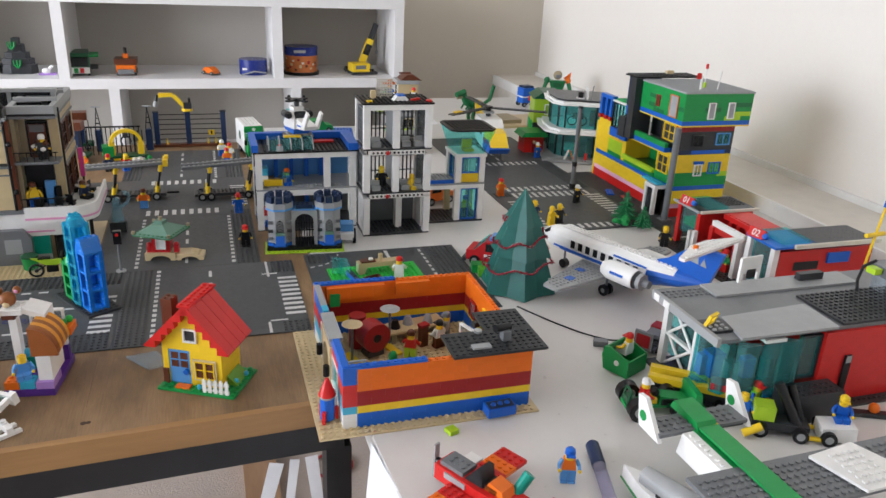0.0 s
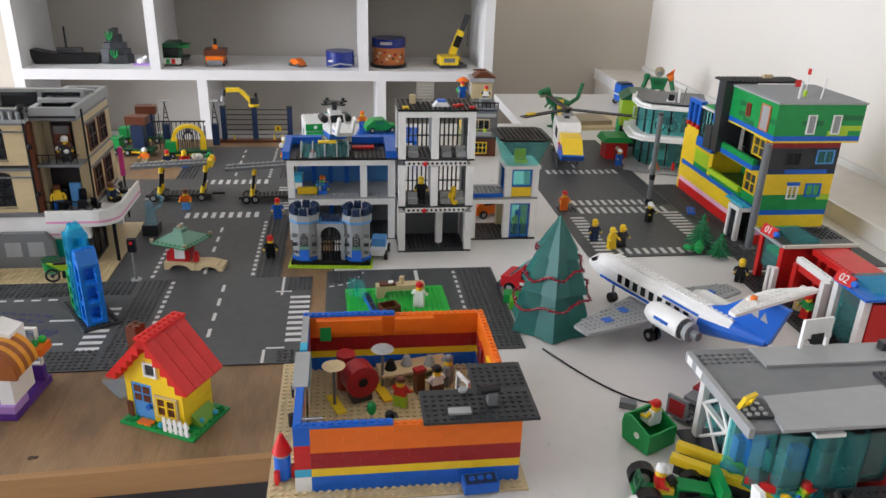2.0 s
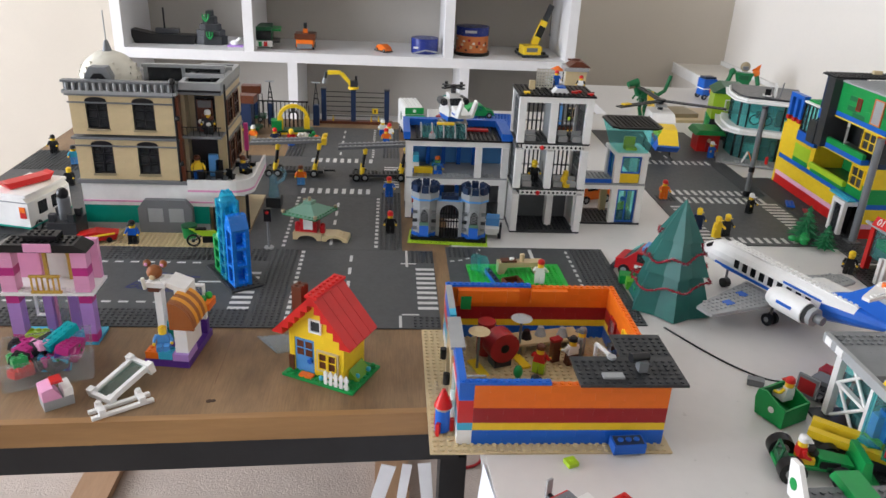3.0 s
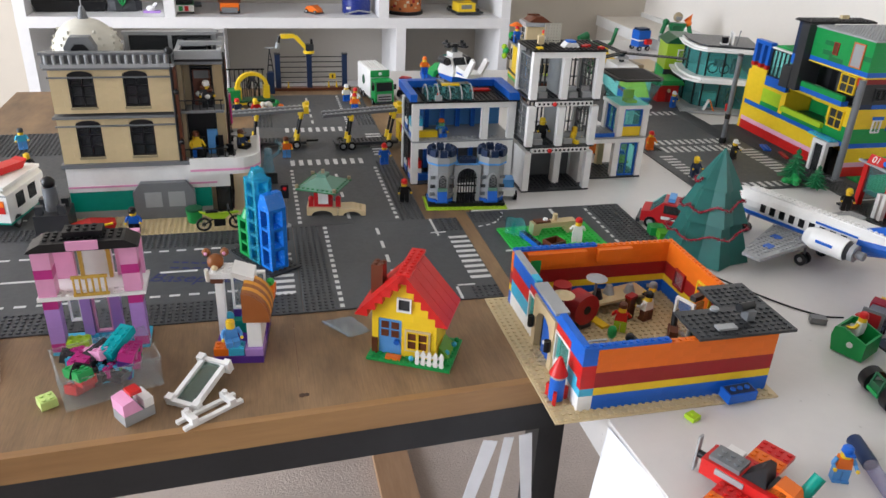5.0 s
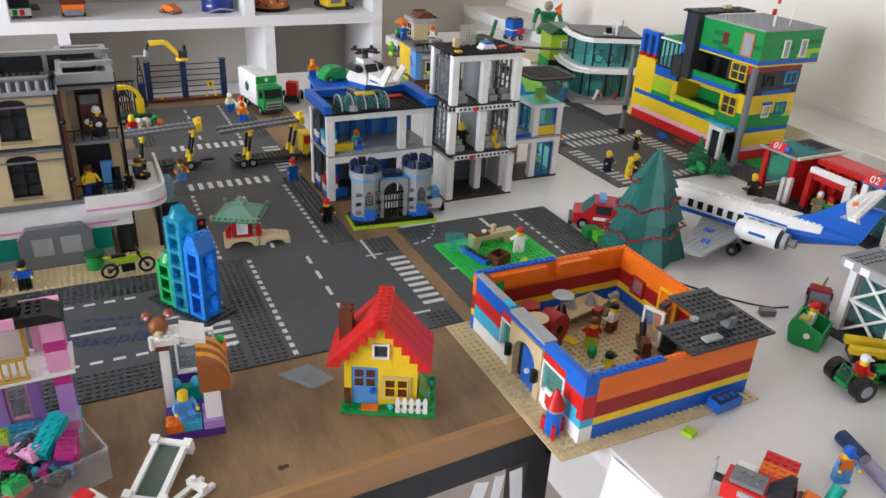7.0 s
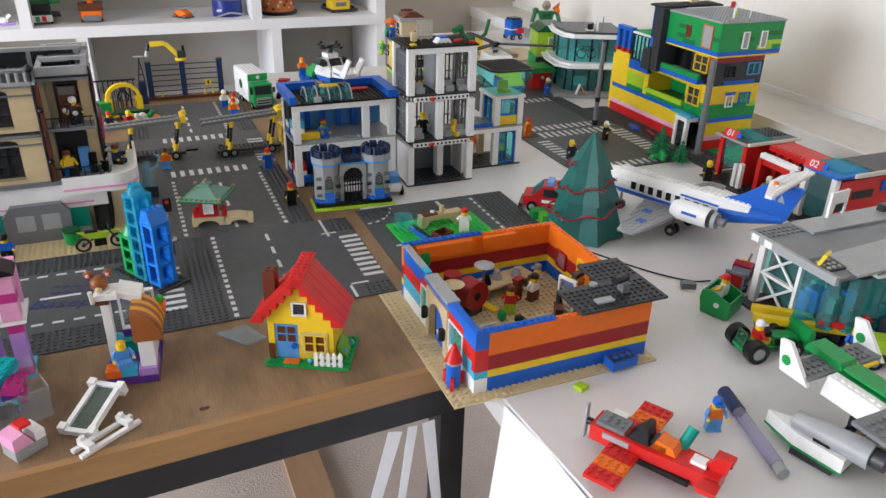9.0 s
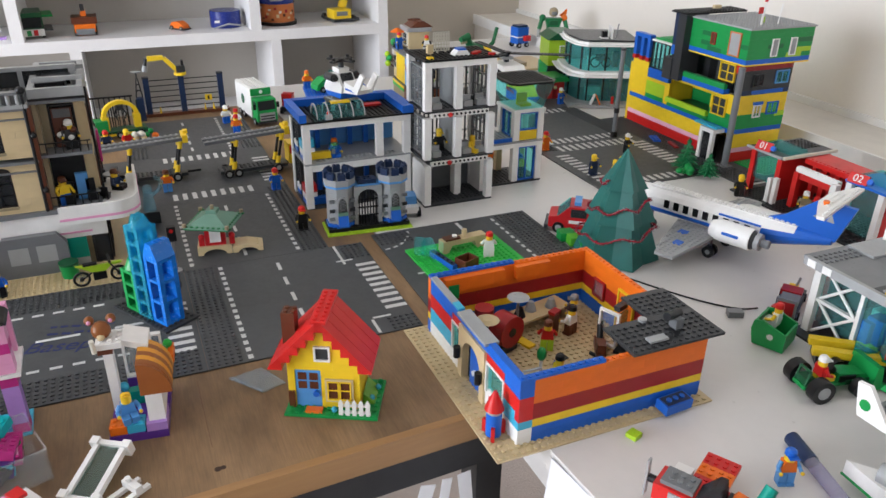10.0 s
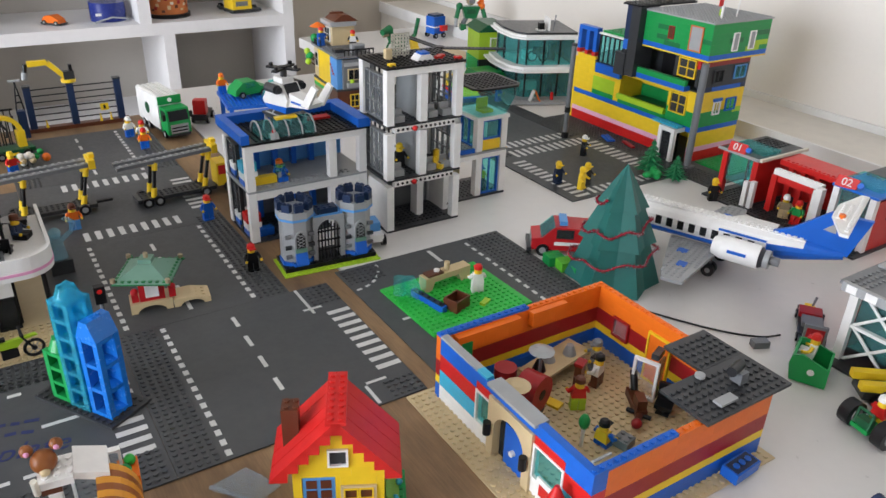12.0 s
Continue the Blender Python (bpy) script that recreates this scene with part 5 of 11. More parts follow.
# ---- towers on a small plate ----
def tower_block():
    t = thing("tower_block", pose(-0.16, 1.145, 0.002, 0, 0, -58), "clear cyan, blue and green toy towers on a grey plate", "toy building")
    part("baseplate", Shape().box(-0.052, -0.026, 0.0001, 0.058, 0.024, 0.0033, DGREY).studs(-0.052, -0.026, 13, 6, 0.0033, DGREY), t, "dark grey plate")

    def tower(name, cx, cy, w, h, m, fl, label, cap):
        o = part(name, Shape().box(cx - w - 0.003, cy - w - 0.003, 0.0035, cx + w + 0.003, cy + w + 0.003, 0.008, m), t, label)
        for a in (-1, 1):
            for b in (-1, 1):
                part("post", Shape().box(cx + a * w - 0.003, cy + b * w - 0.003, 0.0081, cx + a * w + 0.003, cy + b * w + 0.003, h, m), o)
        for k in range(1, fl + 1):
            z = 0.0035 + (h - 0.008) * k / fl
            part("floor", Shape().box(cx - w - 0.0026, cy - w - 0.0026, z, cx + w + 0.0026, cy + w + 0.0026, z + 0.0042, m), o)
        for k in range(fl):
            z = 0.008 + (h - 0.008) * k / fl
            part("wall_panel", Shape().box(cx - w, cy - w - 0.001, z, cx - w + 0.002, cy + w, z + (h - 0.008) / fl - 0.0045, m).box(cx - w + 0.0022, cy + w - 0.002, z, cx + w, cy + w, z + (h - 0.008) / fl - 0.0045, m), o)
        if cap == "slope":
            part("roof", Shape().prism([(cx - w - 0.003, h + 0.0002), (cx + w + 0.003, h + 0.0002), (cx + 0.005, h + 0.02), (cx - 0.005, h + 0.02)], cy - w - 0.003, cy + w + 0.003, "y", m).studs(cx - U / 2, cy - U, 1, 2, h + 0.02, m), o)
        else:
            part("roof", Shape().rod((cx, cy, h), (cx, cy, h + 0.012), w + 0.003, m, 10, w * 0.8).studs(cx - U, cy - U, 2, 2, h + 0.012, m), o)
    tower("glass_tower", 0.008, -0.006, 0.0105, 0.13, CYAN, 6, "clear cyan tower", "dome")
    tower("blue_tower", 0.036, -0.004, 0.0105, 0.095, TBLUE, 3, "blue tower with open windows", "slope")
    tower("green_tower", -0.02, -0.004, 0.0105, 0.062, GREEN, 3, "green tower", "dome")


tower_block()


# ---- pagoda ----
PGREEN = plastic("roof_green_plastic", (0.025, 0.22, 0.045), 0.2)
EGREEN = plastic("deep_green_plastic", (0.01, 0.2, 0.05))
PRED = plastic("dark_red_house_plastic", (0.5, 0.015, 0.02))


def pagoda():
    t = thing("pagoda", pose(-0.055, 1.305, 0.002, 0, 0, -8), "red toy tea house with a green pagoda roof and tan bridge", "toy building")
    for a, w, h, nm in ((-0.03, 0.05, 0.013, "base_arch"), (0.021, 0.045, 0.011, "bridge")):
        pts = [(a, 0), (a + 0.008, 0)] + [(a + w / 2 - (w / 2 - 0.008) * math.cos(radians(q)), (h - 0.004) * math.sin(radians(q))) for q in range(20, 170, 20)] + [(a + w - 0.008, 0), (a + w, 0), (a + w, h - (0.004 if nm == "bridge" else 0)), (a + w / 2, h + 0.001), (a, h)]
        part(nm, Shape().prism(pts, -0.018, 0.012, "y", TAN).studs(a, -0.016, int(w / U), 3, h - 0.0015, TAN), t, "tan arch")
    part("body", Shape().box(-0.018, -0.014, 0.014, 0.012, 0.012, 0.046, PRED), t)
    window_part(t, -0.011, -0.017, 0.02, 0.016, 0.02, "x", WHITE, WHITE, (2, 2), 0.003)
    for x in (-0.027, 0.017):
        part("side_post", Shape().box(x, -0.012, 0.013, x + 0.008, -0.004, 0.024, PRED).ball((x + 0.004, -0.008, 0.026), 0.005, PRED, 8), t)
    s = Shape()
    lo, hi = 0.034, 0.009
    vs = [(-lo, -lo, 0.048), (lo, -lo, 0.048), (lo, lo, 0.048), (-lo, lo, 0.048), (-hi, -hi, 0.062), (hi, -hi, 0.062), (hi, hi, 0.062), (-hi, hi, 0.062)]
    s._add(vs, [(0, 1, 5, 4), (1, 2, 6, 5), (2, 3, 7, 6), (3, 0, 4, 7), (4, 5, 6, 7), (3, 2, 1, 0)], PGREEN)
    r = part("roof", s, t, "green four-sided roof")
    r.matrix_local = pose(-0.003, 0, 0, 0, 0, -20)
    s = Shape().box(-lo, -lo, 0.0462, lo, lo, 0.0478, EGREEN)
    for i in range(9):
        for a, b in ((-lo + 0.004 + i * U, -lo + 0.004), (-lo + 0.004 + i * U, lo - 0.004), (-lo + 0.004, -lo + 0.004 + i * U), (lo - 0.004, -lo + 0.004 + i * U)):
            s.stud(a, b, 0.0492, EGREEN)
    part("lower_roof", s, r, "green studded eaves")
    for a in (-lo, lo):
        for b in (-lo, lo):
            part("corner_knob", Shape().rod((a * 0.95, b * 0.95, 0.05), (a * 0.95, b * 0.95, 0.055), 0.0032, DTAN, 8), r, "gold-brown knob")
    part("finial", Shape().box(-0.008, -0.008, 0.0622, 0.008, 0.008, 0.068, PGREEN).rod((0, 0, 0.068), (0, 0, 0.074), 0.003, DTAN, 8), r)


pagoda()


# ---- snack stall with a bear's head ----
def stall():
    t = thing("snack_stall", pose(-0.221, 0.891, 0, 0, 0, -7), "white toy snack stall with a striped awning and bear head", "toy building")
    part("base", Shape().box(0, 0, 0.0003, 0.056, 0.085, 0.0096, PURPLE).box(0.036, -0.0005, 0.0098, 0.056, 0.03, 0.0192, LAVENDER), t, "purple base")
    part("brick", Shape().box(0.001, 0.001, 0.0098, 0.017, 0.017, 0.0192, ORANGE).studs(0.001, 0.001, 2, 2, 0.0192, ORANGE), t, "orange brick")
    part("brick", Shape().box(0.0175, 0.001, 0.0098, 0.0345, 0.017, 0.0192, SKYB).studs(0.018, 0.001, 2, 2, 0.0192, SKYB), t, "azure brick")
    part("side_wall", Shape().box(0.039, 0.004, 0.0194, 0.055, 0.05, 0.052, WHITE), t)
    part("column", Shape().box(0.001, 0.044, 0.0098, 0.01, 0.056, 0.0868, WHITE), t)
    part("rear_wall", Shape().box(0.0145, 0.07, 0.0098, 0.055, 0.078, 0.03, PURPLE), t)
    window_part(t, 0.0145, 0.071, 0.0302, 0.04, 0.05, "x", WHITE, GLASS, (1, 1))
    part("counter_flowers", Shape().ball((0.012, 0.055, 0.03), 0.006, SKYB, 8).ball((0.032, 0.055, 0.03), 0.006, SKYB, 8).box(0.006, 0.05, 0.0098, 0.04, 0.06, 0.026, TEALP), t)
    part("beam", Shape().box(-0.001, 0.032, 0.087, 0.013, 0.056, 0.0935, BROWN), t, "brown beam")
    part("top_beam", Shape().box(-0.002, 0.03, 0.0937, 0.022, 0.058, 0.1, WHITE).studs(-0.001, 0.032, 3, 3, 0.1, WHITE).prism([(0.0222, 0.1), (0.046, 0.092), (0.046, 0.0525), (0.041, 0.0525), (0.036, 0.088), (0.0222, 0.0937)][::-1], 0.034, 0.066, "y", WHITE), t)
    AO, AB = plastic("awning_orange", (0.75, 0.33, 0.03)), plastic("awning_brown", (0.3, 0.09, 0.02))
    arc = [radians(90 * k / 8) for k in range(9)]
    ring = [(0.036 + 0.03 * math.sin(p), 0.056 + 0.034 * math.cos(p)) for p in arc] + [(0.036 + 0.026 * math.sin(p), 0.056 + 0.03 * math.cos(p)) for p in reversed(arc)]
    for j in range(6):
        part("awning_stripe", Shape().prism(ring, 0.004 + j * 0.0075, 0.0039 + (j + 1) * 0.0075, "y", AO if j % 2 else AB), t, "striped awning slat")
    part("awning_end", Shape().prism([(0.036, 0.054)] + [(0.036 + 0.03 * math.sin(radians(q)), 0.054 + 0.036 * math.cos(radians(q))) for q in range(0, 91, 15)], 0.0, 0.0038, "y", plastic("awning_brown", (0.3, 0.09, 0.02))), t, "brown awning end")
    BR = plastic("teddy_brown", (0.26, 0.085, 0.02))
    part("bear_head", Shape().ball((0.004, 0.046, 0.108), 0.0095, BR, 14).ball((-0.006, 0.05, 0.1175), 0.005, BR, 10).ball((0.014, 0.051, 0.1175), 0.005, BR, 10).ball((-0.006, 0.0464, 0.1175), 0.0024, PINK, 8).ball((0.014, 0.0474, 0.1175), 0.0024, PINK, 8).ball((0.004, 0.0385, 0.104), 0.004, TAN, 10), t, "brown bear head with round ears")
    part("horn", Shape().rod((-0.003, 0.03, 0.092), (-0.003, 0.026, 0.108), 0.0025, CREAM, 8), t, "cream drinking horn")
    part("flower_tub", Shape().box(0.05, 0.055, 0.052, 0.066, 0.08, 0.062, ORANGE).ball((0.056, 0.062, 0.066), 0.005, GREEN, 8).ball((0.06, 0.073, 0.066), 0.005, BGREEN, 8), t)
    minifigure(-0.2, 0.905, 0.0195, 10, MBLUE, MBLUE, None, "toy figure in blue seated in the snack stall", seated=True)


stall()


# ---- pink house, brick box ----
def pink_house():
    t = thing("pink_house", pose(-0.398, 0.938, 0.0, 0, 0, 1), "pink and lavender two-storey toy house with black roof", "toy building")
    part("base", Shape().box(0.0, -0.001, 0.0003, 0.104, 0.04, 0.0035, SKYB).studs(0.03, 0, 8, 4, 0.0035, SKYB), t, "pale blue studded base")
    t.scale.z = 1.17
    for x in (0.0, 0.088):
        for k in range(6):
            m = (MAGENTA, LAVENDER, LAVENDER, LAVENDER, LAVENDER, MAGENTA)[k]
            part("brick", Shape().box(x, 0.0, 0.0037 + k * BH, x + 0.0155, 0.0155, 0.0036 + (k + 1) * BH, m), t)
        for k in range(5):
            m = (PINK, PINK, MAGENTA, PINK, PINK)[k]
            part("brick", Shape().box(x - 0.002, -0.001, 0.0655 + k * BH, x + 0.0165, 0.0155, 0.0654 + (k + 1) * BH, m), t)
    for x in (0.03, 0.062):
        part("pillar", Shape().box(x, 0.03, 0.0037, x + 0.011, 0.041, 0.061, LAVENDER), t, "lavender pillar")
    window_part(t, 0.017, 0.034, 0.02, 0.0125, 0.04, "x", WHITE, GLASS, (1, 1))
    window_part(t, 0.042, 0.034, 0.004, 0.0195, 0.056, "x", PINK, GLASS, (1, 1), name="door")
    part("lime_seat", Shape().box(0.0158, -0.004, 0.0037, 0.04, 0.012, 0.0145, LIME).studs(0.0158, -0.004, 3, 2, 0.0145, LIME), t)
    part("floor_plate", Shape().box(-0.004, -0.003, 0.0617, 0.108, 0.05, 0.065, WHITE).studs(-0.002, -0.002, 13, 2, 0.065, WHITE), t)
    part("rear_wall", Shape().box(0.0, 0.042, 0.0652, 0.03, 0.05, 0.112, PINK).box(0.074, 0.042, 0.0652, 0.104, 0.05, 0.112, PINK).box(0.03, 0.042, 0.098, 0.074, 0.05, 0.112, PINK), t)
    part("rear_panel", Shape().box(0.034, 0.044, 0.0652, 0.07, 0.048, 0.096, WHITE), t)
    s = Shape()
    G = plastic("gold_plastic", (0.55, 0.35, 0.06), 0.25)
    for i in range(6):
        s.rod((0.036 + i * 0.0065, -0.003, 0.066), (0.036 + i * 0.0065, -0.003, 0.084), 0.0013, G, 6)
    s.box(0.034, -0.0045, 0.084, 0.071, -0.0015, 0.0865, G).box(0.034, -0.0045, 0.0653, 0.071, -0.0015, 0.068, G)
    part("railing", s, t, "gold railing")
    part("door_arch", Shape().prism([(0.036, 0.0655), (0.04, 0.0655), (0.04, 0.094)] + [(0.053 - 0.013 * math.cos(radians(q)), 0.094 + 0.01 * math.sin(radians(q))) for q in range(0, 181, 30)] + [(0.066, 0.0655), (0.07, 0.0655), (0.07, 0.1), (0.053, 0.111), (0.036, 0.1)], 0.036, 0.0402, "y", G), t, "gold arch")
    part("roof", Shape().prism([(-0.005, 0.1135), (0.108, 0.1135), (0.106, 0.116), (0.094, 0.122), (0.01, 0.122), (-0.003, 0.116)], -0.006, 0.026, "y", BLACK).studs(0.01, 0.0, 10, 3, 0.122, BLACK).box(0.032, 0.004, 0.1222, 0.072, 0.024, 0.129, BLACK).studs(0.034, 0.006, 4, 2, 0.129, BLACK), t, "black roof")
    part("sign", Shape().box(0.036, -0.0085, 0.115, 0.068, -0.0062, 0.124, PINK), t, "pale pink sign board")


pink_house()


def purple_kiosk():
    t = thing("purple_kiosk", pose(-0.545, 0.93, 0.0, 0, 0, 15), "small lavender and white toy kiosk at the table edge", "toy building")
    part("base", Shape().box(0, 0, 0.0003, 0.09, 0.06, 0.0035, WHITE).box(0.0, -0.06, 0.0003, 0.09, -0.0005, 0.003, TAN).studs(0.0, -0.058, 11, 7, 0.003, TAN), t)
    part("wall", Shape().box(0.0, 0.01, 0.0037, 0.085, 0.018, 0.03, PURPLE), t)
    part("wall", Shape().box(0.0, 0.01, 0.0302, 0.085, 0.018, 0.055, WHITE), t)
    window_part(t, 0.03, 0.006, 0.03, 0.04, 0.022, "x", PINK, SMOKE, (2, 1), 0.0038)
    part("roof", Shape().prism([(0.0, 0.0552), (0.05, 0.0552), (0.04, 0.067), (0.004, 0.067)], -0.004, 0.09, "x", LAVENDER), t, "lavender sloped roof")


purple_kiosk()


def brick_tub():
    t = thing("clear_plastic_tub", pose(-0.364, 0.828, 0.0, 0, 0, 20), "clear plastic tub lying open with loose bricks inside", "tub")
    w, d, h = 0.098, 0.07, 0.036
    s = Shape().box(0, 0, 0.0003, w, d, 0.0015, GLASS)
    for a in ((0, 0, 0.001, d), (w - 0.001, 0, w, d), (0.001, 0, w - 0.001, 0.001), (0.001, d - 0.001, w - 0.001, d)):
        s.box(a[0], a[1], 0.0015, a[2], a[3], h, GLASS)
    part("shell", s, t)
    part("rim", Shape().tube([(0, 0, h), (w, 0, h), (w, d, h), (0, d, h), (0, 0, h)], 0.0012, GLASS), t)
    rnd = random.Random(4)
    cols = [MAGENTA, MAGENTA, PINK, DGREY, PURPLE, RED, SKYB, MAGENTA, GREEN, BLACK]
    M = pose(-0.364, 0.828, 0.0, 0, 0, 20)
    for i in range(34):
        m = cols[i % len(cols)]
        nx = rnd.choice((2, 2, 3, 4))
        x, y = rnd.uniform(0.018, w - 0.018), rnd.uniform(0.014, d - 0.014)
        z = 0.0035 + 0.006 * (i // 7) + rnd.uniform(0, 0.002)
        s = Shape().box(-nx * U / 2, -U, 0, nx * U / 2, U, BH, m).studs(-nx * U / 2, -U, nx, 2, BH, m)
        o = solid("toy_brick", s, M @ pose(x, y, z, rnd.uniform(-18, 18), rnd.uniform(-18, 18), rnd.uniform(0, 180)), "loose plastic brick lying in the clear tub", "toy brick", "loose bricks in the tub")
    s = Shape().box(-0.022, -U, 0, 0.022, U, BH, plastic("turquoise_plastic", (0.0, 0.35, 0.38))).studs(-0.022, -U, 5, 2, BH, plastic("turquoise_plastic", (0.0, 0.35, 0.38)))
    solid("toy_brick", s, M @ pose(0.065, 0.045, 0.036, 0, -14, 42), "turquoise long plastic brick on top of the tub's heap", "toy brick", "loose bricks in the tub")


brick_tub()


def loose_frames():
    for nm, x, y, rz, tilt, label in (("white_window_frame", -0.232, 0.843, 58, 14, "white toy window frame with smoked pane lying on the table"),):
        t = thing(nm, pose(x, y, 0.003, 0, -tilt, rz), label, "toy window")
        s = Shape()
        for a, b, c, d in ((-0.033, -0.016, 0.033, -0.011), (-0.033, 0.011, 0.033, 0.016), (-0.033, -0.011, -0.028, 0.011), (0.028, -0.011, 0.033, 0.011)):
            s.box(a, b, 0.006, c, d, 0.013, WHITE)
        for a in (-0.033, 0.026):
            for b in (-0.02, 0.012):
                s.box(a, b, 0.001, a + 0.008, b + 0.008, 0.016, WHITE)
        part("frame", s, t)
        part("pane", Shape().box(-0.028, -0.011, 0.008, 0.028, 0.011, 0.0095, PANE), t, "grey-green pane")
    s = Shape()
    for b in (-0.01, 0.004):
        s.box(-0.034, b, 0.0, 0.034, b + 0.005, 0.004, WHITE)
    for a in (-0.026, 0.018):
        s.box(a, -0.011, 0.0041, a + 0.007, 0.01, 0.011, WHITE).rod((a + 0.003, 0.004, 0.011), (a + 0.003, 0.004, 0.015), 0.003, WHITE, 8)
    solid("white_ladder_frame", s, pose(-0.222, 0.803, 0.0003, 0, 0, 34), "white toy rail frame lying on the wooden table", "toy part")
    s = Shape().box(-0.016, -0.012, 0, 0.016, 0.012, 0.012, LGREY).prism([(-0.016, 0.0122), (0.004, 0.0122), (-0.004, 0.028), (-0.016, 0.026)], -0.012, 0.012, "y", PINK).box(0.006, -0.012, 0.0122, 0.016, 0.012, 0.022, WHITE).box(-0.004, -0.006, 0.0285, 0.008, 0.008, 0.032, RED)
    solid("brick_assembly", s, pose(-0.296, 0.812, 0.0003, 0, 0, 35), "pink, grey and white bricks stuck together", "toy brick")
    s = Shape().box(-U, -U, 0, U, U, BH, plastic("yellowish_green_plastic", (0.6, 0.75, 0.25))).studs(-U, -U, 2, 2, BH, plastic("yellowish_green_plastic", (0.6, 0.75, 0.25)))
    solid("toy_brick", s, pose(-0.385, 0.845, 0.0003, 0, 0, 30), "pale lime brick lying on the wooden table", "toy brick", "loose bricks on the tables")
    s = Shape().box(-U, -U, 0, U, U, BH * 0.7, LIME).studs(-U / 2, -U / 2, 1, 1, BH * 0.7, LIME)
    solid("toy_brick", s, pose(0.277, 0.702, 0.0003, 0, 0, 20).copy() @ Matrix.Scale(0.75, 4), "lime brick lying on the white table", "toy brick", "loose bricks on the tables")
    # solid brick; the dark blue sheet on top is the hollow's shade
    s = Shape().box(-0.018, -0.009, 0, 0.018, 0.009, 0.012, BLUE).box(-0.016, -0.007, 0.0121, 0.016, 0.007, 0.0125, DBLUE)
    for i in range(3):
        s.rod((-0.009 + i * 0.009, 0, 0.0126), (-0.009 + i * 0.009, 0, 0.014), 0.0032, BLUE, 10)
    solid("toy_brick", s, pose(0.343, 0.722, 0.0045, 4, 0, 4), "blue hollow brick lying upside down on the tan plate", "toy brick", "loose bricks on the tables")
    s = Shape().prism([(-0.025, -0.018), (0.02, -0.022), (0.028, 0.01), (-0.01, 0.02)], 0.0003, 0.0022, "z", clear("clear_blue_plastic", (0.84, 0.9, 0.95), gloss=0.08)).box(-0.024, -0.0235, 0.0023, 0.02, -0.0195, 0.0045, clear("clear_blue_plastic", (0.84, 0.9, 0.95), gloss=0.08))
    solid("clear_canopy_piece", s, pose(-0.062, 0.948, 0, 0, 0, -52) @ Matrix.Diagonal((1.1, 0.85, 1, 1)), "clear bluish flat plastic piece on the wooden table", "toy part")


loose_frames()


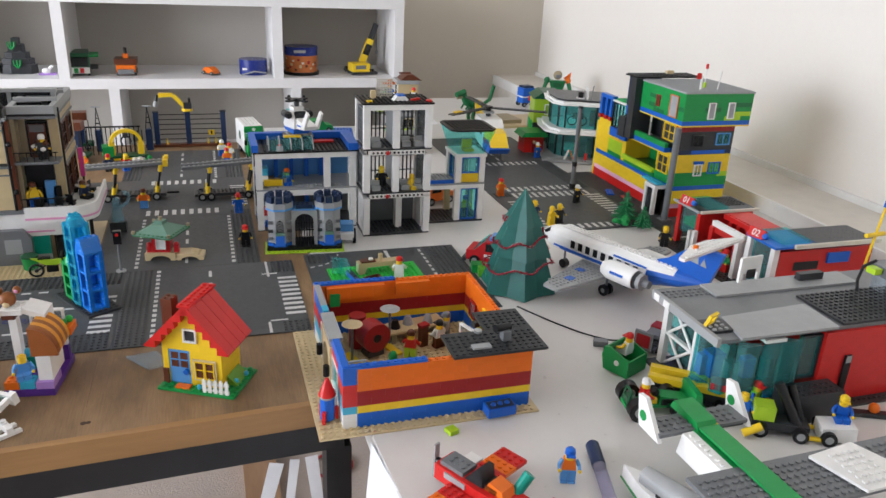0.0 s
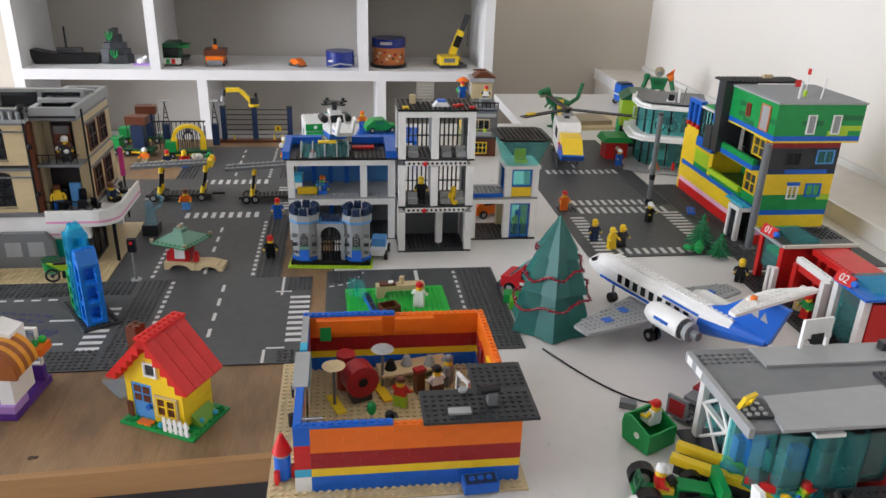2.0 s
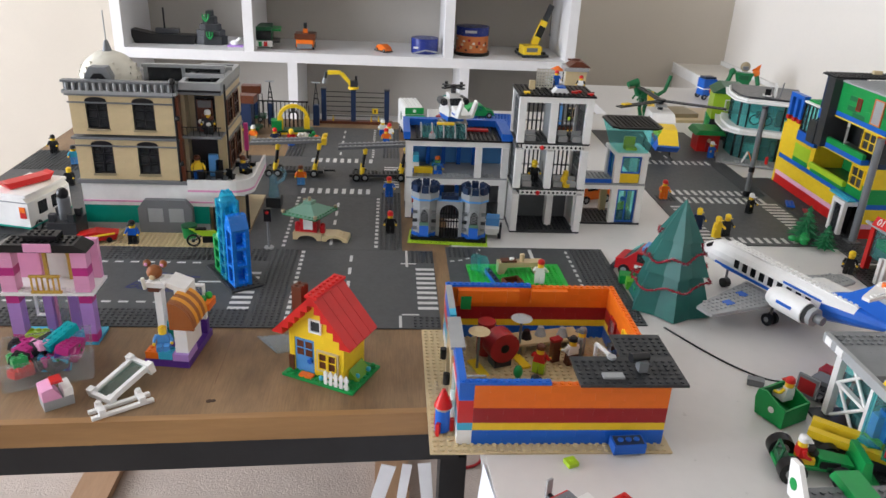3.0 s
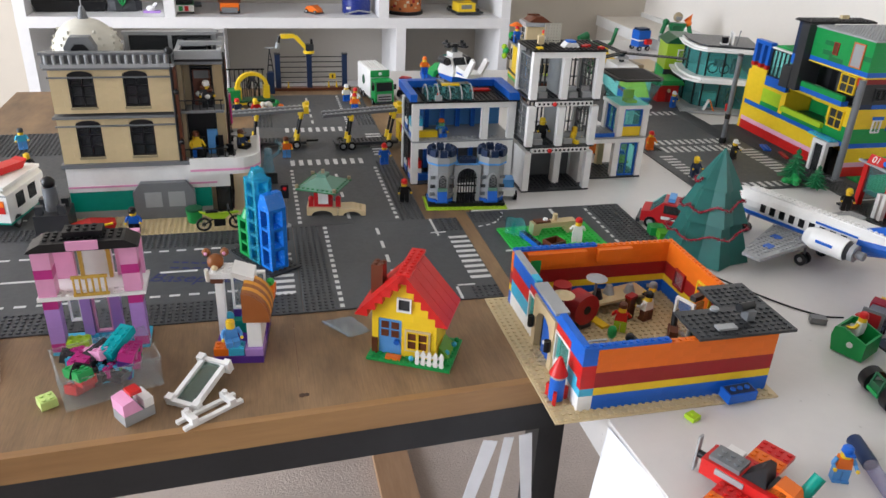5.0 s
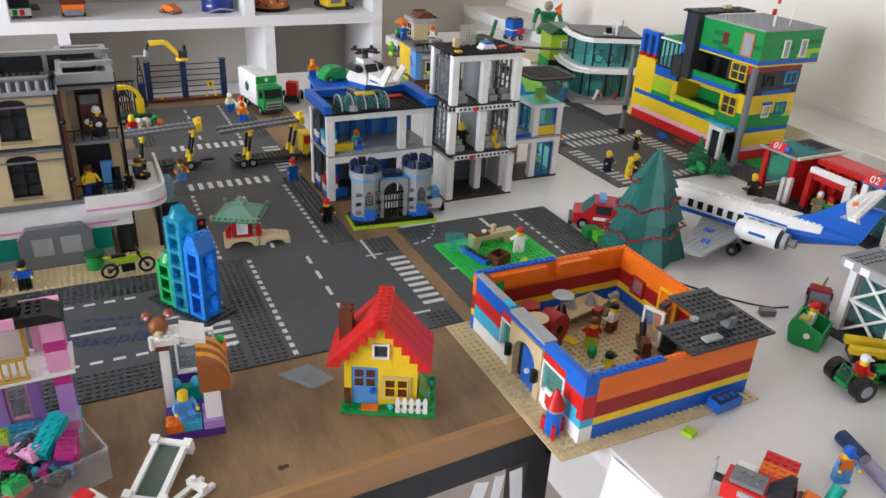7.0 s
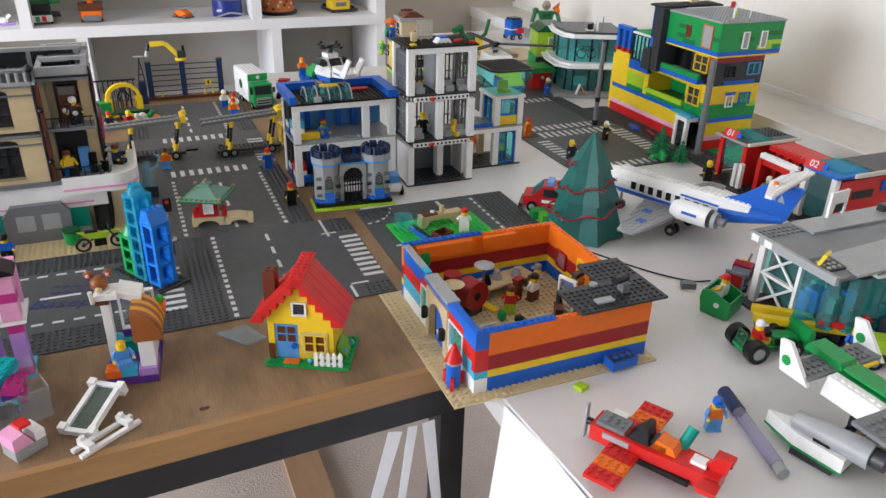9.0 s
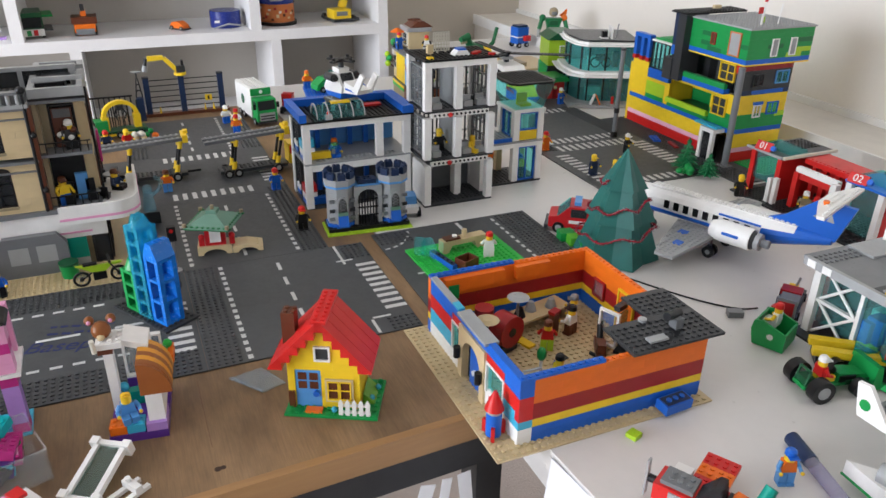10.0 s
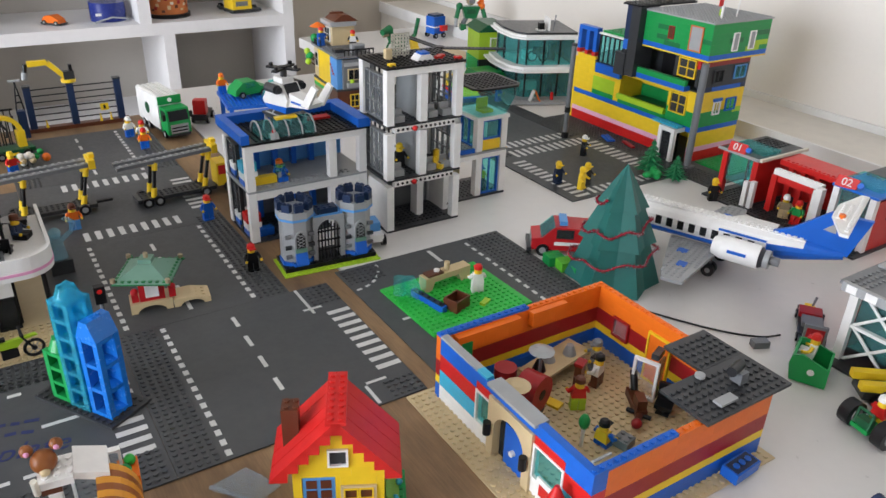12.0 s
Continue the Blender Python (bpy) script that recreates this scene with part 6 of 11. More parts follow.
# ---- airliner ----
def airliner():
    t = thing("toy_airliner", pose(0.665, 1.03, 0, 0, 0, 22), "white and blue toy passenger plane with grey wings", "toy plane")
    s = Shape()
    n = 16
    prof = [(-0.168, 0.006, 0.07), (-0.12, 0.015, 0.064), (-0.075, 0.022, 0.058), (0.11, 0.022, 0.055), (0.135, 0.02, 0.054), (0.155, 0.013, 0.051), (0.168, 0.005, 0.048)]
    rings = []
    for y, r, zc in prof:
        rings.append([(r * math.cos(2 * math.pi * i / n), y, zc + r * math.sin(2 * math.pi * i / n)) for i in range(n)])
    for k in range(len(rings) - 1):
        for i in range(n):
            a = 2 * math.pi * (i + 0.5) / n
            low = math.sin(a) < -0.2
            m = BLUE if (k < 1 or (k < 2 and math.sin(a) < 0.5)) else (BLUE if low and k < 2 else WHITE)
            if k == 2 and math.sin(a) < -0.35:
                m = BLUE
            s._add([rings[k][i], rings[k][(i + 1) % n], rings[k + 1][(i + 1) % n], rings[k + 1][i]], [(0, 1, 2, 3)], m, True)
    s._add(rings[-1], [tuple(range(n))], WHITE)
    s._add(rings[0], [tuple(range(n))[::-1]], BLUE)
    body = part("fuselage", s, t)
    part("roof_ridge", Shape().box(-U, -0.12, 0.0765, U, 0.115, 0.0792, WHITE).studs(-U, -0.118, 2, 28, 0.0792, WHITE), body, "white studded ridge")
    for k in range(9):
        y = -0.06 + k * 0.0165
        for sx in (-1, 1):
            part("cabin_window", Shape().box(sx * 0.0208 - 0.0012, y, 0.052, sx * 0.0208 + 0.0018 * sx, y + 0.009, 0.065, BLACK), body)
    for sx in (-1, 1):
        part("cockpit_window", Shape().at(sx * 0.013, 0.142, 0.064, -30, 0, sx * -18).box(-0.006, -0.004, -0.002, 0.006, 0.005, 0.003, BLACK), body)
        part("blue_stripe", Shape().box(sx * 0.0212 - 0.0008, -0.075, 0.0445, sx * 0.0212 + 0.0008, 0.12, 0.0475, BLUE), body, "blue stripe")
        part("blue_stripe", Shape().box(sx * 0.021 - 0.0008, -0.075, 0.0672, sx * 0.021 + 0.0008, -0.01, 0.07, BLUE), body, "blue stripe")
        w = [(sx * 0.016, 0.056), (sx * 0.016, -0.018), (sx * 0.148, -0.008), (sx * 0.15, 0.0), (sx * 0.15, 0.02), (sx * 0.12, 0.03)]
        o = part("wing", Shape().prism(w if sx < 0 else w[::-1], 0.034, 0.0385, "z", LGREY), t, "light grey studded wing")
        st = Shape()
        for i in range(15):
            for j in range(9):
                x, y = 0.024 + i * U, 0.05 - j * U
                if y < 0.053 - (x - 0.016) * 0.24 and y > -0.014 + (x - 0.016) * 0.075:
                    st.stud(sx * x, y, 0.0385, LGREY)
        part("stud_field", st, o)
        part("wing_tile", Shape().box(sx * 0.06 - 0.006, 0.016, 0.0387, sx * 0.06 + 0.006, 0.03, 0.0405, BLUE), o, "blue tile")
        part("wing_tile", Shape().box(sx * 0.1 - 0.007, 0.004, 0.0387, sx * 0.1 + 0.007, 0.016, 0.0405, BLUE), o, "blue tile")
        e = part("engine", Shape().rod((sx * 0.043, -0.075, 0.054), (sx * 0.043, -0.024, 0.054), 0.0165, WHITE, 16).rod((sx * 0.043, -0.024, 0.054), (sx * 0.043, -0.012, 0.054), 0.0165, WHITE, 16, 0.012).rod((sx * 0.043, -0.081, 0.054), (sx * 0.043, -0.0752, 0.054), 0.012, DGREY, 14, 0.015).rod((sx * 0.043, -0.088, 0.054), (sx * 0.043, -0.081, 0.054), 0.0135, LGREY, 8).rod((sx * 0.043, -0.1, 0.054), (sx * 0.043, -0.088, 0.054), 0.0065, GREY, 10), t, "white engine with grey nozzle")
        part("engine_stripe", Shape().box(sx * 0.0585, -0.06, 0.055, sx * 0.0602, -0.035, 0.059, BLUE), e)
        part("engine_strut", Shape().box(min(sx * 0.018, sx * 0.03), -0.07, 0.052, max(sx * 0.018, sx * 0.03), -0.03, 0.06, BLUE), e)
        part("gear_leg", Shape().rod((sx * 0.03, -0.01, 0.01), (sx * 0.03, -0.01, 0.034), 0.002, GREY), t)
        for q in (-1, 1):
            wh = part("wheel", Shape().rod((sx * 0.03 + q * 0.003, -0.01, 0.0095), (sx * 0.03 + q * 0.008, -0.01, 0.0095), 0.0095, BLACK, 14), t)
            part("rim", Shape().rod((sx * 0.03 + q * 0.008, -0.01, 0.0095), (sx * 0.03 + q * 0.0084, -0.01, 0.0095), 0.004, LGREY, 10), wh)
    part("gear_leg", Shape().rod((0, 0.11, 0.008), (0, 0.11, 0.034), 0.002, GREY), t)
    part("wheel", Shape().rod((-0.005, 0.11, 0.008), (0.005, 0.11, 0.008), 0.008, BLACK, 14), t)
    fin = [(-0.172, 0.07), (-0.07, 0.0765), (-0.098, 0.09), (-0.14, 0.125), (-0.19, 0.125)]
    f = part("tail_fin", Shape().prism(fin, -0.004, 0.004, "x", BLUE), t, "blue tail fin with white emblem")
    part("emblem", Shape().prism([(-0.152, 0.098), (-0.136, 0.1), (-0.15, 0.113)], -0.0046, -0.0041, "x", LGREY).prism([(-0.166, 0.097), (-0.155, 0.098), (-0.16, 0.11)], -0.0046, -0.0041, "x", LGREY).prism([(-0.152, 0.098), (-0.136, 0.1), (-0.15, 0.113)], 0.0041, 0.0046, "x", LGREY), f)
    tp = [(-0.076, -0.172), (0.076, -0.172), (0.076, -0.162), (0.02, -0.143), (-0.02, -0.143), (-0.076, -0.162)]
    o = part("tailplane", Shape().prism(tp, 0.1252, 0.1295, "z", WHITE).studs(-0.07, -0.1715, 17, 1, 0.1295, WHITE).studs(-0.033, -0.163, 8, 2, 0.1295, WHITE), t, "white studded tailplane")
    part("tail_lamp", Shape().rod((-0.025, -0.155, 0.1296), (-0.025, -0.155, 0.1345), 0.004, ORANGE), o, "orange lamp")


airliner()


# ---- card christmas tree ----
def card_tree():
    t = thing("card_christmas_tree", pose(0.508, 1.068, 0, 0, 0, 18), "green folded card christmas tree with red tinsel", "tree decoration")
    tiers = [(0.002, 0.066, 0.04, 0.075), (0.064, 0.053, 0.025, 0.125), (0.114, 0.036, 0.0005, 0.172)]
    n = 6
    for z0, r0, r1, z1 in tiers:
        lo, hi = [], []
        for i in range(2 * n):
            a = math.pi * i / n
            k = 1 if i % 2 == 0 else 0.78
            lo.append((r0 * k * math.cos(a), r0 * k * math.sin(a), z0))
            hi.append((r1 * k * math.cos(a), r1 * k * math.sin(a), z1))
        s = Shape()
        m = 2 * n
        s._add(lo + hi, [(i, (i + 1) % m, m + (i + 1) % m, m + i) for i in range(m)], CARD)
        part("tier", s, t)
    pts, rnd = [], random.Random(2)
    for i in range(120):
        f = i / 119
        a = f * 2 * math.pi * 2.3 + 1.0
        z = 0.028 + 0.095 * f
        r = (0.066 - 0.034 * f) * (0.93 + 0.07 * math.cos(6 * a))
        pts.append((r * math.cos(a), r * math.sin(a), z - 0.004 * math.sin(6 * a)))
    s = Shape().tube(pts, 0.0013, TINSEL, 6)
    for p, p2 in zip(pts, pts[1:]):
        for _ in range(14):
            a = Vector(p).lerp(Vector(p2), rnd.random())
            q = Vector((rnd.gauss(0, 1), rnd.gauss(0, 1), rnd.gauss(0, 1))).normalized() * rnd.uniform(0.0026, 0.0042)
            s.rod(a, tuple(a + q), 0.00035, TINSEL if rnd.random() < 0.8 else LGREY, 3)
    part("tinsel", s, t, "red tinsel garland")


card_tree()


# ---- orange building, fittings ----
def orange_fittings():
    t = bpy.data.objects["orange_building"]
    x0, y0 = 0.156, 0.733
    # west front: window, arched doorway, window
    window_part(t, x0 - 0.001, y0 + 4 * U, 2 * BH, 5 * U, 4 * BH, "y", WHITE, TEAL, (1, 1), 0.007)
    for k in range(2):
        course(t, WHITE, x0, y0 + 4 * U, k * BH, 5, "y", shift=2 * k)
    course(t, RED, x0, y0 + 4 * U, 6 * BH, 5, "y")
    ya, yb = y0 + 9 * U, y0 + 17 * U
    ym = (ya + yb) / 2
    pts = [(ya, 0), (ya + 0.010, 0)] + [(ym - (yb - ya - 0.02) / 2 * math.cos(radians(q)), 0.034 + 0.022 * math.sin(radians(q))) for q in range(0, 181, 15)] + [(yb - 0.010, 0), (yb, 0), (yb, 7 * BH), (ya, 7 * BH)]
    part("arch", Shape().prism(pts, x0 - 0.003, x0 + 0.0085, "x", TAN), t, "tan doorway arch")
    part("arch_top", Shape().box(x0 - 0.004, ya - 0.003, 8 * BH, x0 + 0.0125, yb + 0.003, 8 * BH + 0.0035, LGREY), t, "light grey tiles over the arch")
    d = part("door", Shape().box(x0 + 0.002, ya + 0.0105, 0.0003, x0 + 0.005, yb - 0.022, 0.048, BLUE), t, "blue door")
    part("door_handle", Shape().rod((x0 - 0.002, ym - 0.004, 0.022), (x0 + 0.002, ym - 0.004, 0.022), 0.003, WHITE), d)
    part("doorway", Shape().box(x0 + 0.0055, ya + 0.0105, 0.0003, x0 + 0.0075, yb - 0.0105, 0.054, SMOKE), t, "smoked glass door leaf")
    for y in (ya + 0.001, yb - 0.009):
        part("lamp", Shape().rod((x0 - 0.007, y + 0.004, 0.026), (x0 - 0.007, y + 0.004, 0.04), 0.004, BLACK), t, "black wall lamp")
    window_part(t, x0 - 0.001, y0 + 17 * U, 2 * BH, 3 * U, 4 * BH, "y", WHITE, TEAL, (1, 1), 0.007)
    course(t, WHITE, x0, y0 + 17 * U, 0, 3, "y")
    course(t, WHITE, x0, y0 + 17 * U, BH, 3, "y")
    course(t, RED, x0, y0 + 17 * U, 6 * BH, 3, "y")
    part("poster_panel", Shape().box(x0 - 0.0035, y0 + 5 * U, 0.004, x0 - 0.0012, y0 + 7.5 * U, 0.03, WHITE).box(x0 - 0.0042, y0 + 5.4 * U, 0.012, x0 - 0.0036, y0 + 7 * U, 0.024, RED), t, "white panel with red mark")
    # inside ledges on the orange walls
    for a, b in ((2, 12), (14, 20)):
        course(t, ORANGE, x0 + a * U, y0 + 27 * U, 6 * BH, b - a, "x", h=1.85 * BH)
    part("green_block", Shape().box(x0 + 2.5 * U, y0 + 26.9 * U, 5 * BH, x0 + 4.2 * U, y0 + 27.2 * U, 7 * BH, GREEN), t)
    window_part(t, x0 + 26.6 * U, y0 + 21.5 * U, 2.8 * BH, 3 * U, 2.6 * BH, "y", DRED, GLASS, (1, 1), 0.0035)
    window_part(t, x0 + 26.6 * U, y0 + 14 * U, 0.0005, 4 * U, 6.4 * BH, "y", YELLOW, ORANGE, (1, 1), 0.0035, "door")
    # corner roof plate
    zr = 8 * BH + 0.0018
    r = part("roof_plate", Shape().box(0.284, 0.727, zr, 0.402, 0.784, zr + 0.0032, DGREY).studs(0.285, 0.728, 14, 6, zr + 0.0032, DGREY), t, "dark grey studded corner roof")
    part("roof_plate", Shape().box(0.342, 0.7843, zr, 0.402, 0.833, zr + 0.0032, DGREY).studs(0.344, 0.786, 7, 5, zr + 0.0032, DGREY), t, "dark grey studded corner roof")
    part("grille_tile", Shape().box(0.31, 0.735, 8 * BH + 0.007, 0.333, 0.745, 8 * BH + 0.0095, LGREY), r, "light grey grille tile")
    part("searchlight", Shape().box(0.352, 0.748, 8 * BH + 0.0069, 0.362, 0.76, 8 * BH + 0.019, GREY).rod((0.343, 0.754, 8 * BH + 0.022), (0.364, 0.76, 8 * BH + 0.02), 0.005, BLACK), r, "black and grey searchlight")
    part("round_tile", Shape().rod((0.33, 0.777, 8 * BH + 0.0069), (0.33, 0.777, 8 * BH + 0.01), 0.005, LGREY), r)
    sc = Shape().at(0.343, 0.85, 0.0, 0, 0, 22).box(-0.002, -0.014, 0.0048, 0.002, -0.011, 0.053, WHITE).box(-0.002, 0.011, 0.0048, 0.002, 0.014, 0.053, WHITE).box(-0.002, -0.011, 0.05, 0.002, 0.011, 0.053, WHITE).box(-0.002, -0.011, 0.0048, 0.002, 0.011, 0.008, WHITE).box(-0.0006, -0.011, 0.008, 0.0006, 0.011, 0.05, GLASS)
    sc.box(0.0025, -0.0135, 0.0048, 0.018, -0.0105, 0.053, PANE).box(0.004, -0.01, 0.0532, 0.022, -0.002, 0.06, DGREY)
    part("white_screen", sc, t, "white framed door with a clear grey side panel")
    part("bar_rail", Shape().rod((0.165, 0.745, 8 * BH + 0.004), (0.185, 0.745, 8 * BH + 0.004), 0.0014, LGREY), t)


orange_fittings()


def drum_kit():
    t = thing("toy_drum_kit", pose(0.224, 0.892, 0.0025, 0, 0, 20), "red toy drum kit with white cymbals in the clubhouse", "toy drums")
    part("bass_drum", Shape().rod((0, -0.012, 0.031), (0, 0.012, 0.031), 0.0205, DRED, 18).rod((0, -0.0125, 0.031), (0, -0.0121, 0.031), 0.006, BLACK, 12).box(-0.012, -0.01, 0.003, 0.012, 0.01, 0.012, DGREY), t)
    part("drum", Shape().rod((-0.006, 0.03, 0.003), (-0.006, 0.03, 0.05), 0.012, DRED, 14), t)
    for x, y, m in ((-0.032, 0.0, TAN), (0.035, 0.012, LGREY)):
        part("cymbal", Shape().rod((x, y, 0.056), (x, y, 0.0585), 0.014, m, 16, 0.006).rod((x, y, 0), (x, y, 0.056), 0.0018, GREY, 8), t, "round cymbal on a stand")
    for x in (-0.03, 0.03):
        part("leg_frame", Shape().box(x - 0.006, -0.02, 0.0, x + 0.006, 0.02, 0.003, YELLOW), t)


def clubhouse_things():
    t = thing("toy_table", pose(0.293, 0.935, 0.0025, 0, 0, 12), "tan toy table with cups in the clubhouse", "toy table")
    part("tabletop", Shape().box(-0.045, -0.016, 0.016, 0.045, 0.016, 0.0192, TAN), t)
    for x in (-0.04, 0.034):
        part("leg", Shape().box(x, -0.012, 0, x + 0.006, 0.012, 0.016, DTAN), t)
    for x, y, m in ((-0.03, 0.0, BLACK), (-0.008, 0.004, LGREY), (0.02, -0.004, LGREY)):
        s = Shape().rod((0, 0, 0), (0, 0, 0.012), 0.008, m, 12, 0.004)
        solid("toy_pot", s, pose(0.293, 0.935, 0.0218, 0, 0, 12) @ pose(x, y, 0), "small round toy pot on the tan table", "toy pot", "toy pots")
    minifigure(0.272, 0.873, 0.0045, 150, LIME, RED, BROWN, "toy figure with red body and green legs", RED)
    minifigure(0.318, 0.893, 0.0045, 200, BROWN, WHITE, BLACK, "toy pirate with white shirt and black hat", WHITE)
    minifigure(0.335, 0.915, 0.0045, 240, GREY, LGREY, GREY, "grey toy knight beside the table", GREY)
    minifigure(0.256, 0.818, 0.004, 100, BLUE, YELLOW, BLACK, "toy figure lying in blue on the clubhouse floor", BLUE, seated=True)
    s = Shape().box(-0.022, -0.006, 0, 0.02, 0.006, 0.009, BROWN).box(-0.02, -0.005, 0.0092, -0.004, 0.005, 0.02, BROWN).rod((0.01, 0, 0.012), (0.022, 0, 0.03), 0.004, BLACK)
    solid("brown_bench", s, pose(0.33, 0.845, 0.0045, 0, 0, 60), "dark brown toy bench with a backrest", "toy bench")
    s = Shape().rod((0, 0, 0), (0, 0, 0.028), 0.002, WHITE, 8).ball((0, 0, 0.031), 0.006, GREEN, 8, 1.5)
    solid("toy_plant", s, pose(0.236, 0.826, 0.0045), "green toy plant on a white stem", "toy plant")
    s = Shape().box(-0.009, -0.009, 0.008, 0.009, 0.009, 0.012, BLACK).box(-0.009, 0.006, 0.0122, 0.009, 0.009, 0.032, BLACK).rod((0, 0, 0.001), (0, 0, 0.008), 0.003, DGREY, 8).box(-0.007, -0.007, 0, 0.007, 0.007, 0.001, DGREY)
    solid("black_chair", s, pose(0.347, 0.822, 0.0045, 0, 0, -60), "black toy swivel chair on the clubhouse floor", "toy chair")
    s = Shape().rod((-0.014, 0, 0.004), (0.014, 0, 0.004), 0.004, BROWN, 8).ball((-0.018, 0, 0.006), 0.006, DRED, 8).rod((0.0, -0.012, 0.0025), (0.006, 0.014, 0.0025), 0.0025, BLACK, 6)
    solid("toy_guitar", s, pose(0.318, 0.828, 0.0045, 0, 0, 35), "brown toy guitar lying on the clubhouse floor", "toy guitar")
    s = Shape().box(-0.008, -0.008, 0, 0.008, 0.008, 0.0096, GREY).studs(-0.008, -0.008, 2, 2, 0.0096, GREY)
    solid("grey_brick", s, pose(0.274, 0.806, 0.0045, 0, 0, 15), "loose grey brick on the clubhouse floor", "toy brick")
    s = Shape().box(-0.006, -0.004, 0, 0.006, 0.004, 0.03, BROWN).box(-0.007, -0.005, 0.0302, 0.007, 0.005, 0.034, DRED)
    solid("brown_stool", s, pose(0.297, 0.9, 0.0045, 0, 0, 25), "brown toy stool by the tan table", "toy stool")
    s = Shape().box(-0.012, -0.005, 0, 0.012, 0.005, 0.008, DBLUE).box(-0.05, 0.004, 0, 0.05, 0.008, 0.012, BLUE)
    solid("blue_bench", s, pose(0.31, 0.958, 0.0045, 0, 0, 0), "low blue bench along the clubhouse wall", "toy bench")
    s = Shape().rod((0, 0, 0.002), (0, 0, 0.03), 0.0085, BLUE, 12).rod((0, 0, 0.03), (0, 0, 0.034), 0.0085, LGREY, 12).rod((0, 0, 0.034), (0, 0, 0.055), 0.0105, RED, 12, 0.002)
    for a in (0, 120, 240):
        s.at(0, 0, 0, 0, 0, a).box(0.006, -0.002, 0, 0.013, 0.002, 0.016, RED)
    solid("toy_rocket", s, pose(0.142, 0.758, 0.002), "small blue rocket with a red cone on the tan plate", "toy rocket")


drum_kit()
clubhouse_things()


# ---- writing and pen strokes ----
def pen_marks(x, y, rz, w, h, m, name, label, seed):
    """Unreadable pen writing as plain bars."""
    rnd = random.Random(seed)
    s = Shape()
    for row in range(2):
        a = 0.0
        while a < w:
            k = rnd.uniform(0.006, 0.014)
            s.at(a, -row * h * 0.55, 0, 0, 0, rnd.uniform(-10, 10)).box(0, 0, 0.00005, k, h * 0.16, 0.0002, m)
            a += k + 0.004
    s.m = Matrix()
    return solid(name, s, pose(x, y, 0.0022, 0, 0, rz), label, "pen marks")


def pen_text(body, x, y, rz, size, m, name, label):
    cu = bpy.data.curves.new(name, "FONT")
    cu.body, cu.size, cu.extrude, cu.shear = body, size, 0.0001, 0.3
    cu.materials.append(m)
    tx = new(name, cu)
    me = bpy.data.meshes.new_from_object(tx.evaluated_get(bpy.context.evaluated_depsgraph_get()))
    bpy.data.objects.remove(tx)
    ob = new(name, me)
    ob.matrix_world = pose(x, y, 0.0022, 0, 0, rz)
    return tagged(ob, label, "pen marks")


INK = plastic("blue_pen_ink", (0.02, 0.03, 0.12), 0.4)
pen_text("Baseplate", -0.315, 1.1, -10, 0.033, INK, "pen_lettering", "faded blue handwritten pen word on the road baseplate")
pen_marks(-0.285, 1.15, -12, 0.075, 0.03, INK, "pen_writing", "faded blue pen writing on the road baseplate", 3)


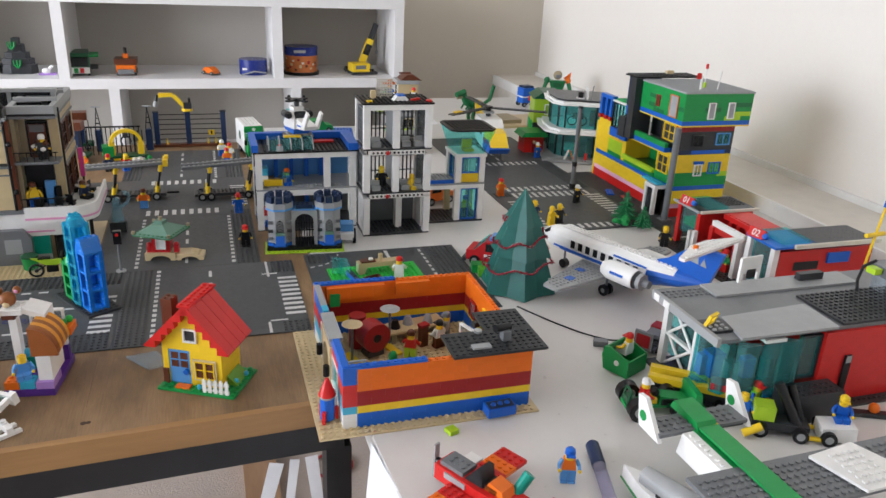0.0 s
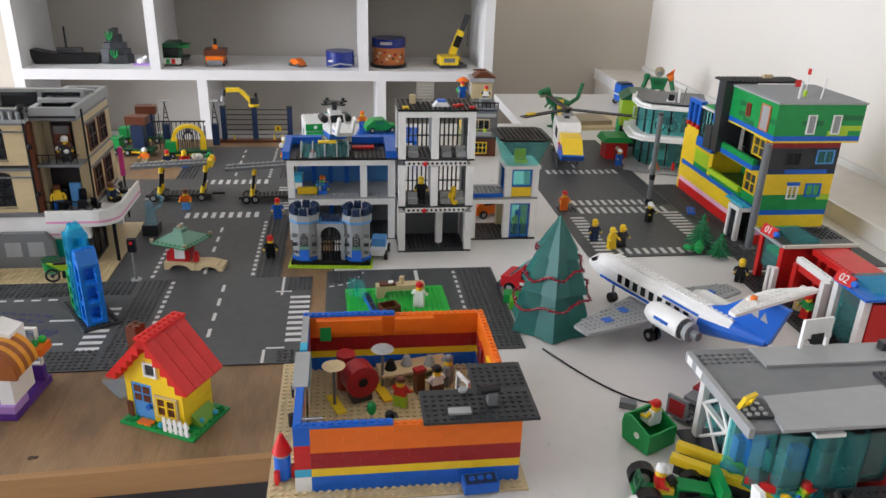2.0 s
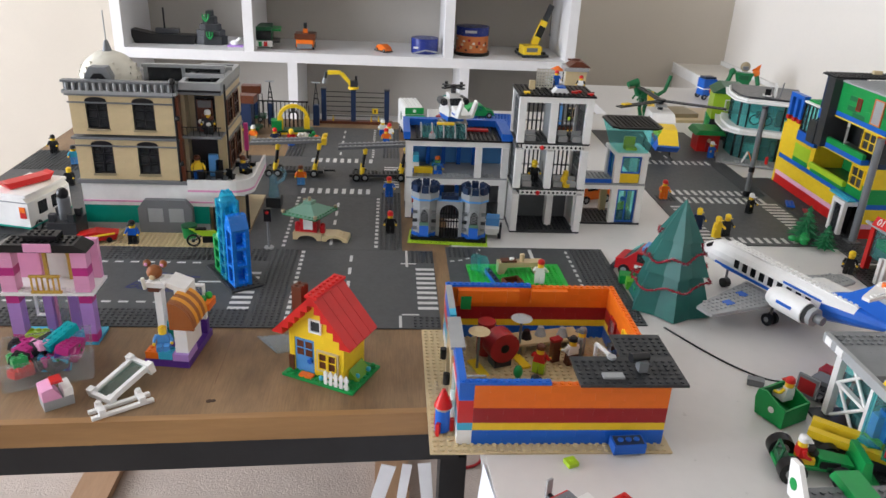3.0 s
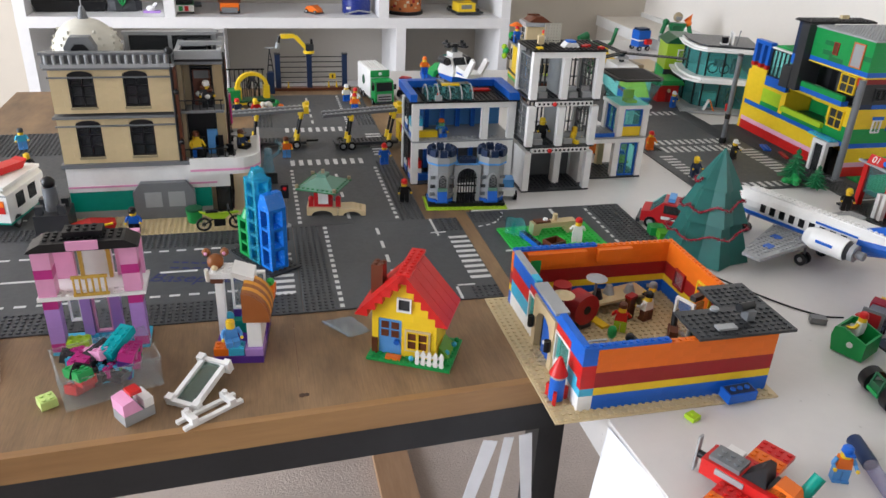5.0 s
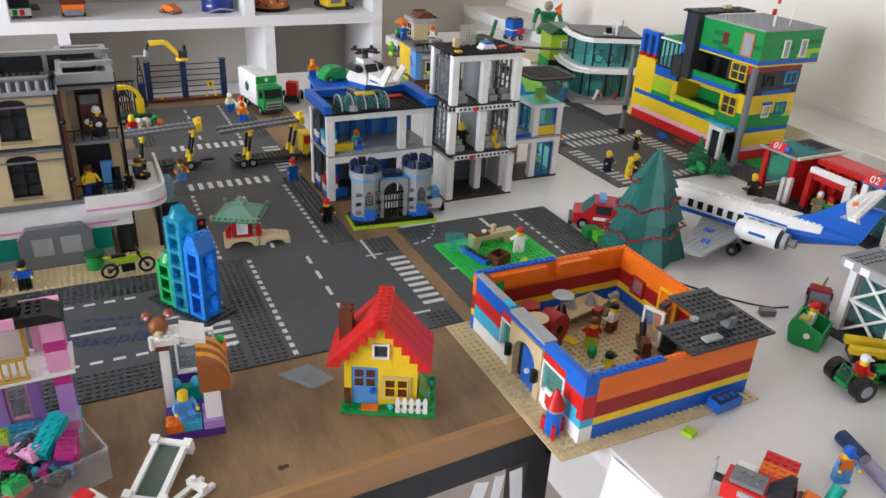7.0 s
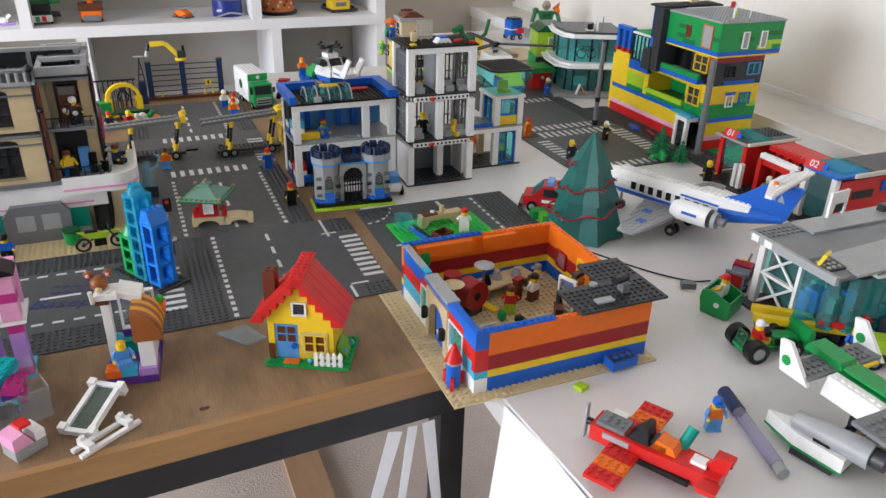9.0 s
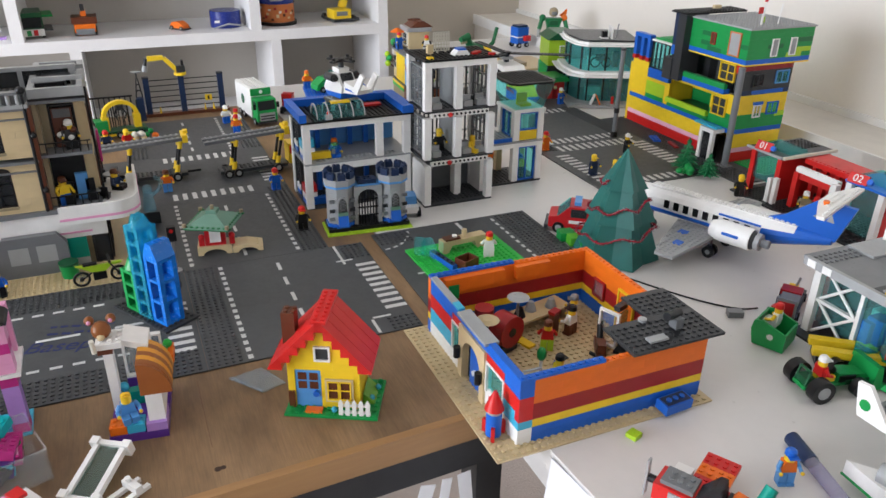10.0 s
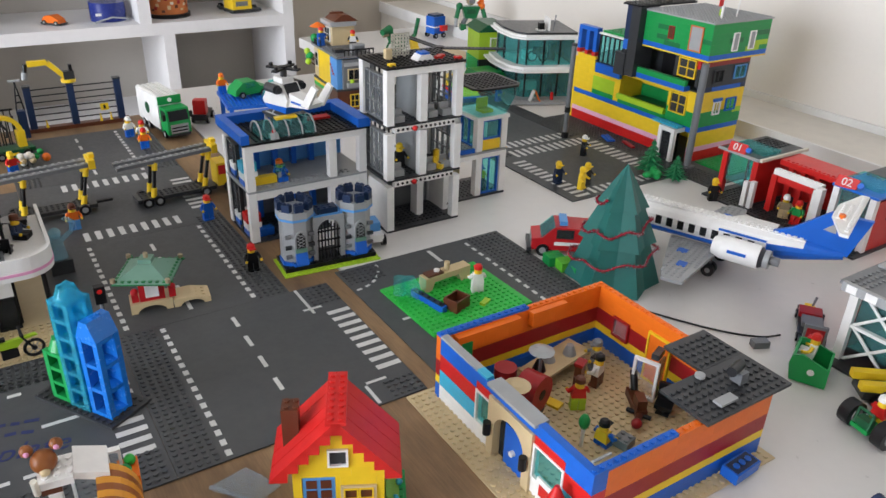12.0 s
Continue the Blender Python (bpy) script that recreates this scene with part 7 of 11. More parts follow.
# ---- fire station ----
def fire_station():
    t = thing("fire_station", pose(0.9, 1.139, 0, 0, 0, 0), "red toy fire station with white posts and teal glass", "toy building")
    w, d, h = 0.117, 0.072, 0.088
    part("floor_plate", Shape().box(-0.03, -0.21, 0.0003, 0.2, 0.078, 0.0033, DGREY).studs(-0.025, -0.205, 26, 33, 0.0033, DGREY), t)
    for x, y in ((0, 0), (w - 0.01, 0), (0, d - 0.01), (w - 0.01, d - 0.01)):
        part("column", Shape().box(x, y, 0.0035, x + 0.01, y + 0.01, h - 0.006, RED), t)
    part("wall", Shape().box(0.011, 0.001, 0.0035, w - 0.011, 0.009, h - 0.0062, RED), t)
    window_part(t, 0.06, 0.011, 0.004, d - 0.022, h - 0.014, "y", RED, TEAL, (1, 2))
    for k in range(4):
        part("roller_slat", Shape().box(0.003, 0.0112, 0.03 + k * 0.0125, 0.0055, d - 0.0112, 0.0415 + k * 0.0125, TEAL), t, "raised clear roller door slat")
    part("rear_wall", Shape().box(w - 0.009, 0.011, 0.0035, w - 0.001, d - 0.011, h - 0.007, RED), t)
    part("roof", Shape().box(-0.004, -0.004, h - 0.0058, w + 0.004, d + 0.004, h - 0.001, DGREY).studs(0.066, 0.02, 6, 6, h - 0.001, BLACK), t, "dark grey studded roof")
    part("skylight", Shape().box(0.018, 0.004, h - 0.0008, 0.062, d - 0.002, h + 0.004, TEAL), t)
    part("roof_trim", Shape().box(-0.005, -0.009, h - 0.004, w + 0.006, -0.0042, h + 0.001, CREAM), t, "cream edge strip")
    part("roof_trim", Shape().box(-0.009, -0.004, h - 0.004, -0.0043, d + 0.006, h, LGREY), t)
    sign_board(t, pose(-0.004, 0.042, h + 0.007, 66, 0, -82), "01")
    part("corner_post", Shape().box(-0.016, -0.012, 0.0035, -0.008, -0.004, 0.052, WHITE).box(-0.016, 0.001, 0.0035, -0.008, 0.009, 0.048, WHITE), t, "white door post")
    # middle bay with white and red gates
    part("gate_beam", Shape().box(0.008, -0.113, 0.069, 0.018, -0.026, 0.078, WHITE).studs(0.009, -0.112, 1, 10, 0.078, WHITE), t, "white studded beam")
    part("gate_beam", Shape().box(0.008, -0.1, 0.058, 0.018, -0.036, 0.0688, RED), t, "red lower beam")
    for y in (-0.036, -0.113):
        part("gate_post", Shape().box(0.004, y, 0.0035, 0.016, y + 0.01, 0.0687, WHITE if y < -0.1 else RED), t, "gate post")
    part("gate_post", Shape().box(-0.008, -0.124, 0.0035, 0.0035, -0.114, 0.078, WHITE), t, "white gate post")
    part("red_beam", Shape().box(0.042, -0.135, 0.075, 0.1, -0.012, 0.084, RED).studs(0.043, -0.134, 1, 14, 0.084, RED), t)
    for y in (-0.04, -0.062, -0.088):
        part("red_post", Shape().box(0.04, y, 0.0035, 0.048, y + 0.009, 0.0745, RED), t)
    part("rear_wall", Shape().box(0.1, -0.2, 0.0035, 0.108, -0.01, 0.0745, RED), t)
    window_part(t, 0.036, -0.106, 0.01, 0.016, 0.045, "y", WHITE, GLASS, (1, 1), 0.002)
    # second bay
    y0 = -0.205
    part("wall", Shape().box(0.01, y0, 0.0035, 0.2, y0 + 0.008, 0.085, RED), t)
    part("slot", Shape().box(0.04, y0 - 0.0008, 0.05, 0.09, y0 - 0.0002, 0.065, BLACK), t)
    part("blue_block", Shape().box(0.105, y0 - 0.004, 0.06, 0.15, y0 - 0.0002, 0.078, BLUE), t)
    for y in (y0 - 0.001, y0 + 0.058):
        part("shutter_post", Shape().box(-0.004, y, 0.0035, 0.0065, y + 0.01, 0.0905, WHITE), t, "white corner post")
    for k in range(9):
        part("roller_slat", Shape().box(0.003, y0 + 0.0095, 0.012 + k * 0.0085, 0.006, y0 + 0.0575, 0.0195 + k * 0.0085, TEAL), t, "clear teal roller door slat")
    part("roof", Shape().box(-0.006, y0 - 0.004, 0.0912, 0.205, y0 + 0.07, 0.095, BLUE).studs(0.07, y0, 16, 8, 0.095, DGREY), t, "blue and dark grey studded roof")
    part("roof_grid", Shape().box(0.08, y0 - 0.002, 0.0952, 0.203, y0 + 0.068, 0.0965, DGREY), t)
    part("skylight", Shape().box(0.016, y0 + 0.006, 0.0953, 0.07, y0 + 0.066, 0.1015, TEAL), t)
    part("roof_trim", Shape().box(0.03, y0 - 0.0085, 0.0915, 0.205, y0 - 0.0042, 0.0985, CREAM), t, "cream edge strip")
    sign_board(t, pose(-0.002, y0 + 0.05, 0.101, 66, 0, -82), "02")
    part("yellow_pole", Shape().rod((0.15, y0 - 0.03, 0.0035), (0.165, y0 - 0.034, 0.165), 0.0022, YELLOW).rod((0.165, y0 - 0.034, 0.165), (0.1665, y0 - 0.0344, 0.177), 0.004, BLUE).rod((0.14, y0 - 0.034, 0.118), (0.18, y0 - 0.03, 0.118), 0.004, YELLOW), t, "yellow aerial with blue tip")


def sign_board(t, m, digits):
    """Red board with the bay number in white."""
    s = Shape()
    s.m = m
    s.box(-0.016, -0.0085, -0.002, 0.016, 0.0085, 0.002, RED)
    o = part("sign", s, t, "red sign with white bay number " + digits)
    cu = bpy.data.curves.new("bay_number", "FONT")
    cu.body, cu.size, cu.extrude, cu.align_x, cu.align_y = digits, 0.0165, 0.0005, "CENTER", "CENTER"
    cu.materials.append(WHITE)
    tx = new("bay_number", cu)
    dg = bpy.context.evaluated_depsgraph_get()
    me = bpy.data.meshes.new_from_object(tx.evaluated_get(dg))
    bpy.data.objects.remove(tx)
    ob = new("bay_number", me)
    ob.parent = o
    ob.matrix_local = m @ pose(0, 0, 0.0026)
    part("beacon", shaped(m, lambda q: q.rod((0.021, 0, 0), (0.021, 0, 0.006), 0.0048, BLUE)), o, "blue beacon")


def shaped(m, f):
    s = Shape()
    s.m = m
    f(s)
    return s


fire_station()


# ---- terminal ----
def terminal():
    t = thing("airport_terminal", pose(0.588, 0.79, 0, 0, 0, 0), "grey-roofed toy airport terminal with teal glass and red walls", "toy building")
    part("floor_plate", Shape().box(0.0, -0.155, 0.0003, 0.34, 0.01, 0.0033, DGREY).studs(0.005, -0.15, 40, 10, 0.0033, DGREY), t)
    R = part("roof", Shape().box(0.0, -0.135, 0.104, 0.36, 0.012, 0.1085, GREY), t, "grey plate roof")
    part("roof_edge", Shape().box(-0.006, -0.135, 0.1, -0.0002, 0.006, 0.111, LGREY).box(-0.007, -0.012, 0.101, -0.0062, 0.0, 0.11, WHITE).box(-0.007, -0.035, 0.101, -0.0062, -0.022, 0.11, WHITE), R, "light grey edge with white tiles")
    part("roof_panel", Shape().box(0.068, -0.03, 0.1087, 0.3, 0.008, 0.1118, LGREY), R, "smooth light grey roof panel")
    part("roof_panel", Shape().prism([(0.024, -0.14), (0.165, -0.14), (0.17, -0.075), (0.034, -0.085)], 0.1087, 0.112, "z", LGREY), R, "smooth light grey roof panel")
    part("stud_field", Shape().studs(0.002, -0.02, 8, 3, 0.1085, GREY), R)
    part("dark_roof_plate", Shape().box(0.178, -0.134, 0.1087, 0.358, -0.05, 0.1117, DGREY).studs(0.18, -0.132, 21, 10, 0.1117, DGREY), R, "dark grey studded roof plate")
    part("vent", Shape().box(0.215, -0.012, 0.112, 0.255, -0.002, 0.122, DGREY), R)
    part("lattice_sign", shaped(pose(0.122, -0.002, 0.1125, 0, 0, 8), lambda s: s.box(0, 0, 0, 0.004, 0.004, 0.036, WHITE).box(0.034, 0, 0, 0.038, 0.004, 0.036, WHITE).box(0.004, 0.0005, 0.012, 0.034, 0.0035, 0.036, WHITE).box(0.012, -0.001, 0.006, 0.028, 0.0, 0.018, BLACK)), R, "white lattice panel")
    part("yellow_hatch", shaped(pose(0.006, -0.102, 0.112, 20, 0, 25), lambda s: s.box(-0.009, 0, 0, -0.006, 0.004, 0.016, YELLOW).box(0.006, 0, 0, 0.009, 0.004, 0.016, YELLOW).box(-0.006, 0, 0, 0.006, 0.004, 0.003, YELLOW).box(-0.006, 0, 0.013, 0.006, 0.004, 0.016, YELLOW)), R, "yellow frame")
    part("stud_strip", Shape().box(0.0, -0.118, 0.1087, 0.03, -0.086, 0.1115, DGREY).studs(0.0, -0.118, 3, 3, 0.1115, LGREY), R)
    s = Shape()
    for k in range(2):
        z = 0.116 + 0.012 * k
        s.tube([(0.285, -0.135, z), (0.36, -0.125, z), (0.36, -0.07, z)], 0.002, YELLOW)
    for x, y in ((0.285, -0.135), (0.32, -0.13), (0.36, -0.125), (0.36, -0.07)):
        s.rod((x, y, 0.109), (x, y, 0.126), 0.002, YELLOW, 8)
    part("railing", s, R, "yellow roof railing")
    part("radar", Shape().box(0.3, -0.07, 0.1087, 0.318, -0.05, 0.135, clear("clear_blue_plastic", (0.84, 0.9, 0.95), gloss=0.08)).box(0.295, -0.075, 0.1352, 0.325, -0.045, 0.15, GREY).box(0.28, -0.07, 0.14, 0.292, -0.055, 0.148, LIME), R, "grey radar on a clear block")
    part("hose", Shape().tube([(0.27, -0.06, 0.109), (0.27, -0.055, 0.128), (0.28, -0.05, 0.145), (0.3, -0.05, 0.152)], 0.0022, BLACK), R, "black hose")
    # west end of white truss and teal glass
    part("post", Shape().box(0.016, -0.006, 0.0035, 0.024, 0.004, 0.1, WHITE), t, "white corner post")
    s = Shape().at(0.016)
    for a, b in (((0.004, -0.008, 0.006), (0.004, -0.06, 0.05)), ((0.004, -0.06, 0.006), (0.004, -0.008, 0.05)), ((0.004, -0.008, 0.052), (0.004, -0.06, 0.096)), ((0.004, -0.06, 0.052), (0.004, -0.008, 0.096))):
        s.rod(a, b, 0.0022, WHITE, 6)
    s.box(0.001, -0.064, 0.049, 0.007, -0.004, 0.053, WHITE).box(0.001, -0.068, 0.0035, 0.007, -0.063, 0.1, WHITE)
    part("truss", s, t, "white cross-braced frame")
    part("glass_wall", Shape().box(0.0245, -0.062, 0.02, 0.0265, -0.006, 0.1, TEAL), t, "clear teal wall panel")
    line = ((0.016, -0.072), (0.022, -0.1), (0.035, -0.122), (0.065, -0.13), (0.095, -0.13), (0.125, -0.124))
    for (x, y), (x2, y2) in zip(line, line[1:]):
        L, g = math.hypot(x2 - x, y2 - y), 0.0009
        outer = [(g, 0.0), (L * 0.24, -0.011), (L * 0.76, -0.011), (L - g, 0.0)]
        inner = [(L - g - 0.0012, 0.0), (L * 0.74, -0.0095), (L * 0.26, -0.0095), (g + 0.0012, 0.0)]
        o = part("glass_bay", shaped(pose(x, y, 0.028, 0, 0, math.degrees(math.atan2(y2 - y, x2 - x))), lambda s: s.prism(outer + inner, 0, 0.072, "z", TEAL)), t, "clear teal convex glass panel")
        part("bay_rim", shaped(pose(x, y, 0.0275, 0, 0, math.degrees(math.atan2(y2 - y, x2 - x))), lambda s: s.prism([(g, 0.0), (L * 0.22, -0.0122), (L * 0.78, -0.0122), (L - g, 0.0)], -0.003, 0.0004, "z", CYAN)), o, "clear cyan rim")
    for x, y, m in ((0.03, -0.075, BLUE), (0.052, -0.1, GREY), (0.08, -0.095, BLUE), (0.105, -0.1, DGREY), (0.066, -0.06, WHITE)):
        part("counter", Shape().box(x - 0.008, y - 0.006, 0.0277, x + 0.008, y + 0.006, 0.055, m), t)
    part("apron_block", Shape().box(0.085, -0.172, 0.0003, 0.165, -0.142, 0.04, DGREY).studs(0.086, -0.171, 9, 3, 0.04, DGREY), t, "dark grey studded stair block")
    part("bay_floor", Shape().prism([(0.03, -0.072), (0.032, -0.1), (0.042, -0.12), (0.125, -0.122), (0.125, -0.02), (0.03, -0.02)], 0.0235, 0.0275, "z", DGREY), t)
    part("bay_pillar", Shape().box(0.03, -0.06, 0.0035, 0.05, -0.04, 0.0233, DGREY), t)
    part("inner_block", Shape().box(0.03, -0.09, 0.0277, 0.05, -0.07, 0.06, BLUE), t)
    part("bay_trim", Shape().box(0.06, -0.14, 0.1, 0.09, -0.129, 0.104, WHITE), t, "white tile")
    window_part(t, 0.12, -0.135, 0.04, 0.03, 0.06, "x", DGREY, TEAL, (1, 1))
    part("inner_wall", Shape().box(0.05, 0.0045, 0.0035, 0.34, 0.012, 0.1038, RED), t)
    # red walls
    for k in range(10):
        course(t, RED, 0.15, -0.14, 0.0035 + k * 0.01, 20, "x", h=0.01, shift=2 * (k % 2))
    part("wall", Shape().box(0.15 + 20 * U, -0.14, 0.0035, 0.36, -0.132, 0.1035, RED), t)
    part("wall", Shape().box(0.15, -0.1315, 0.0035, 0.158, -0.1, 0.1035, RED), t)
    part("notice", Shape().box(0.185, -0.1435, 0.02, 0.195, -0.1405, 0.07, BLACK).box(0.186, -0.144, 0.06, 0.194, -0.1436, 0.07, LGREY), t)


terminal()


# ---- vehicles ----
def wheel(t, x, y, z, r, w, axis="x"):
    d = Vector((w / 2, 0, 0)) if axis == "x" else Vector((0, w / 2, 0))
    c = Vector((x, y, z))
    o = part("wheel", Shape().rod(c - d, c + d, r, BLACK, 16), t, "black rubber tyre")
    part("rim", Shape().rod(c - d * 1.04, c + d * 1.04, r * 0.55, LGREY, 12), o, "grey rim")


def tractor():
    t = thing("toy_tractor", pose(0.528, 0.69, 0, 0, 0, -100) @ Matrix.Scale(0.92, 4), "green toy loader buggy with big black tyres", "toy vehicle")
    for x in (-0.022, 0.022):
        wheel(t, x, -0.022, 0.0155, 0.0155, 0.014)
        wheel(t, x, 0.034, 0.012, 0.012, 0.011)
    part("chassis", Shape().box(-0.011, -0.036, 0.01, 0.011, 0.05, 0.015, GREEN), t, "green chassis")
    part("hood", Shape().prism([(0.01, 0.0152), (0.05, 0.0152), (0.05, 0.021), (0.01, 0.027)], -0.01, 0.01, "x", GREEN), t, "green hood")
    part("engine", Shape().box(-0.0125, 0.012, 0.0152, -0.0102, 0.034, 0.0235, BLACK).box(0.0102, 0.012, 0.0152, 0.0125, 0.034, 0.0235, BLACK), t, "black engine block")
    part("rear_frame", Shape().tube([(-0.009, -0.034, 0.0152), (-0.009, -0.03, 0.034), (0.009, -0.03, 0.034), (0.009, -0.034, 0.0152)], 0.0018, DGREEN, 8).box(-0.008, -0.034, 0.0152, 0.008, -0.022, 0.024, DGREEN), t, "dark green rear frame")
    part("steering", Shape().rod((0.0, 0.008, 0.026), (0.0, 0.003, 0.032), 0.0055, BLACK), t)
    part("bucket", Shape().prism([(0.052, 0.004), (0.074, 0.003), (0.078, 0.006), (0.066, 0.012), (0.062, 0.036), (0.054, 0.036)], -0.022, 0.022, "x", GREEN), t, "green loader bucket")
    part("bucket_arm", Shape().box(-0.014, 0.02, 0.012, -0.0126, 0.054, 0.018, DGREEN).box(0.0126, 0.02, 0.012, 0.014, 0.054, 0.018, DGREEN), t)
    p = t.matrix_world @ Vector((0, -0.008, 0.0155))
    minifigure(p.x, p.y, p.z, 80, YELLOW, RED, WHITE, "toy driver in red with white helmet", seated=True)


def green_cart():
    t = thing("toy_waste_cart", pose(0.549, 0.784, 0, 0, 0, 25), "open green toy waste bin with curved back", "toy vehicle")
    p = [(-0.018, 0.002), (0.02, 0.002), (0.024, 0.022), (0.022, 0.034), (0.012, 0.037), (-0.018, 0.026)]
    for x in (-0.022, 0.0195):
        part("side", Shape().prism(p, x, x + 0.0025, "x", GREEN), t)
    part("bottom", Shape().box(-0.0194, -0.018, 0.002, 0.0194, 0.02, 0.0045, GREEN), t)
    part("front", Shape().box(-0.0194, -0.018, 0.0046, 0.0194, -0.0155, 0.026, GREEN), t)
    part("back", Shape().prism([(0.0175, 0.0046), (0.02, 0.0046), (0.0235, 0.022), (0.0215, 0.034), (0.019, 0.034), (0.021, 0.022)], -0.0194, 0.0194, "x", GREEN), t)
    part("mark", Shape().rod((-0.0222, 0.0, 0.018), (-0.0226, 0.0, 0.018), 0.004, WHITE), t)
    minifigure(0.555, 0.792, 0.02, 200, WHITE, WHITE, RED, "toy figure in white with red cap", YELLOW, seated=True)
    t = thing("baggage_tug", pose(0.63, 0.84, 0, 0, 0, -55), "grey and yellow toy baggage tug with a red screen", "toy vehicle")
    part("bed", Shape().box(-0.015, -0.04, 0.006, 0.015, 0.05, 0.011, DGREY).studs(-0.012, -0.038, 3, 10, 0.011, DGREY), t)
    part("cargo", Shape().box(-0.012, -0.01, 0.0129, 0.012, 0.012, 0.019, GREY).box(-0.015, 0.015, 0.0129, 0.012, 0.035, 0.02, DRED), t)
    part("screen", Shape().box(-0.013, -0.048, 0.011, 0.013, -0.044, 0.038, GREY).box(-0.01, -0.0486, 0.015, 0.01, -0.0481, 0.034, DRED), t, "grey screen with red face")
    part("lever", Shape().rod((0, 0.04, 0.012), (0.004, 0.044, 0.03), 0.0016, GREY).box(-0.008, 0.036, 0.0129, 0.004, 0.046, 0.018, YELLOW), t)
    for x in (-0.014, 0.014):
        for y in (-0.025, 0.035):
            wheel(t, x, y, 0.006, 0.006, 0.006)
    s = Shape().box(-0.01, -0.006, 0.0003, 0.01, 0.006, 0.009, GREY).rod((0.0101, 0, 0.005), (0.0106, 0, 0.005), 0.0025, BLACK)
    solid("grey_block", s, pose(0.549, 0.853, 0, 0, 0, -25), "small grey block lying on the white table", "toy brick")
    pts = [(0.478 + 0.11 * u, 0.995 - 0.135 * u + 0.018 * math.sin(3.6 * u) - 0.045 * math.sin(math.pi * u), 0.0015 + 0.02 * max(0, u - 0.85)) for u in [i / 24 for i in range(25)]]
    solid("black_wire", Shape().tube(pts, 0.0013, BLACK), Matrix(), "thin black wire lying on the white table", "wire")


def yellow_conveyor():
    t = thing("loading_conveyor", pose(0.6, 0.705, 0, 0, 0, -38), "yellow toy loading beams on a dark chassis", "toy vehicle")
    for y in (-0.012, 0.012):
        part("beam", Shape().box(-0.055, y - 0.005, 0.018, 0.06, y + 0.005, 0.027, YELLOW), t, "long yellow beam")
    part("chassis", Shape().box(-0.05, -0.015, 0.006, 0.05, 0.015, 0.0175, DGREY), t)
    part("block", Shape().box(0.02, -0.02, 0.0272, 0.05, 0.0, 0.036, RED), t)
    for x in (-0.035, 0.035):
        for y in (-0.018, 0.018):
            wheel(t, x, y, 0.0065, 0.0065, 0.006, "y")


def glider():
    t = thing("cargo_plane", pose(0.508, 0.546, 0.032, 0, 0, 2), "grey, green and white toy cargo plane with a twin tail", "toy plane")
    part("tailplane", Shape().box(-0.055, 0.015, 0.03, 0.055, 0.045, 0.034, GREY).studs(-0.052, 0.017, 12, 3, 0.034, GREY), t, "grey studded tailplane")
    part("green_cap", Shape().prism([(0.01, 0.0342), (0.06, 0.0342), (0.055, 0.044), (0.015, 0.042)], -0.012, 0.012, "x", GREEN), t, "green body cap")
    part("yellow_tile", Shape().box(-0.005, 0.012, 0.0345, 0.014, 0.022, 0.0375, YELLOW), t)
    for x in (-0.058, 0.054):
        f = part("tail_fin", Shape().prism([(0.012, 0.026), (0.048, 0.026), (0.05, 0.032), (0.056, 0.06), (0.043, 0.062)], x, x + 0.005, "x", WHITE), t, "white tail fin")
        part("emblem", Shape().rod((x - 0.0004, 0.043, 0.041), (x - 0.0001, 0.043, 0.041), 0.006, GREEN), f, "green round emblem")
    b = part("body", Shape().prism([(-0.02, 0.012), (0.02, 0.012), (0.016, 0.034), (-0.016, 0.034)], -0.0495, 0.0145, "y", GREEN), t, "green body")
    part("white_flank", Shape().prism([(-0.034, 0.012), (-0.0205, 0.012), (-0.0165, 0.0345), (-0.03, 0.034)], -0.0495, 0.012, "y", WHITE).studs(-0.028, -0.048, 1, 7, 0.0342, WHITE), b, "white studded flank")
    part("green_stripe", Shape().box(-0.012, -0.12, 0.0366, 0.012, 0.01, 0.0392, GREEN), b)
    w = part("wing", Shape().box(-0.07, -0.115, 0.03, 0.2, -0.05, 0.0345, GREY).studs(-0.067, -0.114, 32, 7, 0.0345, GREY), t, "grey studded wing")
    part("wing_tip", Shape().prism([(0.08, -0.118), (0.15, -0.118), (0.125, -0.053), (0.065, -0.06)], 0.0365, 0.0395, "z", WHITE).studs(0.082, -0.112, 5, 6, 0.0395, WHITE), w, "white wing plate")
    for x in (-0.012, 0.012):
        wheel(t, x, -0.02, -0.0235, 0.0085, 0.006)
    part("strut", Shape().box(-0.012, -0.028, -0.023, 0.012, -0.012, 0.0118, DGREY), t)


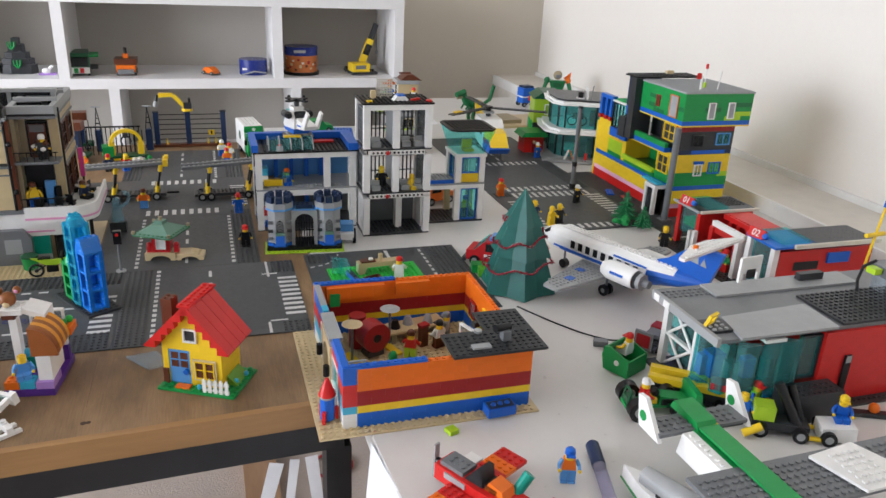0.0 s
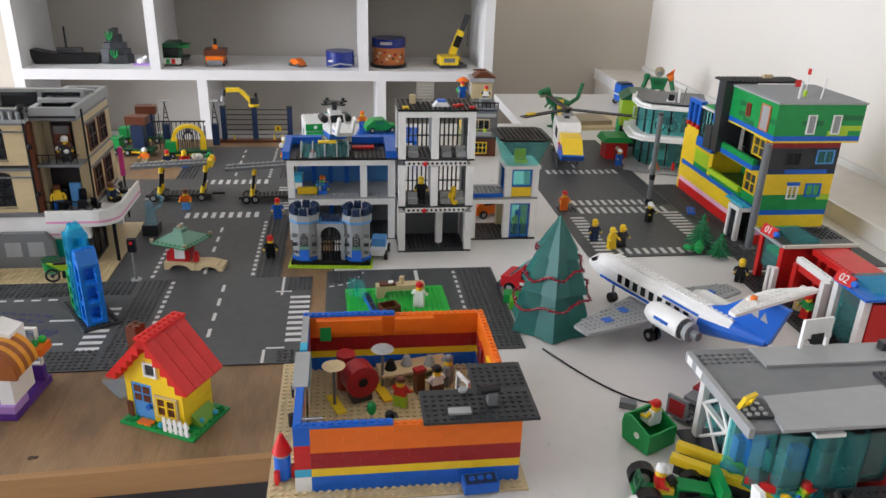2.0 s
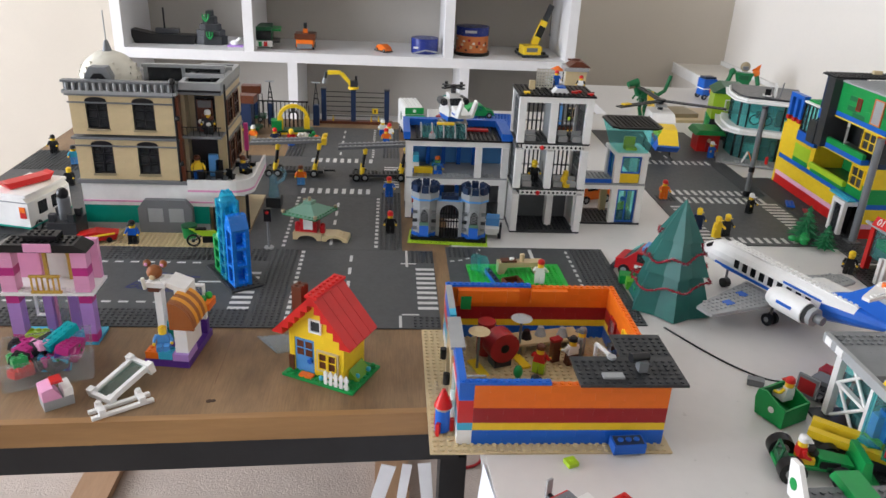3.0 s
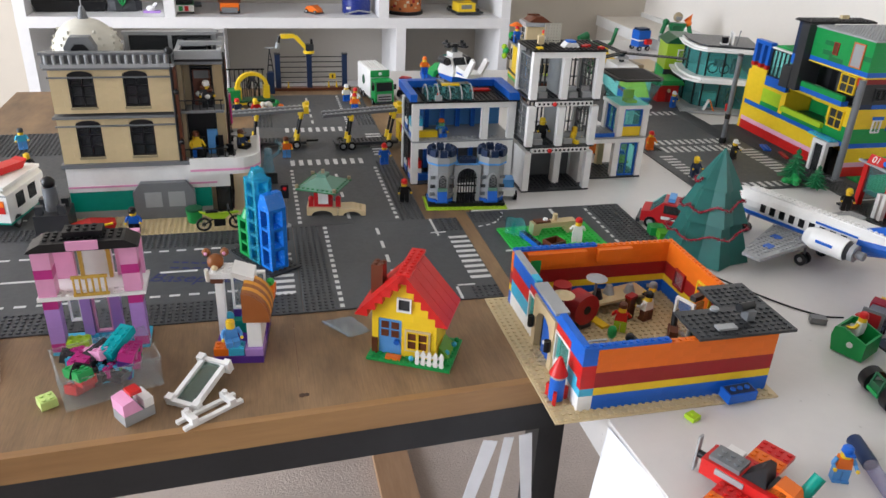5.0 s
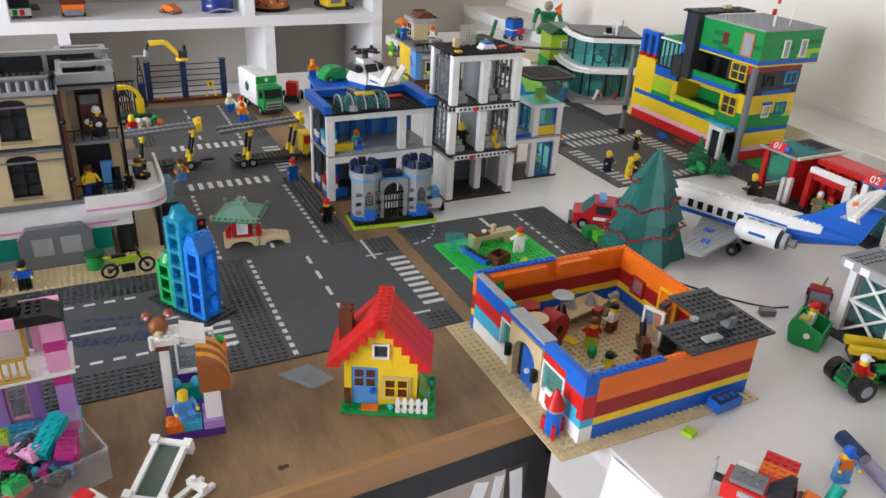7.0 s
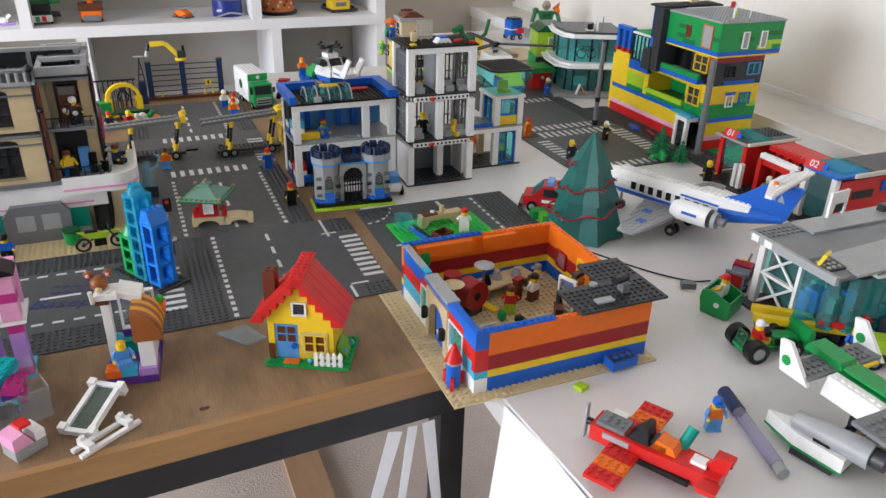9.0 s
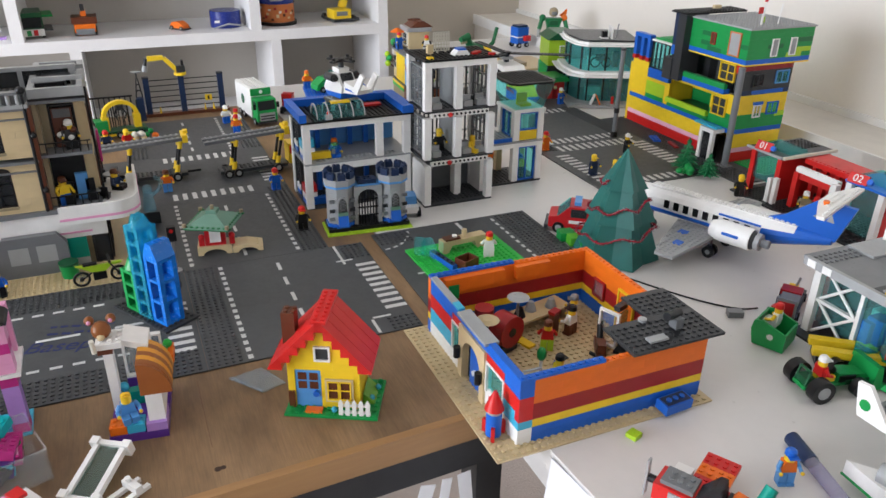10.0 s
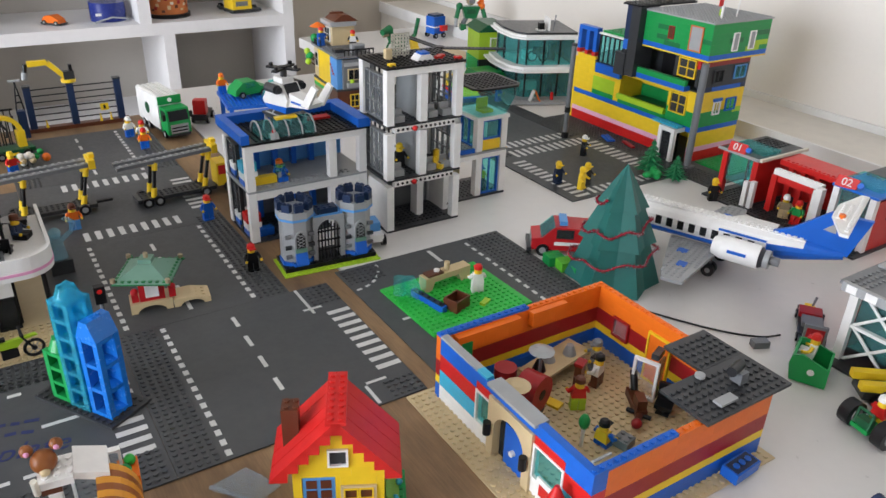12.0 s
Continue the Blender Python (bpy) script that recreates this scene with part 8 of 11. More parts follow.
def small_craft():
    # white and green spacecraft with a grey engine
    t = thing("toy_spacecraft", pose(0.44, 0.522, 0, 0, 0, 17) @ Matrix.Scale(0.86, 4), "white, green and grey toy aircraft with a drum engine", "toy plane")
    part("nose", Shape().prism([(-0.02, -0.04), (0.02, -0.04), (0.016, 0.02), (0.0, 0.062), (-0.016, 0.02)], 0.012, 0.03, "z", WHITE), t)
    part("green_line", Shape().prism([(-0.021, -0.04), (0.021, -0.04), (0.017, 0.02), (0.0, 0.064), (-0.017, 0.02)], 0.009, 0.0118, "z", GREEN), t, "green trim")
    part("engine", Shape().rod((0.0, -0.06, 0.04), (0.0, 0.028, 0.036), 0.017, LGREY, 16, 0.012), t, "grey drum engine")
    part("engine_mouth", Shape().rod((0.0, -0.075, 0.041), (0.0, -0.0605, 0.04), 0.0125, DGREY, 14), t)
    part("cockpit", Shape().box(-0.014, -0.02, 0.0302, 0.014, 0.0, 0.034, BLACK), t)
    w = part("wing", Shape().box(0.02, -0.075, 0.014, 0.095, -0.02, 0.019, TAN).studs(0.022, -0.073, 9, 6, 0.019, TAN), t, "cream studded wing")
    part("disc", Shape().rod((0.06, -0.045, 0.0205), (0.06, -0.045, 0.0235), 0.012, LGREY, 16), w)
    part("skid", Shape().box(-0.018, -0.03, 0.0003, -0.01, 0.02, 0.0088, DGREY).box(0.01, -0.03, 0.0003, 0.018, 0.02, 0.0088, DGREY), t)
    s = Shape().rod((0, 0, 0.0085), (0, -0.1, 0.0085), 0.0085, clear("clear_lilac_plastic", (0.7, 0.68, 0.8)), 12).rod((0, 0.0005, 0.0085), (0, 0.045, 0.0085), 0.0095, DBLUE, 14).rod((0, -0.1005, 0.0085), (0, -0.115, 0.0085), 0.0075, LGREY, 12)
    solid("marker_pen", s, pose(0.411, 0.597, 0, 0, 0, -16) @ Matrix.Scale(0.82, 4), "marker pen with a dark blue cap lying on the table", "pen")
    minifigure(0.371, 0.592, 0.0003, -20, MBLUE, ORANGE, BLUE, "toy worker with orange vest and blue cap", MBLUE)
    # red biplane
    t = thing("toy_propeller_plane", pose(0.269, 0.573, 0, 0, 0, 30), "red toy propeller plane with orange wing stripes", "toy plane")
    part("fuselage", Shape().prism([(-0.012, -0.075), (0.012, -0.075), (0.016, 0.0), (0.014, 0.055), (-0.014, 0.055), (-0.016, 0.0)], 0.014, 0.032, "z", RED), t)
    part("cowl", Shape().box(-0.011, 0.02, 0.0322, 0.011, 0.05, 0.0365, GREY).studs(-0.008, 0.022, 2, 3, 0.0365, GREY), t, "grey engine cover")
    part("windscreen", Shape().prism([(-0.005, 0.0322), (0.018, 0.0322), (0.004, 0.05), (-0.002, 0.05)], -0.01, 0.01, "x", SMOKE), t, "smoked windscreen")
    for sx in (-1, 1):
        for k, m in enumerate((RED, ORANGE, RED)):
            a, b = 0.0165 + k * 0.018, 0.0165 + (k + 1) * 0.018 - 0.0002
            part("wing_panel", Shape().box(min(sx * a, sx * b), 0.0, 0.017, max(sx * a, sx * b), 0.032, 0.0215, m).studs(min(sx * a, sx * b) + 0.001, 0.0, 2, 4, 0.0215, m), t, "striped wing panel")
    part("tail", Shape().prism([(-0.078, 0.0322), (-0.055, 0.0322), (-0.07, 0.05), (-0.08, 0.05)], -0.003, 0.003, "x", RED), t)
    part("tailplane", Shape().box(-0.032, -0.078, 0.026, -0.0165, -0.06, 0.031, RED).box(0.0165, -0.078, 0.026, 0.032, -0.06, 0.031, RED), t)
    part("white_cap", Shape().box(-0.006, -0.06, 0.0322, 0.006, -0.045, 0.036, WHITE), t)
    part("teal_lever", Shape().rod((0.012, -0.03, 0.03), (0.025, -0.035, 0.048), 0.006, TEALP), t)
    part("propeller", Shape().rod((0, 0.055, 0.023), (0, 0.064, 0.023), 0.004, BLACK).box(-0.0035, 0.0645, 0.003, 0.0035, 0.0665, 0.043, LGREY), t, "grey two-blade propeller")
    part("orange_cap", Shape().prism([(-0.032, 0.0322), (-0.006, 0.0322), (-0.012, 0.043), (-0.028, 0.04)], -0.009, 0.009, "x", ORANGE), t, "orange slope behind the cockpit")
    for x in (-0.0165, 0.0155):
        part("exhaust", Shape().box(x, 0.012, 0.024, x + 0.002, 0.04, 0.03, LGREY), t, "grey exhaust grille")
        part("black_rail", Shape().box(x - 0.001, -0.05, 0.013, x + 0.003, 0.01, 0.019, BLACK), t)
    part("cockpit", Shape().box(-0.009, -0.022, 0.0322, 0.009, -0.006, 0.0385, BLACK), t)
    part("white_part", Shape().box(0.02, 0.034, 0.013, 0.038, 0.05, 0.022, WHITE), t)
    for x in (-0.015, 0.015):
        wheel(t, x, 0.03, 0.007, 0.007, 0.005)
    part("axle", Shape().rod((-0.012, 0.03, 0.007), (0.012, 0.03, 0.007), 0.002, GREY).box(-0.004, 0.026, 0.007, 0.004, 0.034, 0.0138, GREY), t)


def loader_and_cars():
    t = thing("toy_loader", pose(0.655, 0.615, 0, 0, 0, -30), "black and yellow toy loader with thick tyres", "toy vehicle")
    part("chassis", Shape().box(-0.03, -0.012, 0.008, 0.035, 0.012, 0.018, DGREY), t)
    part("arm", Shape().rod((0.025, -0.004, 0.01), (-0.005, 0.006, 0.062), 0.006, BLACK).rod((0.03, 0.006, 0.01), (0.01, 0.012, 0.06), 0.005, BLACK), t, "black lifting arm")
    part("fork", Shape().box(0.035, -0.015, 0.004, 0.06, -0.011, 0.008, YELLOW).box(0.035, 0.011, 0.004, 0.06, 0.015, 0.008, YELLOW), t, "yellow fork")
    part("body", Shape().box(-0.028, -0.011, 0.0182, -0.005, 0.011, 0.036, LIME), t)
    part("piston", Shape().rod((-0.04, -0.025, 0.006), (-0.02, -0.02, 0.016), 0.005, YELLOW), t)
    for x in (-0.02, 0.025):
        for y in (-0.016, 0.016):
            wheel(t, x, y, 0.009, 0.009, 0.007, "y")
    t = thing("toy_go_kart", pose(0.715, 0.585, 0, 0, 0, 65), "white toy kart with red insect pattern and driver", "toy vehicle")
    part("shell", Shape().prism([(-0.02, 0.004), (0.02, 0.004), (0.02, 0.02), (-0.018, 0.024)], -0.014, 0.014, "x", WHITE), t)
    part("pattern", Shape().box(-0.008, -0.0206, 0.008, 0.008, -0.0201, 0.018, RED), t)
    wheel(t, -0.017, 0.012, 0.009, 0.009, 0.006)
    wheel(t, 0.017, 0.012, 0.009, 0.009, 0.006)
    minifigure(0.725, 0.592, 0.022, -30, BLUE, BLUE, YELLOW, "toy driver in blue with yellow hair", seated=True)
    s = Shape().box(-0.06, -0.005, 0.0, 0.06, 0.005, 0.006, DGREY).box(-0.06, -0.005, 0.0062, -0.045, 0.005, 0.009, YELLOW).ball((0.0, 0.0, 0.012), 0.007, ORANGE, 8)
    solid("barrier_arm", s, pose(0.8, 0.612, 0.0003, 0, 0, -22), "dark grey toy barrier arm with yellow tip", "toy barrier")
    minifigure(0.655, 0.655, 0.004, 20, BLUE, LIME, RED, "toy ground worker with lime vest", BLUE)
    minifigure(0.625, 0.64, 0.004, -30, GREY, BLUE, None, "toy ground worker in blue", BLUE)


tractor()
green_cart()
yellow_conveyor()
glider()
small_craft()
loader_and_cars()


# ---- far end: depot, trucks, ramps ----
def depot_fence():
    t = thing("depot_fence", pose(0, 2.1, 0), "dark grey posts with thin black rails at the depot", "toy fence")
    part("kerb", Shape().box(-0.13, -0.006, 0.0003, 0.085, 0.012, 0.008, BROWN), t)
    for x in (-0.106, -0.027, 0.063):
        part("post", Shape().box(x, -0.006, 0.0082, x + 0.013, 0.007, 0.092, DBLUE).box(x - 0.001, -0.007, 0.0921, x + 0.014, 0.008, 0.0955, DGREY), t, "dark blue-grey post")
    for k in range(6):
        z = 0.02 + k * 0.013
        for a, b in ((-0.0925, -0.0275), (-0.0135, 0.0625)):
            part("rail", Shape().box(a, -0.001, z, b, 0.001, z + 0.002, BLACK), t)
    part("sign", Shape().box(0.03, -0.004, 0.03, 0.046, -0.0015, 0.044, YELLOW).box(0.036, -0.0046, 0.033, 0.04, -0.0041, 0.041, BLACK), t, "yellow warning sign")
    for x in (-0.075, 0.028, 0.048):
        part("flame", Shape().rod((x, -0.004, 0.0082), (x, -0.004, 0.024), 0.003, YELLOW, 6, 0.0008), t)
    c = thing("toy_crane_arm", pose(-0.02, 2.1, 0.0957), "yellow jointed toy crane arm on a dark base", "toy crane")
    part("turntable", Shape().rod((0, 0, 0.0), (0, 0, 0.006), 0.014, YELLOW, 14).box(-0.008, -0.008, 0.0062, 0.012, 0.008, 0.022, DGREY).box(0.004, -0.006, 0.0222, 0.01, 0.006, 0.034, BLACK), c)
    part("boom", Shape().prism([(-0.006, 0.004), (0.0, 0.012), (-0.028, 0.044), (-0.036, 0.038)], -0.005, 0.005, "y", YELLOW), c, "yellow lower boom")
    part("boom", Shape().prism([(-0.03, 0.038), (-0.034, 0.047), (-0.068, 0.047), (-0.068, 0.036)], -0.005, 0.005, "y", YELLOW), c, "yellow upper boom")
    part("hook", Shape().rod((-0.072, 0, 0.042), (-0.075, 0, 0.026), 0.004, BLACK).rod((-0.075, 0, 0.026), (-0.078, 0, 0.012), 0.006, LGREY), c)
    s = Shape().rod((0, 0, 0.0), (0, 0, 0.008), 0.006, LGREY).box(-0.006, -0.006, 0.008, 0.006, 0.006, 0.04, BLACK).rod((0, 0, 0.04), (0, 0, 0.062), 0.002, BLACK).rod((-0.008, 0, 0.062), (0.012, 0, 0.065), 0.002, LGREY)
    for x in (-0.118, -0.238):
        s = Shape().box(-0.008, -0.008, 0.0, 0.008, 0.008, 0.055, DBLUE)
        for a in (-0.007, 0.007):
            s.rod((a, 0, 0.055), (a * 0.2, 0, 0.1), 0.0014, BLACK, 6)
        s.box(-0.006, -0.002, 0.07, 0.006, 0.002, 0.0725, BLACK).box(-0.0045, -0.002, 0.084, 0.0045, 0.002, 0.086, BLACK).rod((0, 0, 0.1), (0, 0, 0.112), 0.0018, BLACK).box(-0.011, -0.004, 0.112, 0.011, 0.004, 0.115, LGREY)
        solid("floodlight_mast", s, pose(x, 2.075, 0.0003), "dark toy floodlight mast with a flat lamp", "toy lamp", "floodlight masts")


def cage_vehicle(x, y, rz, arch, label):
    t = thing("toy_grab_truck", pose(x, y, 0.002, 0, 0, rz), label, "toy vehicle")
    part("chassis", Shape().box(-0.05, -0.018, 0.008, 0.05, 0.018, 0.016, DGREEN), t)
    part("hazard_strip", Shape().box(-0.05, -0.0186, 0.006, 0.02, -0.0182, 0.011, YELLOW), t)
    part("cab", Shape().box(-0.055, -0.016, 0.0162, -0.03, 0.016, 0.04, GREEN).box(-0.056, -0.012, 0.026, -0.0552, 0.012, 0.037, SMOKE), t, "green cab")
    for i in range(7):
        part("bar", Shape().rod((-0.02 + i * 0.01, 0.016, 0.0162), (-0.02 + i * 0.01, 0.016, 0.07), 0.0012, BLACK, 6), t)
    if arch:
        p = [(0.038 * math.cos(radians(q)), 0.045 + 0.034 * math.sin(radians(q))) for q in range(0, 181, 15)]
        q = [(0.03 * math.cos(radians(a)), 0.045 + 0.026 * math.sin(radians(a))) for a in range(180, -1, -15)]
        part("arch", Shape().prism(p + q, -0.006, 0.006, "y", YELLOW), t, "yellow arched arm")
        for a in (-0.04, 0.026):
            part("arm_foot", Shape().box(a, -0.008, 0.0162, a + 0.014, 0.008, 0.046, YELLOW), t)
        part("claw", Shape().tube([(-0.006, 0, 0.06), (-0.012, -0.004, 0.05), (-0.008, -0.008, 0.038)], 0.002, BLACK).tube([(0.006, 0, 0.06), (0.012, -0.004, 0.05), (0.008, -0.008, 0.038)], 0.002, BLACK).box(-0.006, -0.006, 0.058, 0.006, 0.006, 0.068, DGREY), t, "black grab claw")
    else:
        part("tower", Shape().box(0.0, -0.012, 0.0162, 0.03, 0.012, 0.075, DBLUE).box(-0.01, -0.016, 0.0752, 0.04, 0.016, 0.095, BROWN), t, "dark tower with brown top")
    for a in (-0.04, -0.01, 0.035):
        for b in (-0.02, 0.02):
            wheel(t, a, b, 0.0075, 0.0075, 0.006, "y")


def ramp_truck(x, y, rz, front, label):
    t = thing("toy_ramp_trailer", pose(x, y, 0.002, 0, 0, rz), label, "toy vehicle")
    part("bed", Shape().box(-0.065, -0.016, 0.008, 0.065, 0.016, 0.014, DGREY).studs(-0.06, -0.012, 14, 3, 0.014, DGREY), t)
    for a in (-0.05, -0.032, 0.045):
        for b in (-0.018, 0.018):
            wheel(t, a, b, 0.0085, 0.0085, 0.007, "y")
    rail = []
    for b in (-0.016, 0.006):
        s = Shape().prism([(-0.088, 0.068), (0.062, 0.0755), (0.062, 0.081), (-0.088, 0.0735)], b, b + 0.01, "y", GREY)
        for i in range(15):
            s.stud(-0.082 + i * 0.0098, b + 0.005, 0.0738 + i * 0.00049, LGREY)
        rail.append(part("ramp", s, t, "grey studded ramp"))
    part("ramp_end", Shape().box(0.0622, -0.018, 0.072, 0.072, 0.018, 0.086, YELLOW).box(0.066, -0.006, 0.0862, 0.074, 0.006, 0.092, YELLOW), t, "yellow ramp end")
    for b in (-0.012, 0.012):
        for (p, q) in (((0.046, b, 0.016), (0.058, b, 0.072)), ((-0.038, b, 0.016), (-0.03, b, 0.07))):
            p2, q2 = (tuple(u + (v - u) * f for u, v in zip(p, q)) for f in (0.25, 0.8))
            part("piston", Shape().rod(p, p2, 0.0045, YELLOW).rod(p2, q2, 0.0028, BLACK).rod(q2, q, 0.0045, YELLOW).ball(p, 0.005, YELLOW, 8).ball(q, 0.005, YELLOW, 8), t, "yellow and black lifting piston")
    part("tow_bar", Shape().box(0.065, -0.003, 0.009, 0.09, 0.003, 0.013, BLACK), t)
    if front:
        part("cab", Shape().prism([(0.068, 0.012), (0.1, 0.012), (0.1, 0.03), (0.088, 0.052), (0.068, 0.052)], -0.016, 0.016, "y", YELLOW).box(0.07, -0.0165, 0.032, 0.086, 0.0165, 0.048, RED), t, "yellow and red cab")
        wheel(t, 0.085, -0.018, 0.0085, 0.0085, 0.007, "y")
        wheel(t, 0.085, 0.018, 0.0085, 0.0085, 0.007, "y")


def box_truck():
    t = thing("toy_delivery_truck", pose(0.146, 1.925, 0.002, 0, 0, 8) @ Matrix.Scale(0.9, 4), "white box truck with a green cab", "toy truck")
    part("chassis", Shape().box(-0.024, 0.0, 0.007, 0.024, 0.17, 0.014, DGREY), t)
    part("box", Shape().box(-0.027, 0.045, 0.0142, 0.027, 0.17, 0.086, WHITE), t, "white cargo box")
    s = Shape()
    for i in range(5):
        s.box(-0.024 + i * 0.0105, 0.046, 0.0862, -0.018 + i * 0.0105, 0.169, 0.0885, WHITE)
    part("roof_ribs", s, t)
    part("box_front", Shape().box(-0.0265, 0.0415, 0.07, 0.0265, 0.0448, 0.088, GREEN).rod((0, 0.0413, 0.079), (0, 0.0409, 0.079), 0.005, WHITE), t, "green front panel with white emblem")
    part("cab", Shape().prism([(0.0, 0.012), (0.04, 0.012), (0.04, 0.068), (0.006, 0.068), (0.0, 0.04)], -0.026, 0.026, "x", GREEN), t, "green cab")
    part("windscreen", Shape().prism([(-0.001, 0.042), (0.0045, 0.064), (0.0052, 0.064), (0.0, 0.042)], -0.022, 0.022, "x", BLACK).box(-0.0265, 0.008, 0.042, -0.0261, 0.032, 0.062, BLACK).box(0.0261, 0.008, 0.042, 0.0265, 0.032, 0.062, BLACK), t, "dark windscreen")
    part("grille", Shape().box(-0.02, -0.001, 0.014, 0.02, -0.0002, 0.034, LGREY).box(-0.018, -0.0015, 0.018, 0.018, -0.0011, 0.021, BLACK).box(-0.018, -0.0015, 0.025, 0.018, -0.0011, 0.028, BLACK), t)
    for x in (-0.034, 0.028):
        part("mirror", Shape().box(x, 0.004, 0.044, x + 0.006, 0.008, 0.058, BLACK), t)
    part("side_emblem", Shape().rod((-0.0272, 0.11, 0.05), (-0.0276, 0.11, 0.05), 0.013, DGREEN, 14), t, "green round emblem")
    for y in (0.022, 0.11, 0.14):
        for x in (-0.024, 0.024):
            wheel(t, x, y, 0.009, 0.009, 0.008)


depot_fence()
cage_vehicle(-0.165, 1.965, 10, True, "green toy grab truck with a yellow arched arm")
cage_vehicle(-0.305, 2.1, 5, False, "green and dark blue toy truck with brown tower")
ramp_truck(-0.128, 1.648, 1, False, "grey toy car ramp trailer on yellow pistons")
ramp_truck(0.058, 1.632, 3, True, "grey toy car ramp truck with yellow cab")
cage_vehicle(-0.3, 1.99, -8, False, "dark blue and green toy truck beside the grab truck")
box_truck()
minifigure(-0.2, 1.88, 0.0003, 10, BLACK, DBLUE, RED, "toy worker in dark blue by the grab truck")
minifigure(-0.255, 1.9, 0.0003, -15, DTAN, ORANGE, WHITE, "toy worker in orange vest beside the trucks")
minifigure(-0.16, 1.87, 0.002, 25, BLUE, RED, YELLOW, "toy worker in red with yellow helmet")
minifigure(0.06, 1.985, 0.002, 10, BLUE, WHITE, WHITE, "toy worker in white with a white helmet")
minifigure(0.078, 1.95, 0.002, -10, LGREY, WHITE, RED, "toy worker in white with red helmet")
minifigure(0.07, 1.9, 0.002, 0, BLUE, ORANGE, RED, "toy worker in orange vest with red helmet")
minifigure(-0.105, 1.585, 0.002, 0, MBLUE, ORANGE, BROWN, "toy worker in orange by the ramp trailer")
minifigure(0.079, 1.524, 0.002, 5, BLUE, BLUE, RED, "toy figure in blue with red cap on the studs")
minifigure(0.082, 1.331, 0.002, 0, BLACK, BLACK, RED, "toy firefighter in black with red helmet", BLACK)
minifigure(0.66, 1.545, 0.002, 0, ORANGE, ORANGE, RED, "toy figure all in orange on the road plate")
minifigure(0.672, 1.38, 0.002, 0, DBLUE, DBLUE, YELLOW, "toy worker in dark blue with yellow hat")
minifigure(0.692, 1.338, 0.002, 20, YELLOW, YELLOW, YELLOW, "toy firefighter in yellow suit")
minifigure(0.715, 1.35, 0.002, 10, DGREY, DGREY, YELLOW, "toy firefighter in dark suit with yellow hat")
minifigure(0.815, 1.47, 0.002, 30, BLACK, BLACK, WHITE, "toy police officer in black on the zebra crossing")
minifigure(0.866, 1.19, 0.0003, -30, BLACK, BLACK, YELLOW, "toy firefighter in black beside the fire station")
minifigure(0.905, 1.077, 0.004, -50, TAN, DTAN, WHITE, "toy firefighter with white helmet in the gateway")
minifigure(0.9, 1.05, 0.004, -80, RED, GREEN, RED, "toy firefighter with red helmet in the gateway")
minifigure(-0.348, 1.262, 0.003, 0, BLACK, BLUE, BLACK, "toy police officer on the tan forecourt")
minifigure(0.17, 1.438, 0.0835, 0, BLUE, BLUE, ORANGE, "toy figure with orange hair at the upper desk", seated=True)
minifigure(0.345, 1.385, 0.087, 0, BLACK, BLACK, YELLOW, "toy prisoner guard in black in the cell")
minifigure(0.4, 1.365, 0.087, 30, YELLOW, YELLOW, None, "toy figure in yellow in the cell", seated=True)
minifigure(0.535, 1.43, 0.004, 0, DBLUE, YELLOW, BLUE, "toy figure behind the blue glass door")
minifigure(-0.252, 1.342, 0.0935, 20, BLUE, YELLOW, BROWN, "toy waiter in yellow on the balcony corner", YELLOW)
minifigure(-0.23, 1.35, 0.1715, 10, BLACK, DGREY, WHITE, "toy figure on the upper balcony")
minifigure(-0.185, 1.395, 0.088, 60, BLACK, DBLUE, BROWN, "toy guest on the curved balcony", seated=True)
minifigure(-0.672, 1.755, 0.0043, 0, BLACK, BLACK, BLACK, "toy figure all in black on the studded plate", BLACK)
minifigure(-0.6, 1.68, 0.0043, 20, MBLUE, SKYB, DGREY, "toy figure in azure behind the corner building")
minifigure(0.888, 1.86, 0.002, 20, BLUE, BLUE, WHITE, "toy figure in blue by the red hut")


